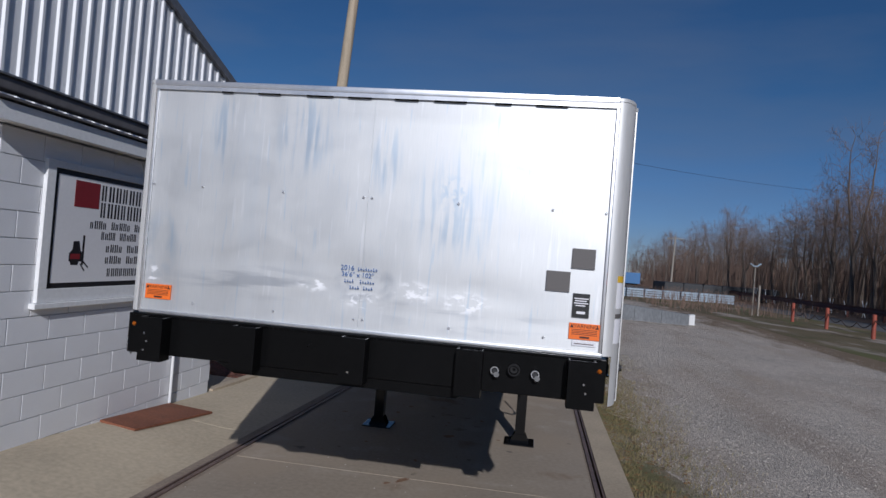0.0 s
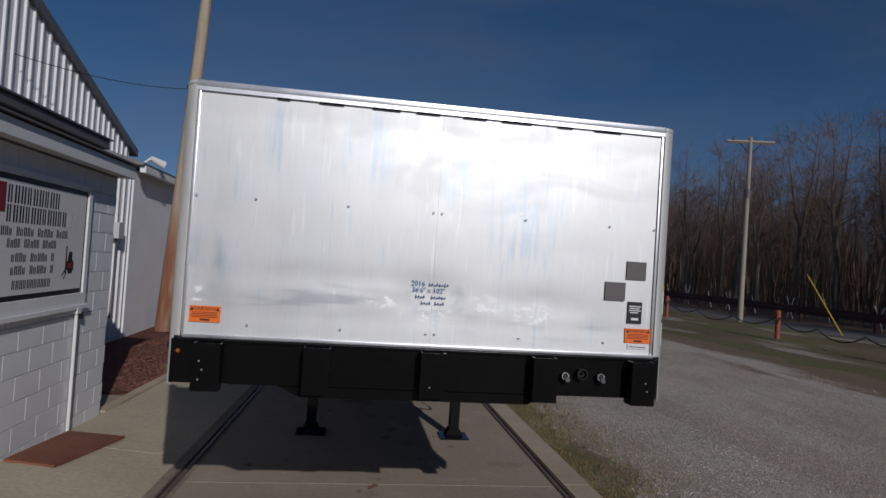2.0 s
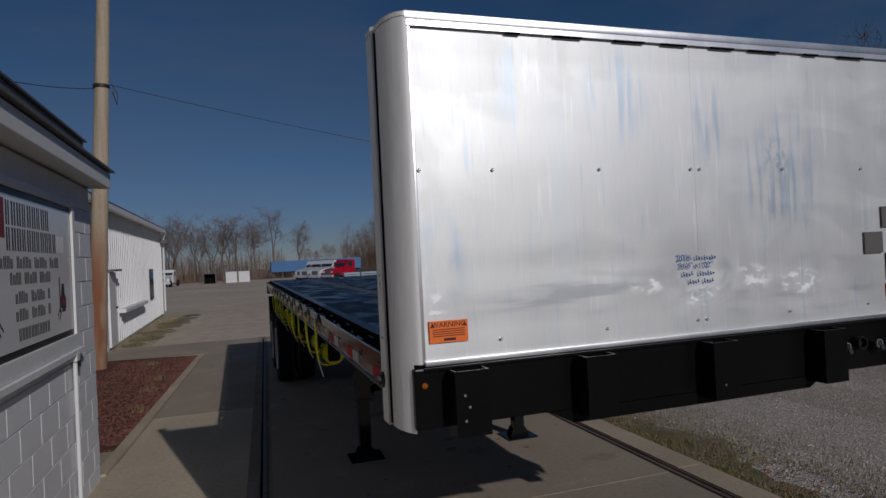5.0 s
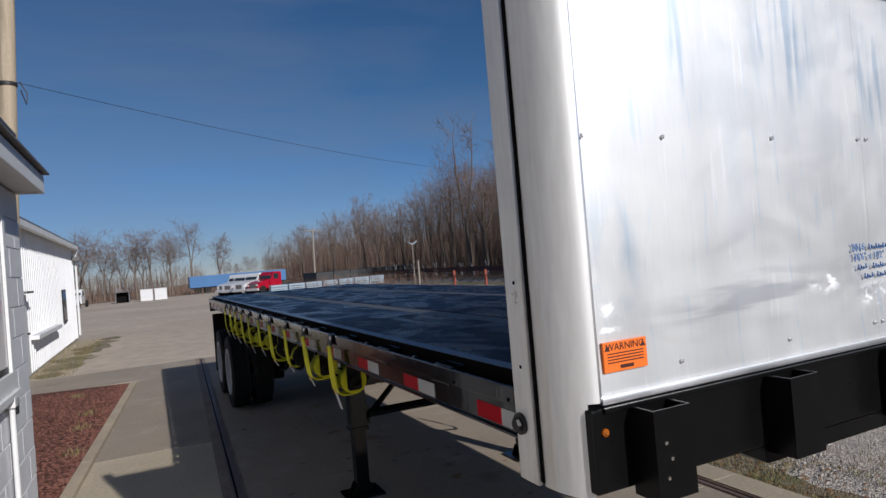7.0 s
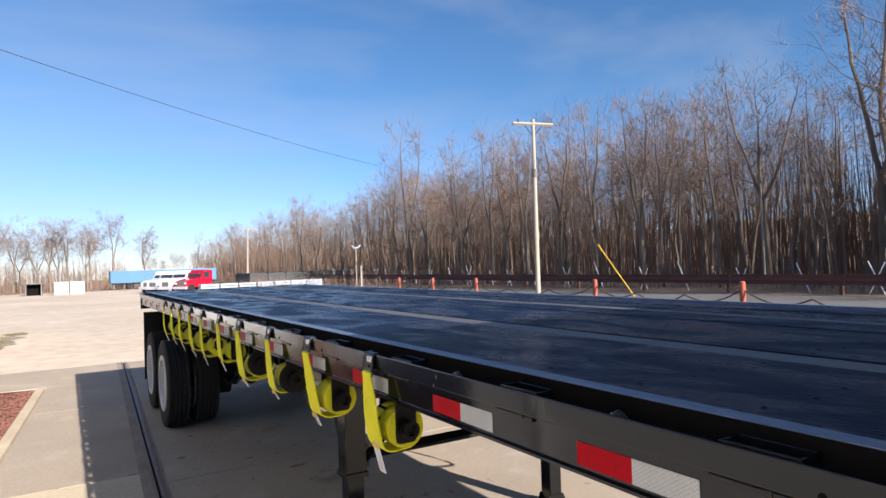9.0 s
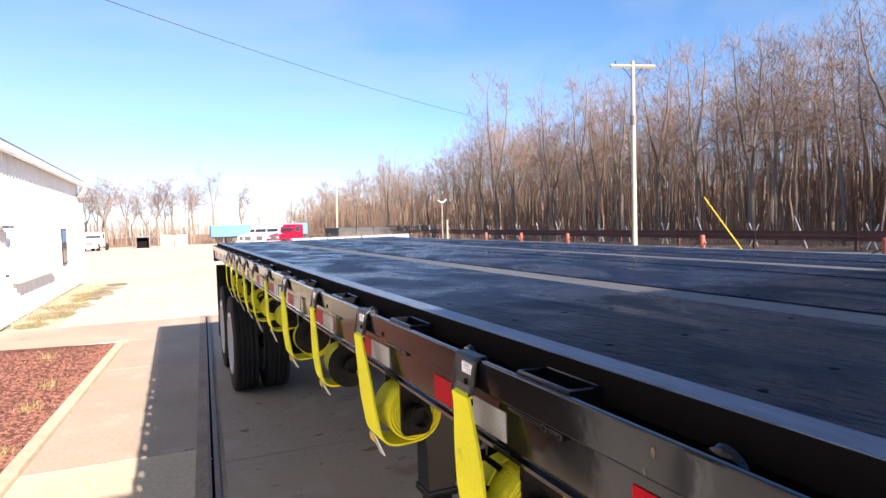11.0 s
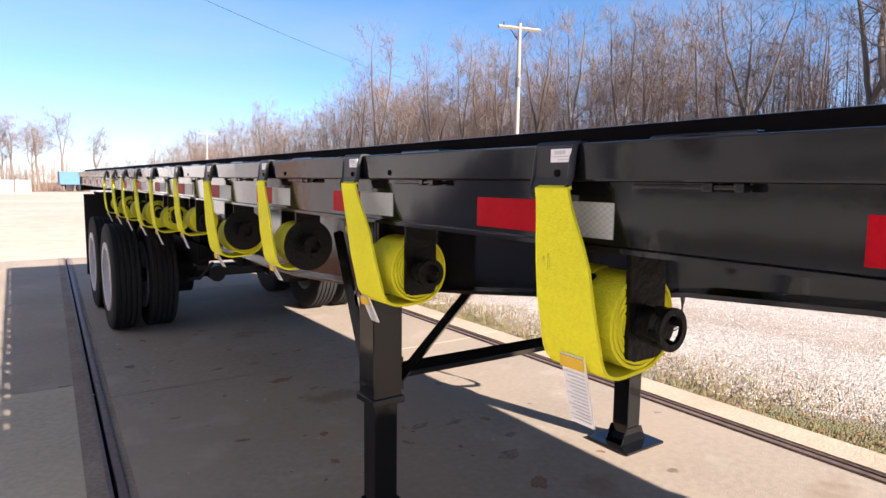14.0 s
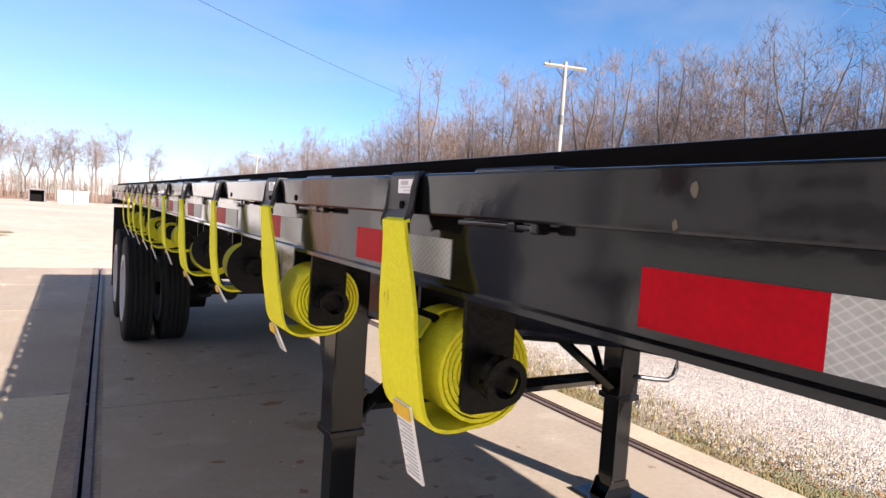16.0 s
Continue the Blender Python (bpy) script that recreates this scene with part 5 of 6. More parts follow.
part("wall_end", box(bmesh.new(), -5.68, -3.212, WY1 - 0.2, WY1 - 0.002, -0.08, WTOP), BLOCK, office, smooth=False)
COURSE, BL = 0.2033, 0.4065
SIGN = (1.345, 3.49, 1.275, 2.42)

# sign on the wall
y0, y1, z0, z1 = SIGN
sign = thing("wall_sign", "white framed sign with black border on the block wall", "sign")
bm = bmesh.new()
for a in ((y0, y1, z1 - 0.055, z1), (y0, y1, z0, z0 + 0.11), (y0, y0 + 0.09, z0 + 0.11, z1 - 0.055), (y1 - 0.075, y1, z0 + 0.11, z1 - 0.055)):
    box(bm, WX0 - 0.004, WX0 + 0.032, *a, 0.004)
part("frame", bm, TRIMW, sign, "white painted timber frame", False)
part("ledge", box(bmesh.new(), WX0 - 0.004, WX0 + 0.055, y0 - 0.04, y1 + 0.04, z0 - 0.045, z0 - 0.002, 0.004), TRIMW, sign, "white sill board", False)
part("border", box(bmesh.new(), WX0 - 0.004, WX0 + 0.014, y0 + 0.0915, y1 - 0.0765, z0 + 0.1115, z1 - 0.0565), SIGNB, sign, smooth=False)
sy0, sy1, sz0, sz1 = y0 + 0.135, y1 - 0.115, z0 + 0.155, z1 - 0.10
face = part("face", box(bmesh.new(), WX0, WX0 + 0.017, sy0, sy1, sz0, sz1), SIGNW, sign, "matt white sign face", False)
FX = WX0 + 0.017


W, H = sy1 - sy0, sz1 - sz0
logo = part("logo_square", box(bmesh.new(), FX, FX + 0.002, sy0 + 0.10 * W, sy0 + 0.255 * W, sz0 + 0.72 * H, sz0 + 0.97 * H), SIGNR, sign, "dark red square", False)
def line_of_bars(zf, a, b, hh, n, material):
    step = (b - a) * W / n
    for k in range(n):
        top = hh * (1.0 if (k * 7 + n) % 3 else 0.80) if n > 11 else hh
        u = sy0 + a * W + step * k
        if n > 11 and k % 6 == 4:
            continue
        bm = bmesh.new()
        w = step * (0.72 if k % 3 else 0.62)
        z0b, z1b = sz0 + (zf - hh / 2) * H, sz0 + (zf - hh / 2 + top) * H
        box(bm, FX, FX + 0.0012, u, u + w * 0.36, z0b, z1b)
        box(bm, FX, FX + 0.0012, u + w * 0.66, u + w, z0b, z1b)
        part("lettering_bar", bm, material, sign, smooth=False)


line_of_bars(0.885, 0.27, 0.72, 0.155, 9, SIGNB)
line_of_bars(0.715, 0.27, 0.80, 0.150, 11, SIGNB)
line_of_bars(0.715, 0.81, 0.91, 0.13, 3, SIGNG)
for row in ((0.565, 0.21, 0.82, 0.080, 21), (0.46, 0.29, 0.74, 0.080, 17), (0.335, 0.33, 0.70, 0.080, 12), (0.22, 0.33, 0.70, 0.080, 12), (0.09, 0.35, 0.68, 0.082, 11)):
    line_of_bars(*row, SIGNB)
for c, d in ((0.14, 1), (0.86, -1)):
    cy, cz = sy0 + c * W, sz0 + 0.20 * H
    bm = bmesh.new()
    for shape in (((-0.085, 0.0), (-0.085, 0.07), (-0.05, 0.10), (-0.045, 0.17), (0.02, 0.175), (0.045, 0.09), (0.06, 0.08), (0.06, 0.0)), ((0.062, -0.03), (0.062, 0.225), (0.085, 0.225), (0.085, -0.03)),
                  ((0.085, -0.01), (0.085, 0.008), (0.15, -0.045), (0.145, -0.058)), ((0.05, -0.03), (0.05, -0.012), (0.11, -0.075), (0.10, -0.085)), ((-0.07, 0.0), (0.03, 0.0), (0.02, -0.03), (-0.06, -0.03))):
        prism(bm, [(cy + d * u, cz + v) for u, v in shape], "x", FX, FX + 0.0012)
    part("pictogram", bm, SIGNB, sign, "dark lift truck pictogram", False)
    part("pictogram", box(bmesh.new(), FX, FX + 0.0018, *sorted((cy - d * 0.07, cy + d * 0.04)), cz + 0.02, cz + 0.065), SIGNR, sign, smooth=False)

# eaves and roof of the office
eave = thing("office_eave", "white fascia board under a dark weathered gutter", "eave")
tagged(eave, kind="structure")
part("fascia", box(bmesh.new(), -2.87, -2.835, 0.70, 4.22, 2.60, 2.73, 0.004), TRIMW, eave, smooth=False)
part("fascia_end", box(box(bmesh.new(), -5.68, -2.871, 0.70, 0.735, 2.60, 2.74), -5.68, -2.871, 4.185, 4.22, 2.60, 2.74), TRIMW, eave, smooth=False)
part("soffit", box(bmesh.new(), -3.20, -2.871, 0.735, 4.185, 2.612, 2.627), TRIMW, eave, smooth=False)
part("roof_sheet", prism(bmesh.new(), [(-2.80, 2.745), (-2.80, 2.76), (-5.68, 3.22), (-5.68, 2.745)], "y", 0.66, 4.25), GUTTER, eave, smooth=False)
part("gutter", box(bmesh.new(), -3.06, -2.93, 0.55, 3.68, 2.83, 2.92, 0.012), GUTTER, eave, smooth=False)
part("flashing", box(bmesh.new(), -3.08, -2.91, 0.5, 3.71, 2.923, 2.94, 0.003), ROOFM, eave, smooth=False)
pipe = thing("conduit", "white plastic conduit running down the block wall", "pipe")
part("pipe", cyl(bmesh.new(), (-2.975, 3.31, 0.02), (-2.975, 3.31, 1.20), 0.016, 0.016, 12), PVC, pipe)
part("box", box(bmesh.new(), -3.008, -2.95, 3.27, 3.365, 1.185, 1.25, 0.006), PVC, pipe, smooth=False)
part("tap", box(bmesh.new(), -2.99, -2.955, 3.366, 3.41, 1.13, 1.20, 0.006), HOOK, pipe, smooth=False)
bm = bmesh.new()
pv = [(-2.985, 2.22), (-2.60, 2.18), (-2.43, 3.24), (-2.96, 3.29)]
lo = [bm.verts.new((x, y, left_lift(x, y) + 0.006)) for x, y in pv]
hi = [bm.verts.new((x, y, left_lift(x, y) + 0.026)) for x, y in pv]
for i in range(4):
    bm.faces.new((lo[i], lo[(i + 1) % 4], hi[(i + 1) % 4], hi[i]))
bm.faces.new(lo[::-1]), bm.faces.new(hi)
piece("steel_plate", bm, RUST, "flat rusty brown steel plate lying on the concrete", "plate", "")

# ---- tall metal building behind ----
GX = -5.70


def gable_z(y):
    return 8.02 - 0.324 * y if y > -1 else 8.344 + 0.324 * (y + 1)


hall = thing("gable_wall", "white ribbed steel gable wall of the tall hall", "wall")
tagged(hall, kind="structure")


def sheet_bm(a, b, zlow, top, x, pitch=0.275):
    """A ribbed steel sheet from y = a to b, its top following top(y)."""
    prof = []
    y = a
    while y < b - 1e-6:
        for u, d in ((0.0, 0.0), (pitch - 0.085, 0.0), (pitch - 0.066, 0.030), (pitch - 0.022, 0.030)):
            if y + u <= b:
                prof.append((y + u, d))
        y += pitch
    prof.append((b, 0.0))
    bm = bmesh.new()
    rows = [[bm.verts.new((x + d, yy, zz)) for yy, d in prof for zz in ((zlow if k == 0 else top(yy)),)] for k in (0, 1)]
    back = [[bm.verts.new((x - 0.02, yy, zz)) for yy in (a, b) for zz in ((zlow if k == 0 else top(yy)),)] for k in (0, 1)]
    for i in range(len(prof) - 1):
        bm.faces.new((rows[0][i], rows[0][i + 1], rows[1][i + 1], rows[1][i]))
    bm.faces.new((back[0][1], back[0][0], back[1][0], back[1][1]))
    return bm


y = -12.9
while y < 12.2:
    b = min(y + 1.10, 12.3)
    part("siding_sheet", sheet_bm(y, b, 2.6 if y > 0 else -0.05, gable_z, GX), SIDING, hall, smooth=False)
    y += 1.10
part("wall_body", prism(bmesh.new(), [(-13, -0.05), (12.3, -0.05), (12.3, gable_z(12.3) - 0.02), (-1, gable_z(-1) - 0.02), (-13, gable_z(-13) - 0.02)], "x", GX - 8.0, GX - 0.021), SIDING, hall, smooth=False)
for a, b in ((-13.3, -1.0), (-1.0, 12.6)):
    za, zb = gable_z(a), gable_z(b)
    part("roof_edge", prism(bmesh.new(), [(a, za + 0.0), (b, zb + 0.0), (b, zb + 0.16), (a, za + 0.16)], "x", GX - 8.2, GX + 0.10), ROOFM, hall, "grey metal roof edge", False)

# ---- long white shed ----
SX, SY0, SYM, SY1, SH = -4.74, 9.9, 14.1, 25.6, 3.42
shed = thing("shed_wall", "long low white metal shed with a block-built end", "building")
tagged(shed, kind="structure")
part("block_end", box(bmesh.new(), SX - 6, SX, SY0, SYM - 0.06, -0.05, SH - 0.1), BLOCK, shed, "painted block end wall", False)
y = 6.2
while y < 9.8:
    b = min(y + 1.10, 9.86)
    part("siding_sheet", sheet_bm(y, b, 0.02, lambda v: SH - 0.05, SX - 0.03), SIDING, shed, smooth=False)
    y += 1.10
part("meter_box", box(bmesh.new(), SX - 0.02, SX + 0.12, 8.95, 9.2, 1.95, 2.25, 0.01), SIGNG, shed, "small grey meter box", False)
part("conduit", tube(bmesh.new(), [(SX + 0.03, 9.1, 1.95), (SX + 0.03, 9.1, 1.0), (SX + 0.05, 9.0, 0.5)], 0.02, 6), GUTTER, shed)
y = SYM + 0.06
while y < SY1 - 0.1:
    b = min(y + 1.10, SY1)
    part("siding_sheet", sheet_bm(y, b, 0.02, lambda v: SH - 0.02, SX), SIDING, shed, smooth=False)
    y += 1.10
part("shed_body", box(bmesh.new(), SX - 6, SX - 0.021, SYM, SY1, -0.05, SH - 0.02), SIDING, shed, smooth=False)
part("corner_trim", box(bmesh.new(), SX - 0.02, SX + 0.05, SYM - 0.10, SYM + 0.10, 0.0, SH - 0.05, 0.004), TRIMW, shed, smooth=False)
part("corner_trim", box(bmesh.new(), SX - 0.1, SX + 0.04, SY1 - 0.02, SY1 + 0.06, 0.0, SH - 0.05, 0.004), TRIMW, shed, smooth=False)
part("roof_sheet", prism(bmesh.new(), [(SX + 0.22, SH), (SX + 0.22, SH + 0.05), (SX - 3, SH + 0.95), (SX - 6.2, SH + 0.05), (SX - 6.2, SH)], "y", SY0 - 0.2, SY1 + 0.3), ROOFM, shed, "grey metal roof", False)
part("eave_gutter", box(bmesh.new(), SX + 0.12, SX + 0.235, SY0 - 0.1, SY1 + 0.1, SH - 0.14, SH - 0.002, 0.01), TRIMW, shed, smooth=False)
door = part("door", box(bmesh.new(), SX + 0.03, SX + 0.07, 14.4, 15.2, 0.03, 1.82, 0.006), TRIMW, shed, "plain white door", False)
part("door_hood", box(bmesh.new(), SX + 0.03, SX + 0.22, 14.35, 15.25, 1.84, 1.89, 0.006), GUTTER, door, smooth=False)
part("handle", cyl(bmesh.new(), (SX + 0.07, 15.1, 0.95), (SX + 0.12, 15.1, 0.95), 0.025, 0.025, 10), HOOK, door)
win = part("window", box(bmesh.new(), SX + 0.03, SX + 0.06, 21.75, 22.6, 0.80, 1.85, 0.004), SIGNB, shed, "small dark framed window", False)
for a, b in ((21.81, 22.16), (22.20, 22.54)):
    for c, d in ((0.86, 1.33), (1.37, 1.79)):
        part("pane", box(bmesh.new(), SX + 0.058, SX + 0.064, a, b, c, d), GLASS, win, smooth=False)
part("wall_rail", box(bmesh.new(), SX + 0.03, SX + 0.20, 15.75, 19.9, 0.76, 0.86, 0.008), TRIMW, shed, "white horizontal rail on the wall", False)
part("downpipe", tube(bmesh.new(), [(SX + 0.2, SY1 + 0.05, SH - 0.12), (SX + 0.12, SY1 + 0.1, SH - 0.35), (SX + 0.09, SY1 + 0.1, 0.1)], 0.04, 8), PVC, shed)
part("wall_lamp", box(bmesh.new(), SX + 0.04, SX + 0.3, SY1 - 0.3, SY1 - 0.1, SH - 0.55, SH - 0.4, 0.02), GUTTER, shed, "small dark wall lamp", False)
part("flood_lamp", tube(tube(bmesh.new(), [(SX, 10.2, SH + 0.05), (SX + 0.15, 10.3, SH + 0.22)], 0.02, 6), [(SX + 0.15, 10.3, SH + 0.22), (SX + 0.35, 10.5, SH + 0.12)], [0.05, 0.09], 10), PVC, shed, "white flood lamp on the eave")


# ---- poles, wires ----
def wood_pole(name, pts, r0, r1, material, label):
    ob = thing(name, label, "utility pole", pts[0])
    o = Vector(pts[0])
    n = 14
    a, b = Vector(pts[0]), Vector(pts[1])
    path = [a.lerp(b, k / n) - o for k in range(n + 1)]
    part("pole", tube(bmesh.new(), path, [r0 + (r1 - r0) * k / n for k in range(n + 1)], 16), material, ob)
    return ob


thin_pole = wood_pole("utility_pole", ((32.0, 20.9, -0.1), (32.0, 20.93, 6.6)), 0.075, 0.055, PALEWOOD, "thin grey pole standing at the edge of the woods")
near_pole = wood_pole("utility_pole", ((-4.37, 11.2, -0.05), (-3.95, 11.6, 9.6)), 0.165, 0.105, WOOD, "leaning brown wooden utility pole in the mulch bed")
part("cable_clamp", ring(bmesh.new(), (0.235, 0.22, 5.5), "z", 0.15, 0.125, -0.03, 0.03, 16), WIRE, near_pole)
part("cable_loop", tube(bmesh.new(), [(0.42, 0.2, 5.55), (0.52, 0.2, 5.35), (0.50, 0.2, 5.15), (0.43, 0.2, 5.4)], 0.012, 6), WIRE, near_pole)
TPX, TPY = 18.95, 25.35
road_pole = wood_pole("utility_pole", ((TPX, TPY, -0.05), (TPX + 0.05, TPY, 9.2)), 0.135, 0.085, PALEWOOD, "pale wooden utility pole with a crossarm by the road")
d = Vector((1.0, -0.25, 0)).normalized()
bm = tube(bmesh.new(), [Vector((0.05, 0, 9.0)) - d * 1.15, Vector((0.05, 0, 9.0)) + d * 1.15], 0.095, 4)
part("crossarm", bm, PALEWOOD, road_pole, "weathered timber crossarm", False)
part("strut", tube(tube(bmesh.new(), [(0.05, 0, 8.35), Vector((0.05, 0, 8.93)) - d * 0.5], 0.02, 4), [(0.05, 0, 8.35), Vector((0.05, 0, 8.93)) + d * 0.5], 0.02, 4), HOOK, road_pole, smooth=False)
part("insulator", cyl(bmesh.new(), Vector((0.05, 0, 9.07)) - d * 0.85, Vector((0.05, 0, 9.25)) - d * 0.85, 0.05, 0.03, 10), HOOK, road_pole)
part("transformer_band", ring(bmesh.new(), (0.03, 0, 6.4), "z", 0.15, 0.10, -0.22, 0.22, 16), GUTTER, road_pole, "dark metal band on the pole")
guy = thing("guy_wire", "thin guy wire with a yellow plastic guard beside the road pole", "guy wire")
g0, g1 = Vector((19.25, 19.1, -0.05)), Vector((19.0, 25.2, 7.2))
part("wire", tube(bmesh.new(), [g0, g1], 0.010, 5), WIRE, guy)
part("guard", tube(bmesh.new(), [g0.lerp(g1, 0.01), g0.lerp(g1, 0.34)], 0.024, 8), YGUARD, guy, "yellow plastic guard")
far_pole = wood_pole("utility_pole", ((22.4, 100, -0.6), (22.6, 100, 8.4)), 0.16, 0.11, PALEWOOD, "far wooden utility pole by the road")
part("crossarm", tube(bmesh.new(), [(-1.1, 0, 8.6), (1.5, 0, 8.6)], 0.09, 4), PALEWOOD, far_pole, smooth=False)


def cable(name, a, b, sag, r, label):
    a, b = Vector(a), Vector(b)
    pts = [a.lerp(b, k / 40) - Vector((0, 0, sag * 4 * (k / 40) * (1 - k / 40))) for k in range(41)]
    return piece(name, tube(bmesh.new(), pts, r, 5), WIRE, label, "cable", "", True)


cable("overhead_cable", (-4.0, 11.45, 5.5), (22, 36, 7.6), 0.55, 0.006, "thin black overhead cable from the wooden pole")
cable("overhead_cable", (-4.25, 11.4, 5.4), (-5.6, 7.0, 4.6), 0.12, 0.007, "thin black service cable to the hall")
cable("overhead_cable", (TPX, TPY, 9.1), (22.5, 100, 8.1), 1.0, 0.004, "thin black roadside cable between poles")

# lamp post far down the verge
lamp = thing("lamp_post", "grey post with a small floodlight on top", "lamp post", (15.05, 40.0, -0.2))
part("post", cyl(bmesh.new(), (0, 0, 0), (0, 0, 3.2), 0.035, 0.03, 10), PALEWOOD, lamp)
part("floodlight", tube(bmesh.new(), [(-0.32, 0, 3.38), (-0.1, 0, 3.22), (0.12, 0, 3.22), (0.34, 0, 3.40)], [0.035, 0.045, 0.045, 0.06], 8), GALV, lamp, "white twin floodlight")
part("marker", box(bmesh.new(), 0.30, 0.40, -0.05, 0.05, 0.0, 1.98), PALEWOOD, lamp, "pale timber marker post", False)

# bollards with chains
BOLL = [(14.4, 10.9), (14.85, 17.15), (15.0, 25.3), (15.0, 29.5), (15.0, 33.5), (14.1, 4.9)]
bol = thing("bollard", "red-oxide painted steel bollard with chain hooks", "bollard", (*BOLL[0], -0.03), group="bollards along the road")
part("post", cyl(cyl(bmesh.new(), (0, 0, 0), (0, 0, 1.0), 0.085, 0.085, 16), (0, 0, 1.0), (0, 0, 1.03), 0.085, 0.05, 16), BOLLARD, bol)
part("band", cyl(bmesh.new(), (0, 0, 0.80), (0, 0, 0.84), 0.092, 0.092, 16), BOLLARD, bol)
part("chain_eye", ring(bmesh.new(), (0, 0.10, 0.82), "x", 0.035, 0.022, -0.01, 0.01, 12), CHAINM, bol)
for x, y in BOLL[1:]:
    copy_thing(bol, pose(x, y, -0.03))
order = [BOLL[5], BOLL[0], BOLL[1], BOLL[2], BOLL[3], BOLL[4]]
for (xa, ya), (xb, yb) in zip(order, order[1:]):
    n = 3
    bm = bmesh.new()
    for seg in range(n):
        a = Vector((xa + (xb - xa) * seg / n, ya + (yb - ya) * seg / n, 0.78 if seg in (0,) else 0.55))
        b = Vector((xa + (xb - xa) * (seg + 1) / n, ya + (yb - ya) * (seg + 1) / n, 0.78 if seg == n - 1 else 0.55))
        tube(bm, [a.lerp(b, k / 10) - Vector((0, 0, 0.28 * 4 * (k / 10) * (1 - k / 10))) for k in range(11)], 0.022, 5)
    piece("chain", bm, CHAINM, "slack rusty chain hung between bollards", "chain", "", True)

# guard rail on the far side of the road
rail = thing("guard_rail", "long rust-brown steel guard rail beyond the road", "guard rail", (24.4, 0, -0.04))
for k in range(22):
    a = -12 + 5 * k
    part("rail", prism(bmesh.new(), [(0.0, 0.42), (0.05, 0.50), (0.0, 0.60), (0.05, 0.72), (0.0, 0.86), (-0.02, 0.86), (0.03, 0.72), (-0.02, 0.60), (0.03, 0.5), (-0.02, 0.42)], "y", a + 0.01, a + 4.99), GUARD, rail, smooth=False)
    part("post", box(bmesh.new(), 0.06, 0.2, a + 0.1, a + 0.22, -0.03, 0.84), GUARD, rail, smooth=False)
stakes = thing("survey_stakes", "white crossed stakes standing behind the guard rail", "stakes", (25.4, 0, -0.03))
for k in range(26):
    y = 4 + 2.9 * k + rng.uniform(-0.5, 0.5)
    s = rng.uniform(0.8, 1.2)
    part("stake", tube(bmesh.new(), [(0, y - 0.28 * s, 0.0), (0, y + 0.3 * s, 1.35 * s)], 0.025, 4), PVC, stakes, smooth=False)
    if k % 2:
        part("stake", tube(bmesh.new(), [(0.06, y + 0.32 * s, 0.0), (0.06, y - 0.28 * s, 1.3 * s)], 0.025, 4), PVC, stakes, smooth=False)

# concrete barrier in the yard
BARRIER = mat("weathered_grey_concrete", (0.22, 0.23, 0.24), 0.85, amount=0.4, scale=1.2, fine=14, stretch=(1, 1, 0.4), bump=0.3, spec=0.2)
bar = thing("concrete_barrier", "low dark grey ramp wall with a white end on the gravel", "barrier", (7.40, 24.25, -0.10), radians(-5))
for k in range(4):
    a, b = -1.1 * k - 0.01, -1.1 * (k + 1)
    part("block", prism(bmesh.new(), [(a, 0.0), (b, 0.0), (b, 0.46 - 0.075 * b), (a, 0.46 - 0.075 * a)], "y", 0.0, 0.35), BARRIER, bar, smooth=False)
part("end_plate", prism(bmesh.new(), [(0.0, 0.0), (0.26, 0.25), (0.26, 0.60), (0.0, 0.35)], "z", 0.02, 0.47), PVC, bar, "white painted end", False)


# ---- far yard ----
def truck(paint, label, loc, rz, size):
    ob = thing("truck", label, "truck", loc, rz, "trucks parked across the yard")
    ob.scale = (size, size, size)
    cab = part("cab", prism(bmesh.new(), [(0.0, 0.62), (1.9, 0.62), (1.9, 2.55), (0.75, 2.6), (0.25, 1.75), (0.0, 1.65)], "x", -1.1, 1.1), paint, ob, smooth=False)
    part("hood", prism(bmesh.new(), [(-1.75, 0.62), (0.0, 0.62), (0.0, 1.68), (-1.2, 1.50), (-1.72, 1.30)], "x", -0.95, 0.95), paint, ob, smooth=False)
    part("windshield", prism(bmesh.new(), [(0.235, 1.80), (0.72, 2.48), (0.74, 2.46), (0.26, 1.79)], "x", -0.95, 0.95), GLASS, cab, smooth=False)
    for s in (-1, 1):
        part("side_window", box(bmesh.new(), *sorted((s * 1.09, s * 1.106)), 0.65, 1.45, 1.72, 2.35), GLASS, cab, smooth=False)
        for y in (-1.05, 3.6):
            part("wheel", cyl(bmesh.new(), (s * 0.75, y, 0.5), (s * 1.05, y, 0.5), 0.5, 0.5, 20), RUBBER, ob)
        part("headlight", box(bmesh.new(), *sorted((s * 0.6, s * 0.9)), -1.76, -1.70, 1.0, 1.2), PVC, ob, smooth=False)
    part("grille", box(bmesh.new(), -0.5, 0.5, -1.765, -1.70, 0.8, 1.3), GUTTER, ob, smooth=False)
    part("bumper", box(bmesh.new(), -1.1, 1.1, -1.95, -1.75, 0.45, 0.75, 0.03), SIGNG, ob, smooth=False)
    part("chassis", box(bmesh.new(), -0.45, 0.45, 1.9, 5.0, 0.6, 0.85), FRAMEB, ob, smooth=False)
    return ob


truck(REDP, "red bonnet truck cab parked across the yard", (8.75, 66.5, fall(66.5) - 0.03), radians(-58), 0.86)
for x, y in ((7.55, 68.5), (6.65, 70.8), (6.35, 73.4)):
    truck(WHITEP, "white bonnet truck cab parked across the yard", (x, y, fall(y) - 0.03), radians(-55), 0.86)
truck(WHITEP, "white truck standing behind the shed", (-10.1, 80, fall(80) - 0.03), radians(-8), 0.80)


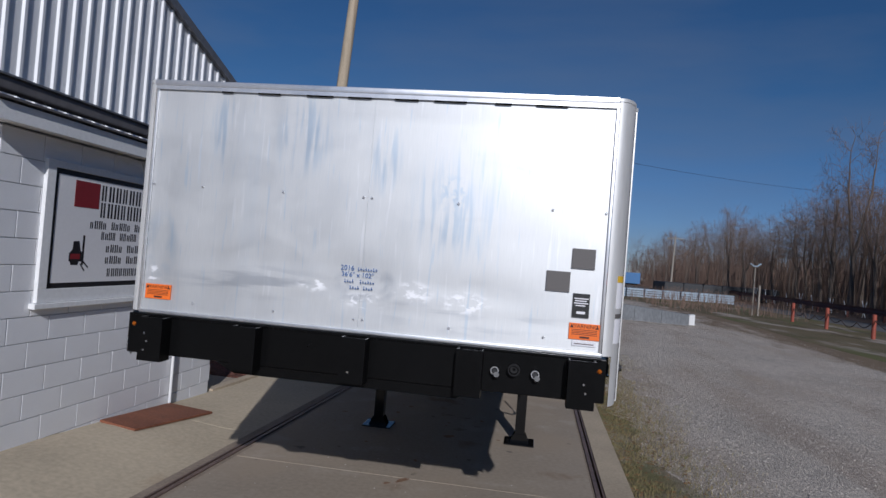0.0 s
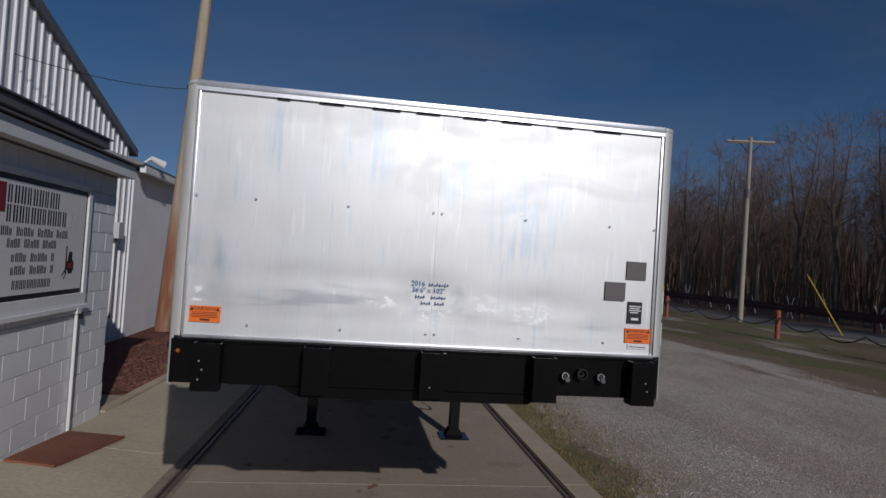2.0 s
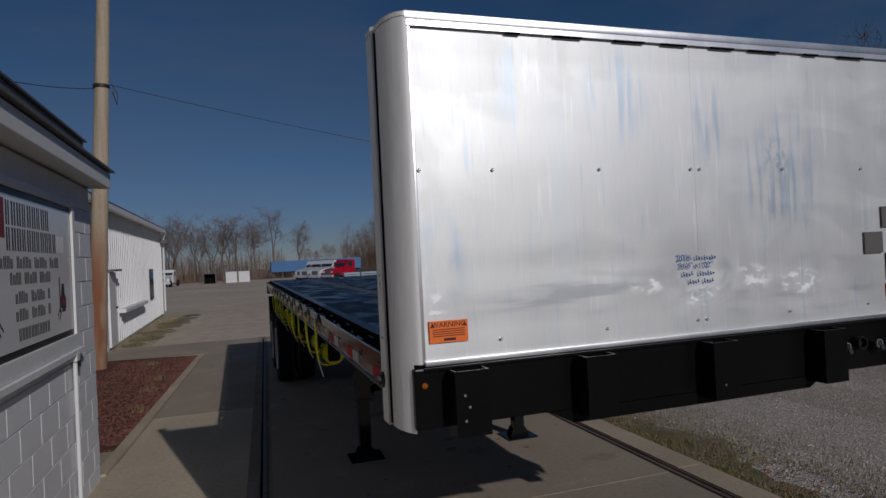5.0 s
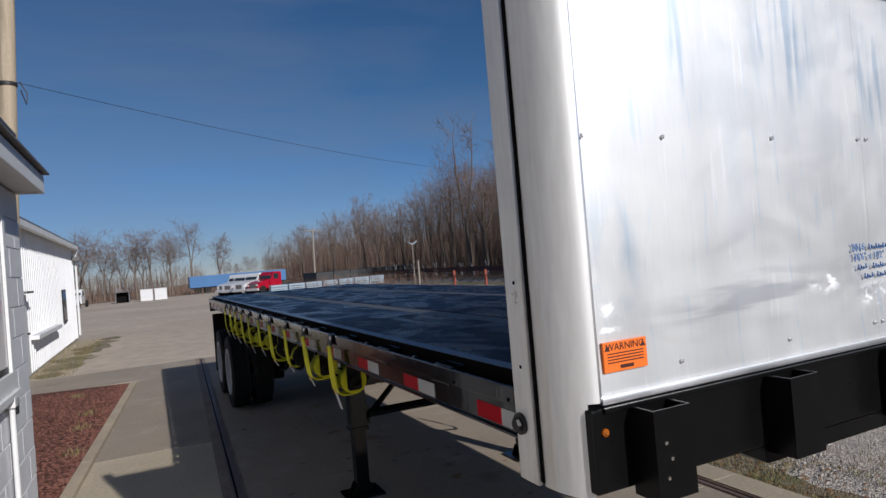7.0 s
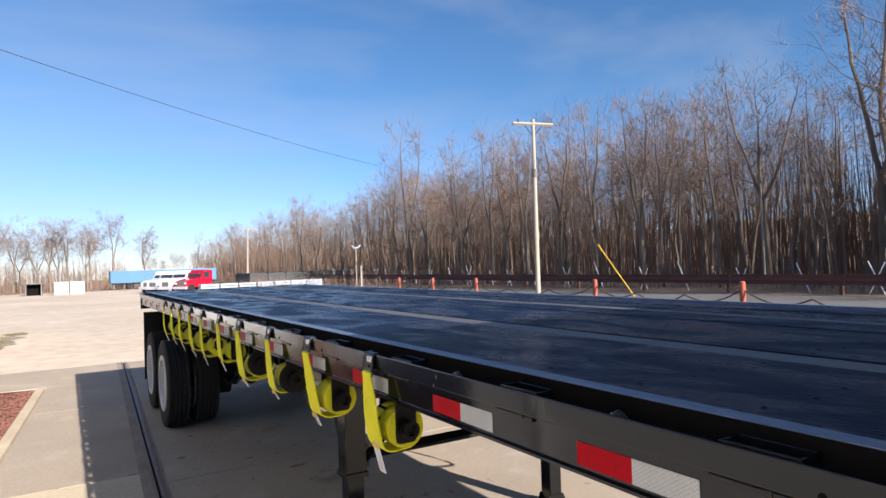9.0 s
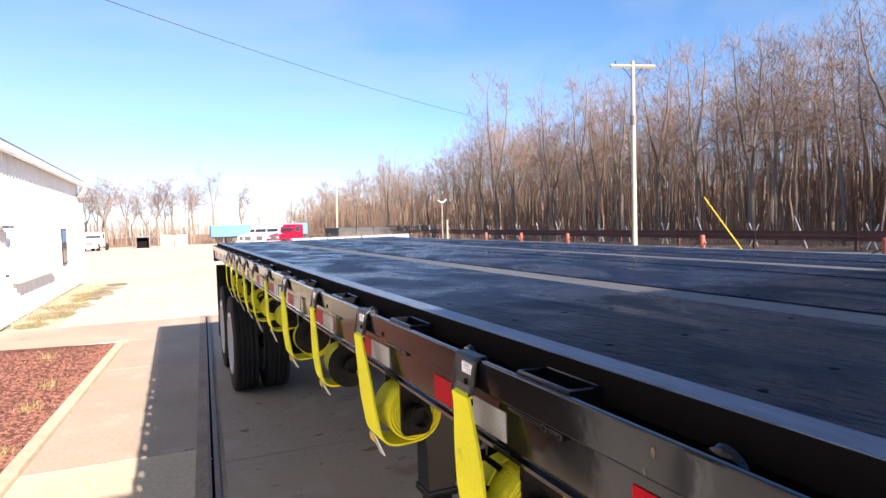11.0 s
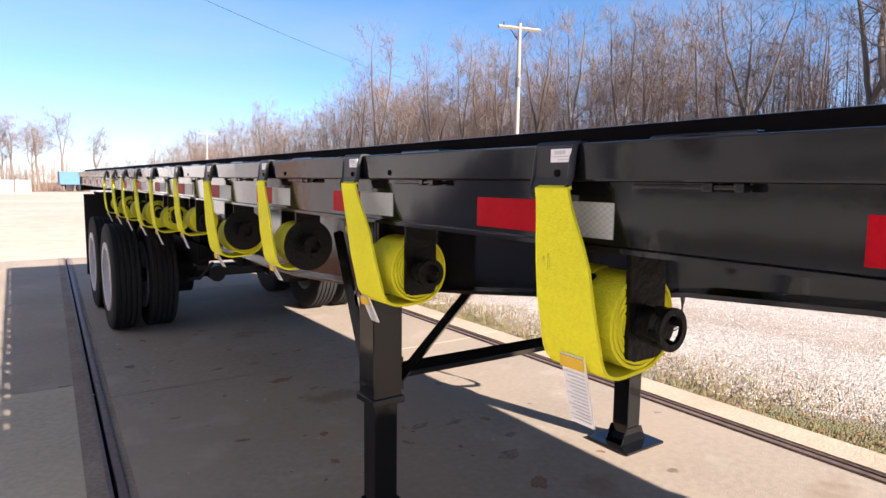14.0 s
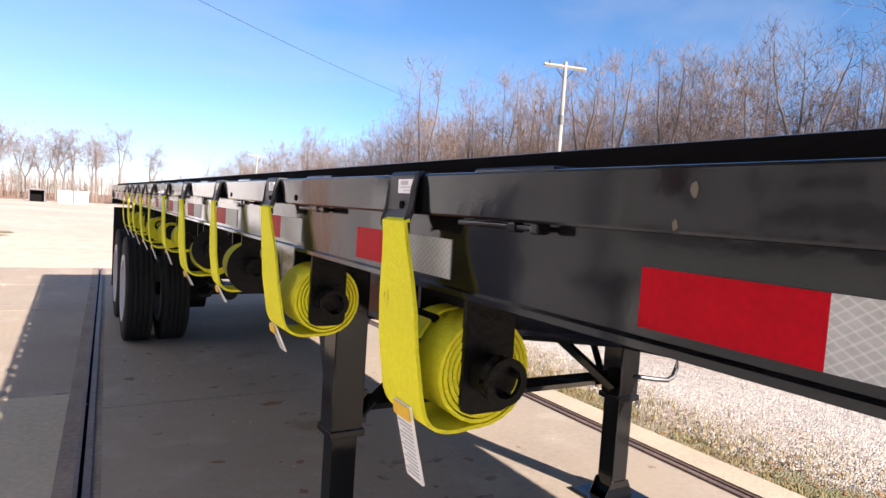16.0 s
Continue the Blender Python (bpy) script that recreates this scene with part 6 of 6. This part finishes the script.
def box_trailer(label, loc, rz, length, z0, z1, paint):
    ob = thing("box_trailer", label, "trailer", loc, rz)
    body = part("body", box(bmesh.new(), 0, length, -1.25, 1.25, z0, z1, 0.03), paint, ob, smooth=False)
    ribs = bmesh.new()
    for k in range(int(length / 0.6)):
        box(ribs, 0.3 + 0.6 * k, 0.34 + 0.6 * k, -1.27, -1.25, z0 + 0.1, z1 - 0.1)
    part("ribs", ribs, paint, body, smooth=False)
    part("undercarriage", box(bmesh.new(), 0.2, length - 0.2, -0.5, 0.5, z0 - 0.18, z0 - 0.002), FRAMEB, ob, smooth=False)
    for u in (1.2, 2.5, length - 3.0):
        for s in (-1, 1):
            part("wheel", cyl(bmesh.new(), (u, s * 0.8, 0.5), (u, s * 1.2, 0.5), 0.5, 0.5, 18), RUBBER, ob)
    return ob


box_trailer("long blue box trailer across the yard", (3.2, 100, fall(100) - 0.03), radians(1), 14.3, 0.95, 2.68, BLUEP)
for x in (-3.3, -1.68):
    bx = thing("crate", "white boxy crate at the field edge", "crate", (x, 85, fall(85) - 0.03))
    part("body", box(bmesh.new(), 0, 1.42, 0, 1.2, 0, 1.4, 0.02), WHITEP, bx, smooth=False)
    part("rim", box(bmesh.new(), -0.03, 1.45, -0.03, 1.23, 1.402, 1.46, 0.01), SIGNG, bx, smooth=False)
cont = thing("open_container", "dark open steel container at the field edge", "container", (-6.1, 85, fall(85) - 0.03))
bm = box(bmesh.new(), 0, 0.1, 0, 2, 0, 1.4)
box(bm, 1.5, 1.6, 0, 2, 0, 1.4), box(bm, 0.1, 1.5, 0, 2, 1.3, 1.4), box(bm, 0.1, 1.5, 1.9, 2, 0, 1.3)
part("shell", bm, GUTTER, cont, smooth=False)
part("inside", box(bmesh.new(), 0.1, 1.5, 1.0, 1.88, 0.0, 1.29), DARKGAP, cont, smooth=False)
for k in range(7):
    st = thing("panel_stack", "stack of pale blue-grey steel frames on the ground", "steel stack", (8.0 + 1.75 * k, 58 + 0.4 * k, fall(58.0) - 0.03), rng.uniform(-0.1, 0.1), "steel stacks beyond the gravel")
    for j in range(4):
        part("frame_layer", box(bmesh.new(), 0, 1.55, 0, 1.2, 0.04 + 0.215 * j, 0.22 + 0.215 * j - rng.uniform(0, 0.03), 0.01), GALV, st, smooth=False)
for k in range(6):
    ob = thing("dark_container", "row of dark steel containers beyond the stacks", "container", (16.5 + 2.35 * k, 75 + 0.5 * k, fall(75.0) - 0.03), 0.05, "dark containers at the wood's edge")
    part("body", box(bmesh.new(), 0, 2.2, 0, 6, 0.25, 1.60, 0.04), DARKSTEEL, ob, smooth=False)
    part("lid", box(bmesh.new(), 0.1, 2.1, 0.1, 5.9, 1.602, 1.68, 0.02), DARKSTEEL, ob, smooth=False)
    part("skid", box(bmesh.new(), 0.2, 2.0, 0.2, 5.8, 0.0, 0.249), FRAMEB, ob, smooth=False)


# ---- bare woods ----
def grow(seed, height, r0, low, spread, forks=1, thick=1.0):
    """Trunk and branches of a bare deciduous tree: two bmeshes."""
    rg = random.Random(seed)
    trunk, crown = bmesh.new(), bmesh.new()

    def bend(d, amount, lift):
        return (d + Vector((rg.uniform(-amount, amount), rg.uniform(-amount, amount), rg.uniform(-amount, amount) * 0.6 + lift))).normalized()

    def twig(p, d, length, r):
        """A thin bent twig that runs out to a point."""
        a = rg.uniform(0, 3.14)
        u = Vector((math.cos(a), math.sin(a), rg.uniform(-0.5, 0.5))) * r
        q = p + d * length * 0.5
        e = q + bend(d, 0.5, 0.05) * length * 0.5
        v = [crown.verts.new(c) for c in (p - u, p + u, q + u * 0.7, q - u * 0.7, e)]
        crown.faces.new(v[:4])
        crown.faces.new((v[3], v[2], v[4]))

    def branch(p, d, length, r, level):
        segs = (5, 3)[level]
        path, rad, dd = [p.copy()], [r], d.copy()
        for k in range(segs):
            dd = bend(dd, (0.34, 0.42)[level], (0.10, 0.03)[level])
            path.append(path[-1] + dd * length / segs)
            rad.append(r * (1 - 0.85 * (k + 1) / segs))
        tube(crown, path, rad, (4, 3)[level])
        for _ in range((8, 8)[level]):
            f = rg.uniform(0.15, 1.0) * segs
            i = min(segs - 1, int(f))
            q = path[i].lerp(path[i + 1], f - i)
            ahead = (path[i + 1] - path[i]).normalized()
            side = ahead.cross(Vector((rg.uniform(-1, 1), rg.uniform(-1, 1), rg.uniform(-1, 1)))).normalized()
            way = (ahead * 0.7 + side * rg.uniform(0.5, 1.1) + Vector((0, 0, 0.08))).normalized()
            if level == 0:
                branch(q, way, length * rg.uniform(0.35, 0.6), max(0.012 * thick, rad[i] * 0.5), 1)
            else:
                twig(q, way, length * rg.uniform(0.45, 0.95), 0.0085 * thick)
        twig(path[-1], dd, length * 0.35, 0.009 * thick)

    def bole(p, d, length, r, low_at, count):
        """A stem with limbs on its upper part."""
        n = 9
        pts, radii, dd = [p.copy()], [r], d.copy()
        for k in range(n):
            dd = (bend(dd, 0.17, 0.0) * 0.86 + Vector((0, 0, 0.14))).normalized()
            pts.append(pts[-1] + dd * length / n)
            radii.append(r * (1 - 0.86 * ((k + 1) / n) ** 1.2))
        tube(trunk, pts, radii, 7)
        for k in range(count):
            f = (low_at + (0.98 - low_at) * (k + rg.random()) / count) * n
            i = min(n - 1, int(f))
            q, rr = pts[i].lerp(pts[i + 1], f - i), radii[i]
            a, up = rg.uniform(0, 6.283), rg.uniform(0.25, 1.0)
            reach = spread * (1.0 - 0.45 * f / n) * rg.uniform(0.65, 1.2)
            branch(q, Vector((math.cos(a), math.sin(a), up)).normalized(), reach, max(0.02 * thick, rr * 0.40), 0)
        branch(pts[-1], dd, length * 0.14, radii[-1] * 0.9, 1)

    lean = Vector((rg.uniform(-0.07, 0.07), rg.uniform(-0.07, 0.07), 1)).normalized()
    if forks == 1:
        bole(Vector((0, 0, -0.1)), lean, height * 0.93, r0, low, 11)
    else:
        stem_h = height * rg.uniform(0.30, 0.42)
        pts = [Vector((0, 0, -0.1)), lean * stem_h * 0.5, lean * stem_h]
        tube(trunk, pts, [r0 * 1.25, r0, r0 * 0.92], 8)
        for k in range(forks):
            a = 6.283 * k / forks + rg.uniform(-0.5, 0.5)
            u = rg.uniform(0.25, 0.5)
            bole(pts[-1] - lean * 0.1, Vector((math.cos(a) * u, math.sin(a) * u, 1)).normalized(), (height - stem_h) * rg.uniform(0.82, 0.98), r0 * 0.62, 0.12, 7 if forks == 2 else 6)
    return trunk, crown


# height, trunk radius, share of bare trunk, reach of the limbs, stems
SHAPES = ((14.6, 0.14, 0.28, 3.5, 1), (13.4, 0.11, 0.32, 3.0, 1), (14.0, 0.12, 0.36, 3.1, 1), (12.2, 0.09, 0.28, 2.7, 1), (12.9, 0.10, 0.36, 2.8, 1), (10.8, 0.075, 0.26, 2.5, 1),
          (15.0, 0.21, 0.3, 4.0, 2), (14.2, 0.19, 0.3, 3.7, 3), (12.8, 0.18, 0.3, 3.8, 2))
SPECIES = []
for i, shape in enumerate(SHAPES):
    tb, cb = grow(300 + i, *shape, 1.0 if i < 6 else 1.15)
    SPECIES.append((mesh_of("trunk", tb, BARK, True), mesh_of("crown", cb, TWIG)))
# the same crowns with stouter twigs, for the old trees behind the field
for i in (6, 7, 8):
    tb, cb = grow(320 + i, *SHAPES[i], 1.9)
    SPECIES.append((mesh_of("trunk", tb, BARK, True), mesh_of("crown", cb, TWIG)))
SHAPES += SHAPES[6:9]
crowns = []


def tree(kind, x, y, scale, rz, group):
    ob = thing("bare_tree", "leafless grey-brown deciduous tree in the winter woods", "tree", (x, y, fall(y) - 0.03), rz, group)
    ob.scale = (scale, scale, scale * rg2.uniform(0.94, 1.06))
    shared("trunk", SPECIES[kind][0], ob)
    shared("crown", SPECIES[kind][1], ob)
    crowns.append((x, y, SHAPES[kind][0] * scale, SHAPES[kind][3] * scale))


def dome(y):
    """The wood's height rises and falls along the road."""
    return 0.92 + 0.16 * noise.noise((y * 0.055, 4.0, 0.0)) + 0.07 * noise.noise((y * 0.19, 9.0, 0.0))


rg2 = random.Random(21)
for k in range(150):
    row = k % 5
    y = -16 + 200 * (((k // 5) + rg2.random()) / 30) ** 1.35
    x = 29.5 + row * 3.2 + rg2.uniform(-1.5, 1.5)
    tree(rg2.choice((0, 1, 2, 3, 4, 6, 1, 2, 5, 7)), x, y, dome(y) * rg2.uniform(0.84, 1.06), rg2.uniform(0, 6.28), "trees of the roadside wood")
for k in range(150):
    y = -12 + 92 * rg2.random()
    tree(rg2.choice((0, 1, 2, 3, 4, 7)), 32 + 26 * rg2.random(), y, dome(y) * rg2.uniform(0.88, 1.1), rg2.uniform(0, 6.28), "trees of the roadside wood")
for k in range(17):
    y = 1 + 6.2 * k + rg2.uniform(-2.4, 2.4)
    tree(rg2.choice((6, 7, 8)), 28.6 + 4 * rg2.random(), y, dome(y) * rg2.uniform(0.86, 1.06), rg2.uniform(0, 6.28), "trees of the roadside wood")
for x, y, size in ((31.0, 13.5, 1.16), (33.0, 15.2, 1.10), (30.2, 60.0, 1.12)):
    tree(6, x, y, size, x, "trees of the roadside wood")
roadside = len(crowns)
for k in range(26):
    x = -36 + 39 * k / 26 + rg2.uniform(-1.2, 1.2)
    y = 108 + rg2.uniform(-5, 12)
    tree(rg2.choice((9, 10, 11)), x, y, rg2.choice((0.6, 0.68, 0.74, 0.8)) * rg2.uniform(0.92, 1.06), rg2.uniform(0, 6.28), "trees behind the field")
tree(9, 4.3, 110, 0.80, 1.0, "trees behind the field")
tree(10, 9.0, 111, 0.66, 2.0, "trees behind the field")
for k in range(10):
    tree(rg2.choice((3, 5)), 16 + 2.6 * k, 185 + rg2.uniform(-8, 8), rg2.uniform(0.5, 0.8), rg2.uniform(0, 6.28), "trees far down the road")

# fine outer twigs of the crowns
verts, faces = [], []
for j, (x, y, hh, reach) in enumerate(crowns):
    for _ in range(540 if j < roadside else 700):
        a, e, q = rg2.uniform(0, 6.28), rg2.uniform(-0.75, 1.35), rg2.random() ** 0.5
        d = Vector((math.cos(a) * math.cos(e), math.sin(a) * math.cos(e), math.sin(e)))
        wide = reach * (0.86 + 0.25 * noise.noise((d.x * 2.2 + j, d.y * 2.2, d.z * 2.2)))
        c = Vector((x + d.x * wide * q, y + d.y * wide * q, hh * 0.66 + d.z * hh * 0.32 * q + fall(y)))
        w = (d * 0.8 + Vector((rg2.gauss(0, 0.6), rg2.gauss(0, 0.6), rg2.gauss(0.35, 0.5)))).normalized() * rg2.uniform(0.35, 1.0)
        side = w.cross(Vector((rg2.gauss(0, 1), rg2.gauss(0, 1), rg2.gauss(0, 1)))).normalized() * (0.009 if j < roadside else 0.014)
        b = len(verts)
        verts.extend((tuple(c - side), tuple(c + side), tuple(c + w)))
        faces.append((b, b + 1, b + 2))
raw("outer_twigs", verts, faces, TWIG, "fine bare twigs of the winter tree crowns", "twigs")

# added backdrop rise that blocks the low sky between the trunks
rise = bmesh.new()
rv = [[rise.verts.new((x, y, z + (0.8 * noise.noise((y * 0.03, x * 0.05, 1.0)) if z > 0 else 0))) for y in range(-200, 401, 20)] for x, z in ((60, -0.02), (75, 3.2), (95, 7.0), (120, 8.0))]
for p, q in zip(rv, rv[1:]):
    for k in range(len(p) - 1):
        rise.faces.new((p[k], p[k + 1], q[k + 1], q[k]))
piece("backdrop_rise", rise, LITTER, "brown leaf-covered rise added to hide sky behind the woods", "ground")

# thin stems and saplings that fill the depth of the wood
verts, faces = [], []


def stem(x, y, z, hx, hy, hz, r, top=0.3):
    b = len(verts)
    for k in range(3):
        a = 2.094 * k
        verts.append((x + r * math.cos(a), y + r * math.sin(a), z))
    for k in range(3):
        a = 2.094 * k
        verts.append((x + hx + r * top * math.cos(a), y + hy + r * top * math.sin(a), z + hz))
    for k in range(3):
        faces.append((b + k, b + (k + 1) % 3, b + 3 + (k + 1) % 3, b + 3 + k))


# young trunks, upright and in two lengths, with short side twigs
for k in range(4600):
    y = -25 + 240 * rg2.random() ** 1.15
    x = 30 + 32 * rg2.random() ** 0.85
    hh, r = rg2.uniform(4.0, 10.5), rg2.uniform(0.025, 0.085)
    lx, ly = rg2.gauss(0, 0.07) * hh, rg2.gauss(0, 0.07) * hh
    m = rg2.uniform(0.45, 0.6)
    kx, ky = rg2.gauss(0, 0.2), rg2.gauss(0, 0.2)
    stem(x, y, -0.1 + fall(y), lx * m + kx, ly * m + ky, hh * m, r, 0.72)
    stem(x + lx * m + kx, y + ly * m + ky, hh * m - 0.1 + fall(y), lx * (1 - m), ly * (1 - m), hh * (1 - m), r * 0.72, 0.2)
    for _ in range(7):
        f = rg2.uniform(0.25, 0.97)
        stem(x + lx * f + kx * min(1, f / m), y + ly * f + ky * min(1, f / m), hh * f - 0.1 + fall(y), rg2.uniform(-1.3, 1.3), rg2.uniform(-1.3, 1.3), rg2.uniform(0.2, 1.5), 0.013)
for k in range(6000):
    y, x = -40 + 300 * rg2.random() ** 1.2, 44 + 34 * rg2.random()
    hh = rg2.uniform(4.0, 11.0)
    stem(x, y, -0.1 + fall(y), rg2.gauss(0, 0.05) * hh, rg2.gauss(0, 0.05) * hh, hh, rg2.uniform(0.04, 0.11))
    for _ in range(4):
        stem(x, y, hh * rg2.uniform(0.35, 0.95) + fall(y), rg2.uniform(-1.3, 1.3), rg2.uniform(-1.3, 1.3), rg2.uniform(0.4, 1.7), 0.02)
raw("wood_undergrowth", verts, faces, BRUSH, "thin grey-brown young trunks filling the wood", "undergrowth")
verts, faces = [], []
for k in range(5500):
    y = -25 + 215 * rg2.random()
    x = 26.6 + 10.0 * rg2.random() ** 1.4
    stem(x, y, -0.05 + fall(y), rg2.uniform(-0.5, 0.5), rg2.uniform(-0.5, 0.5), rg2.uniform(0.4, 2.2), 0.011)
for k in range(1300):
    x, y = rg2.choice(((rg2.uniform(9, 18.5), rg2.uniform(38, 56)), (rg2.uniform(-30, 6), rg2.uniform(92, 106)), (rg2.uniform(14, 23), rg2.uniform(62, 74))))
    stem(x, y, -0.05 + fall(y), rg2.uniform(-0.3, 0.3), rg2.uniform(-0.3, 0.3), rg2.uniform(0.5, 1.4), 0.018)
raw("dry_brush", verts, faces, BRUSH, "dry brown weeds along the wood's edge", "brush")
verts, faces = [], []
for k in range(1100):
    x, y = -40 + 47 * rg2.random(), 112 + 25 * rg2.random()
    hh = rg2.uniform(1.5, 5.5)
    stem(x, y, -0.1 + fall(y), rg2.uniform(-0.4, 0.4), rg2.uniform(-0.4, 0.4), hh, rg2.uniform(0.02, 0.06))
    for _ in range(4):
        stem(x, y, hh * rg2.uniform(0.4, 0.9) + fall(y), rg2.uniform(-1.0, 1.0), rg2.uniform(-1.0, 1.0), rg2.uniform(0.5, 1.6), 0.016)
raw("field_wood", verts, faces, BRUSH, "thin stems of the far wood behind the field", "undergrowth")


# ---- loose small stuff on the ground ----
def scatter(name, count, place, size, material, label, category, flat=0.6):
    verts, faces = [], []
    for _ in range(count):
        x, y, z = place()
        s = size * rg2.uniform(0.5, 1.4)
        a = rg2.uniform(0, 6.28)
        b = len(verts)
        for k in range(4):
            t = a + math.pi / 2 * k
            rr = s * rg2.uniform(0.7, 1.2)
            verts.append((x + rr * math.cos(t), y + rr * math.sin(t), z + s * rg2.uniform(-0.1, 0.2)))
        verts.append((x, y, z + s * flat * rg2.uniform(0.7, 1.3)))
        faces.extend((b + k, b + (k + 1) % 4, b + 4) for k in range(4))
    return raw(name, verts, faces, material, label, category)


def on_gravel():
    y = -2.5 + 30 * rg2.random() ** 2.1
    x = right_edge(y) + 0.50 + 8.0 * rg2.random() ** 1.5
    return x, y, -0.028


scatter("gravel_stones", 32000, on_gravel, 0.0105, PEBBLE, "loose pale grey stones on the gravel yard", "gravel")


def on_bed():
    y = 5.3 + 6.5 * rg2.random()
    return curb_x(y) - 0.14 - rg2.random() ** 1.3 * 1.4, y, 0.012


scatter("mulch_chips", 5000, on_bed, 0.022, CHIP, "loose red-brown bark chips", "mulch", 0.35)
scatter("stray_gravel", 300, lambda: (rg2.uniform(-3.0, 1.6), rg2.uniform(-2, 13), 0.0 + left_lift(-2.0, 3)), 0.006, PEBBLE, "small stray stones on the concrete", "gravel")
LEAF = mat("dead_leaf", (0.27, 0.155, 0.075), 0.9, dark=(0.12, 0.07, 0.04), per_island=0.9, spec=0.15)


def on_strip():
    y = -3 + 15 * rg2.random()
    return right_edge(y) + 0.30 + abs(rg2.gauss(0, 0.32)), y, -0.017


scatter("fallen_leaves", 1500, on_strip, 0.019, LEAF, "dry brown leaves in the grass by the kerb", "leaves", 0.25)
verts, faces = [], []


def blade(x, y, z, h):
    b = len(verts)
    a = rg2.uniform(0, 6.28)
    w = 0.004
    dx, dy = rg2.uniform(-0.6, 0.6) * h, rg2.uniform(-0.6, 0.6) * h
    verts.extend(((x - w * math.cos(a), y - w * math.sin(a), z), (x + w * math.cos(a), y + w * math.sin(a), z), (x + dx, y + dy, z + h)))
    faces.append((b, b + 1, b + 2))


for _ in range(26000):
    y = -3 + 15 * rg2.random()
    x = right_edge(y) + 0.28 + abs(rg2.gauss(0, 0.5))
    if noise.noise((x * 1.6, y * 0.9, 3.0)) > -0.25:
        blade(x, y, -0.025, rg2.uniform(0.015, 0.05))
for _ in range(3000):
    blade(rg2.uniform(-4.8, -3.8), rg2.uniform(14.5, 24), -0.02, rg2.uniform(0.03, 0.1))
for _ in range(4):
    cy = rg2.uniform(5.6, 11.2)
    cx = curb_x(cy) - rg2.uniform(0.2, 0.9)
    for _ in range(60):
        blade(cx + rg2.gauss(0, 0.06), cy + rg2.gauss(0, 0.06), 0.012, rg2.uniform(0.03, 0.1))
raw("grass_blades", verts, faces, BLADE, "short dry winter grass blades", "grass")

# ---- blocks of the office wall ----
def block_mesh(length):
    bm = bmesh.new()
    box(bm, -0.02, 0.0, 0.004, length - 0.004, 0.004, COURSE - 0.004, 0.003)
    return mesh_of("concrete_block", bm, BLOCK)


full, cut = block_mesh(BL), {}
for row in range(13):
    z = row * COURSE - 0.05
    if z + COURSE > WTOP + 0.02:
        continue
    y = WY0 - (BL / 2 if row % 2 else 0)
    while y < WY1 - 0.02:
        a, b = max(y, WY0), min(y + BL, WY1)
        y += BL
        if a > SIGN[0] + 0.02 and b < SIGN[1] - 0.02 and z > SIGN[2] and z + COURSE < SIGN[3]:
            continue
        ln = round(b - a, 3)
        if ln < 0.05:
            continue
        me = full if abs(ln - BL) < 0.002 else cut.setdefault(ln, None) or cut.update({ln: block_mesh(ln)}) or cut[ln]
        shared("concrete_block", me, office, (WX0, a, z))
endm = {}
for row in range(13):
    z = row * COURSE - 0.05
    if z + COURSE > WTOP + 0.02:
        continue
    x = WX0 - (BL / 2 if row % 2 else 0)
    while x > -5.6:
        shared("concrete_block", full, office, (x - BL, WY0, z), radians(-90))
        x -= BL
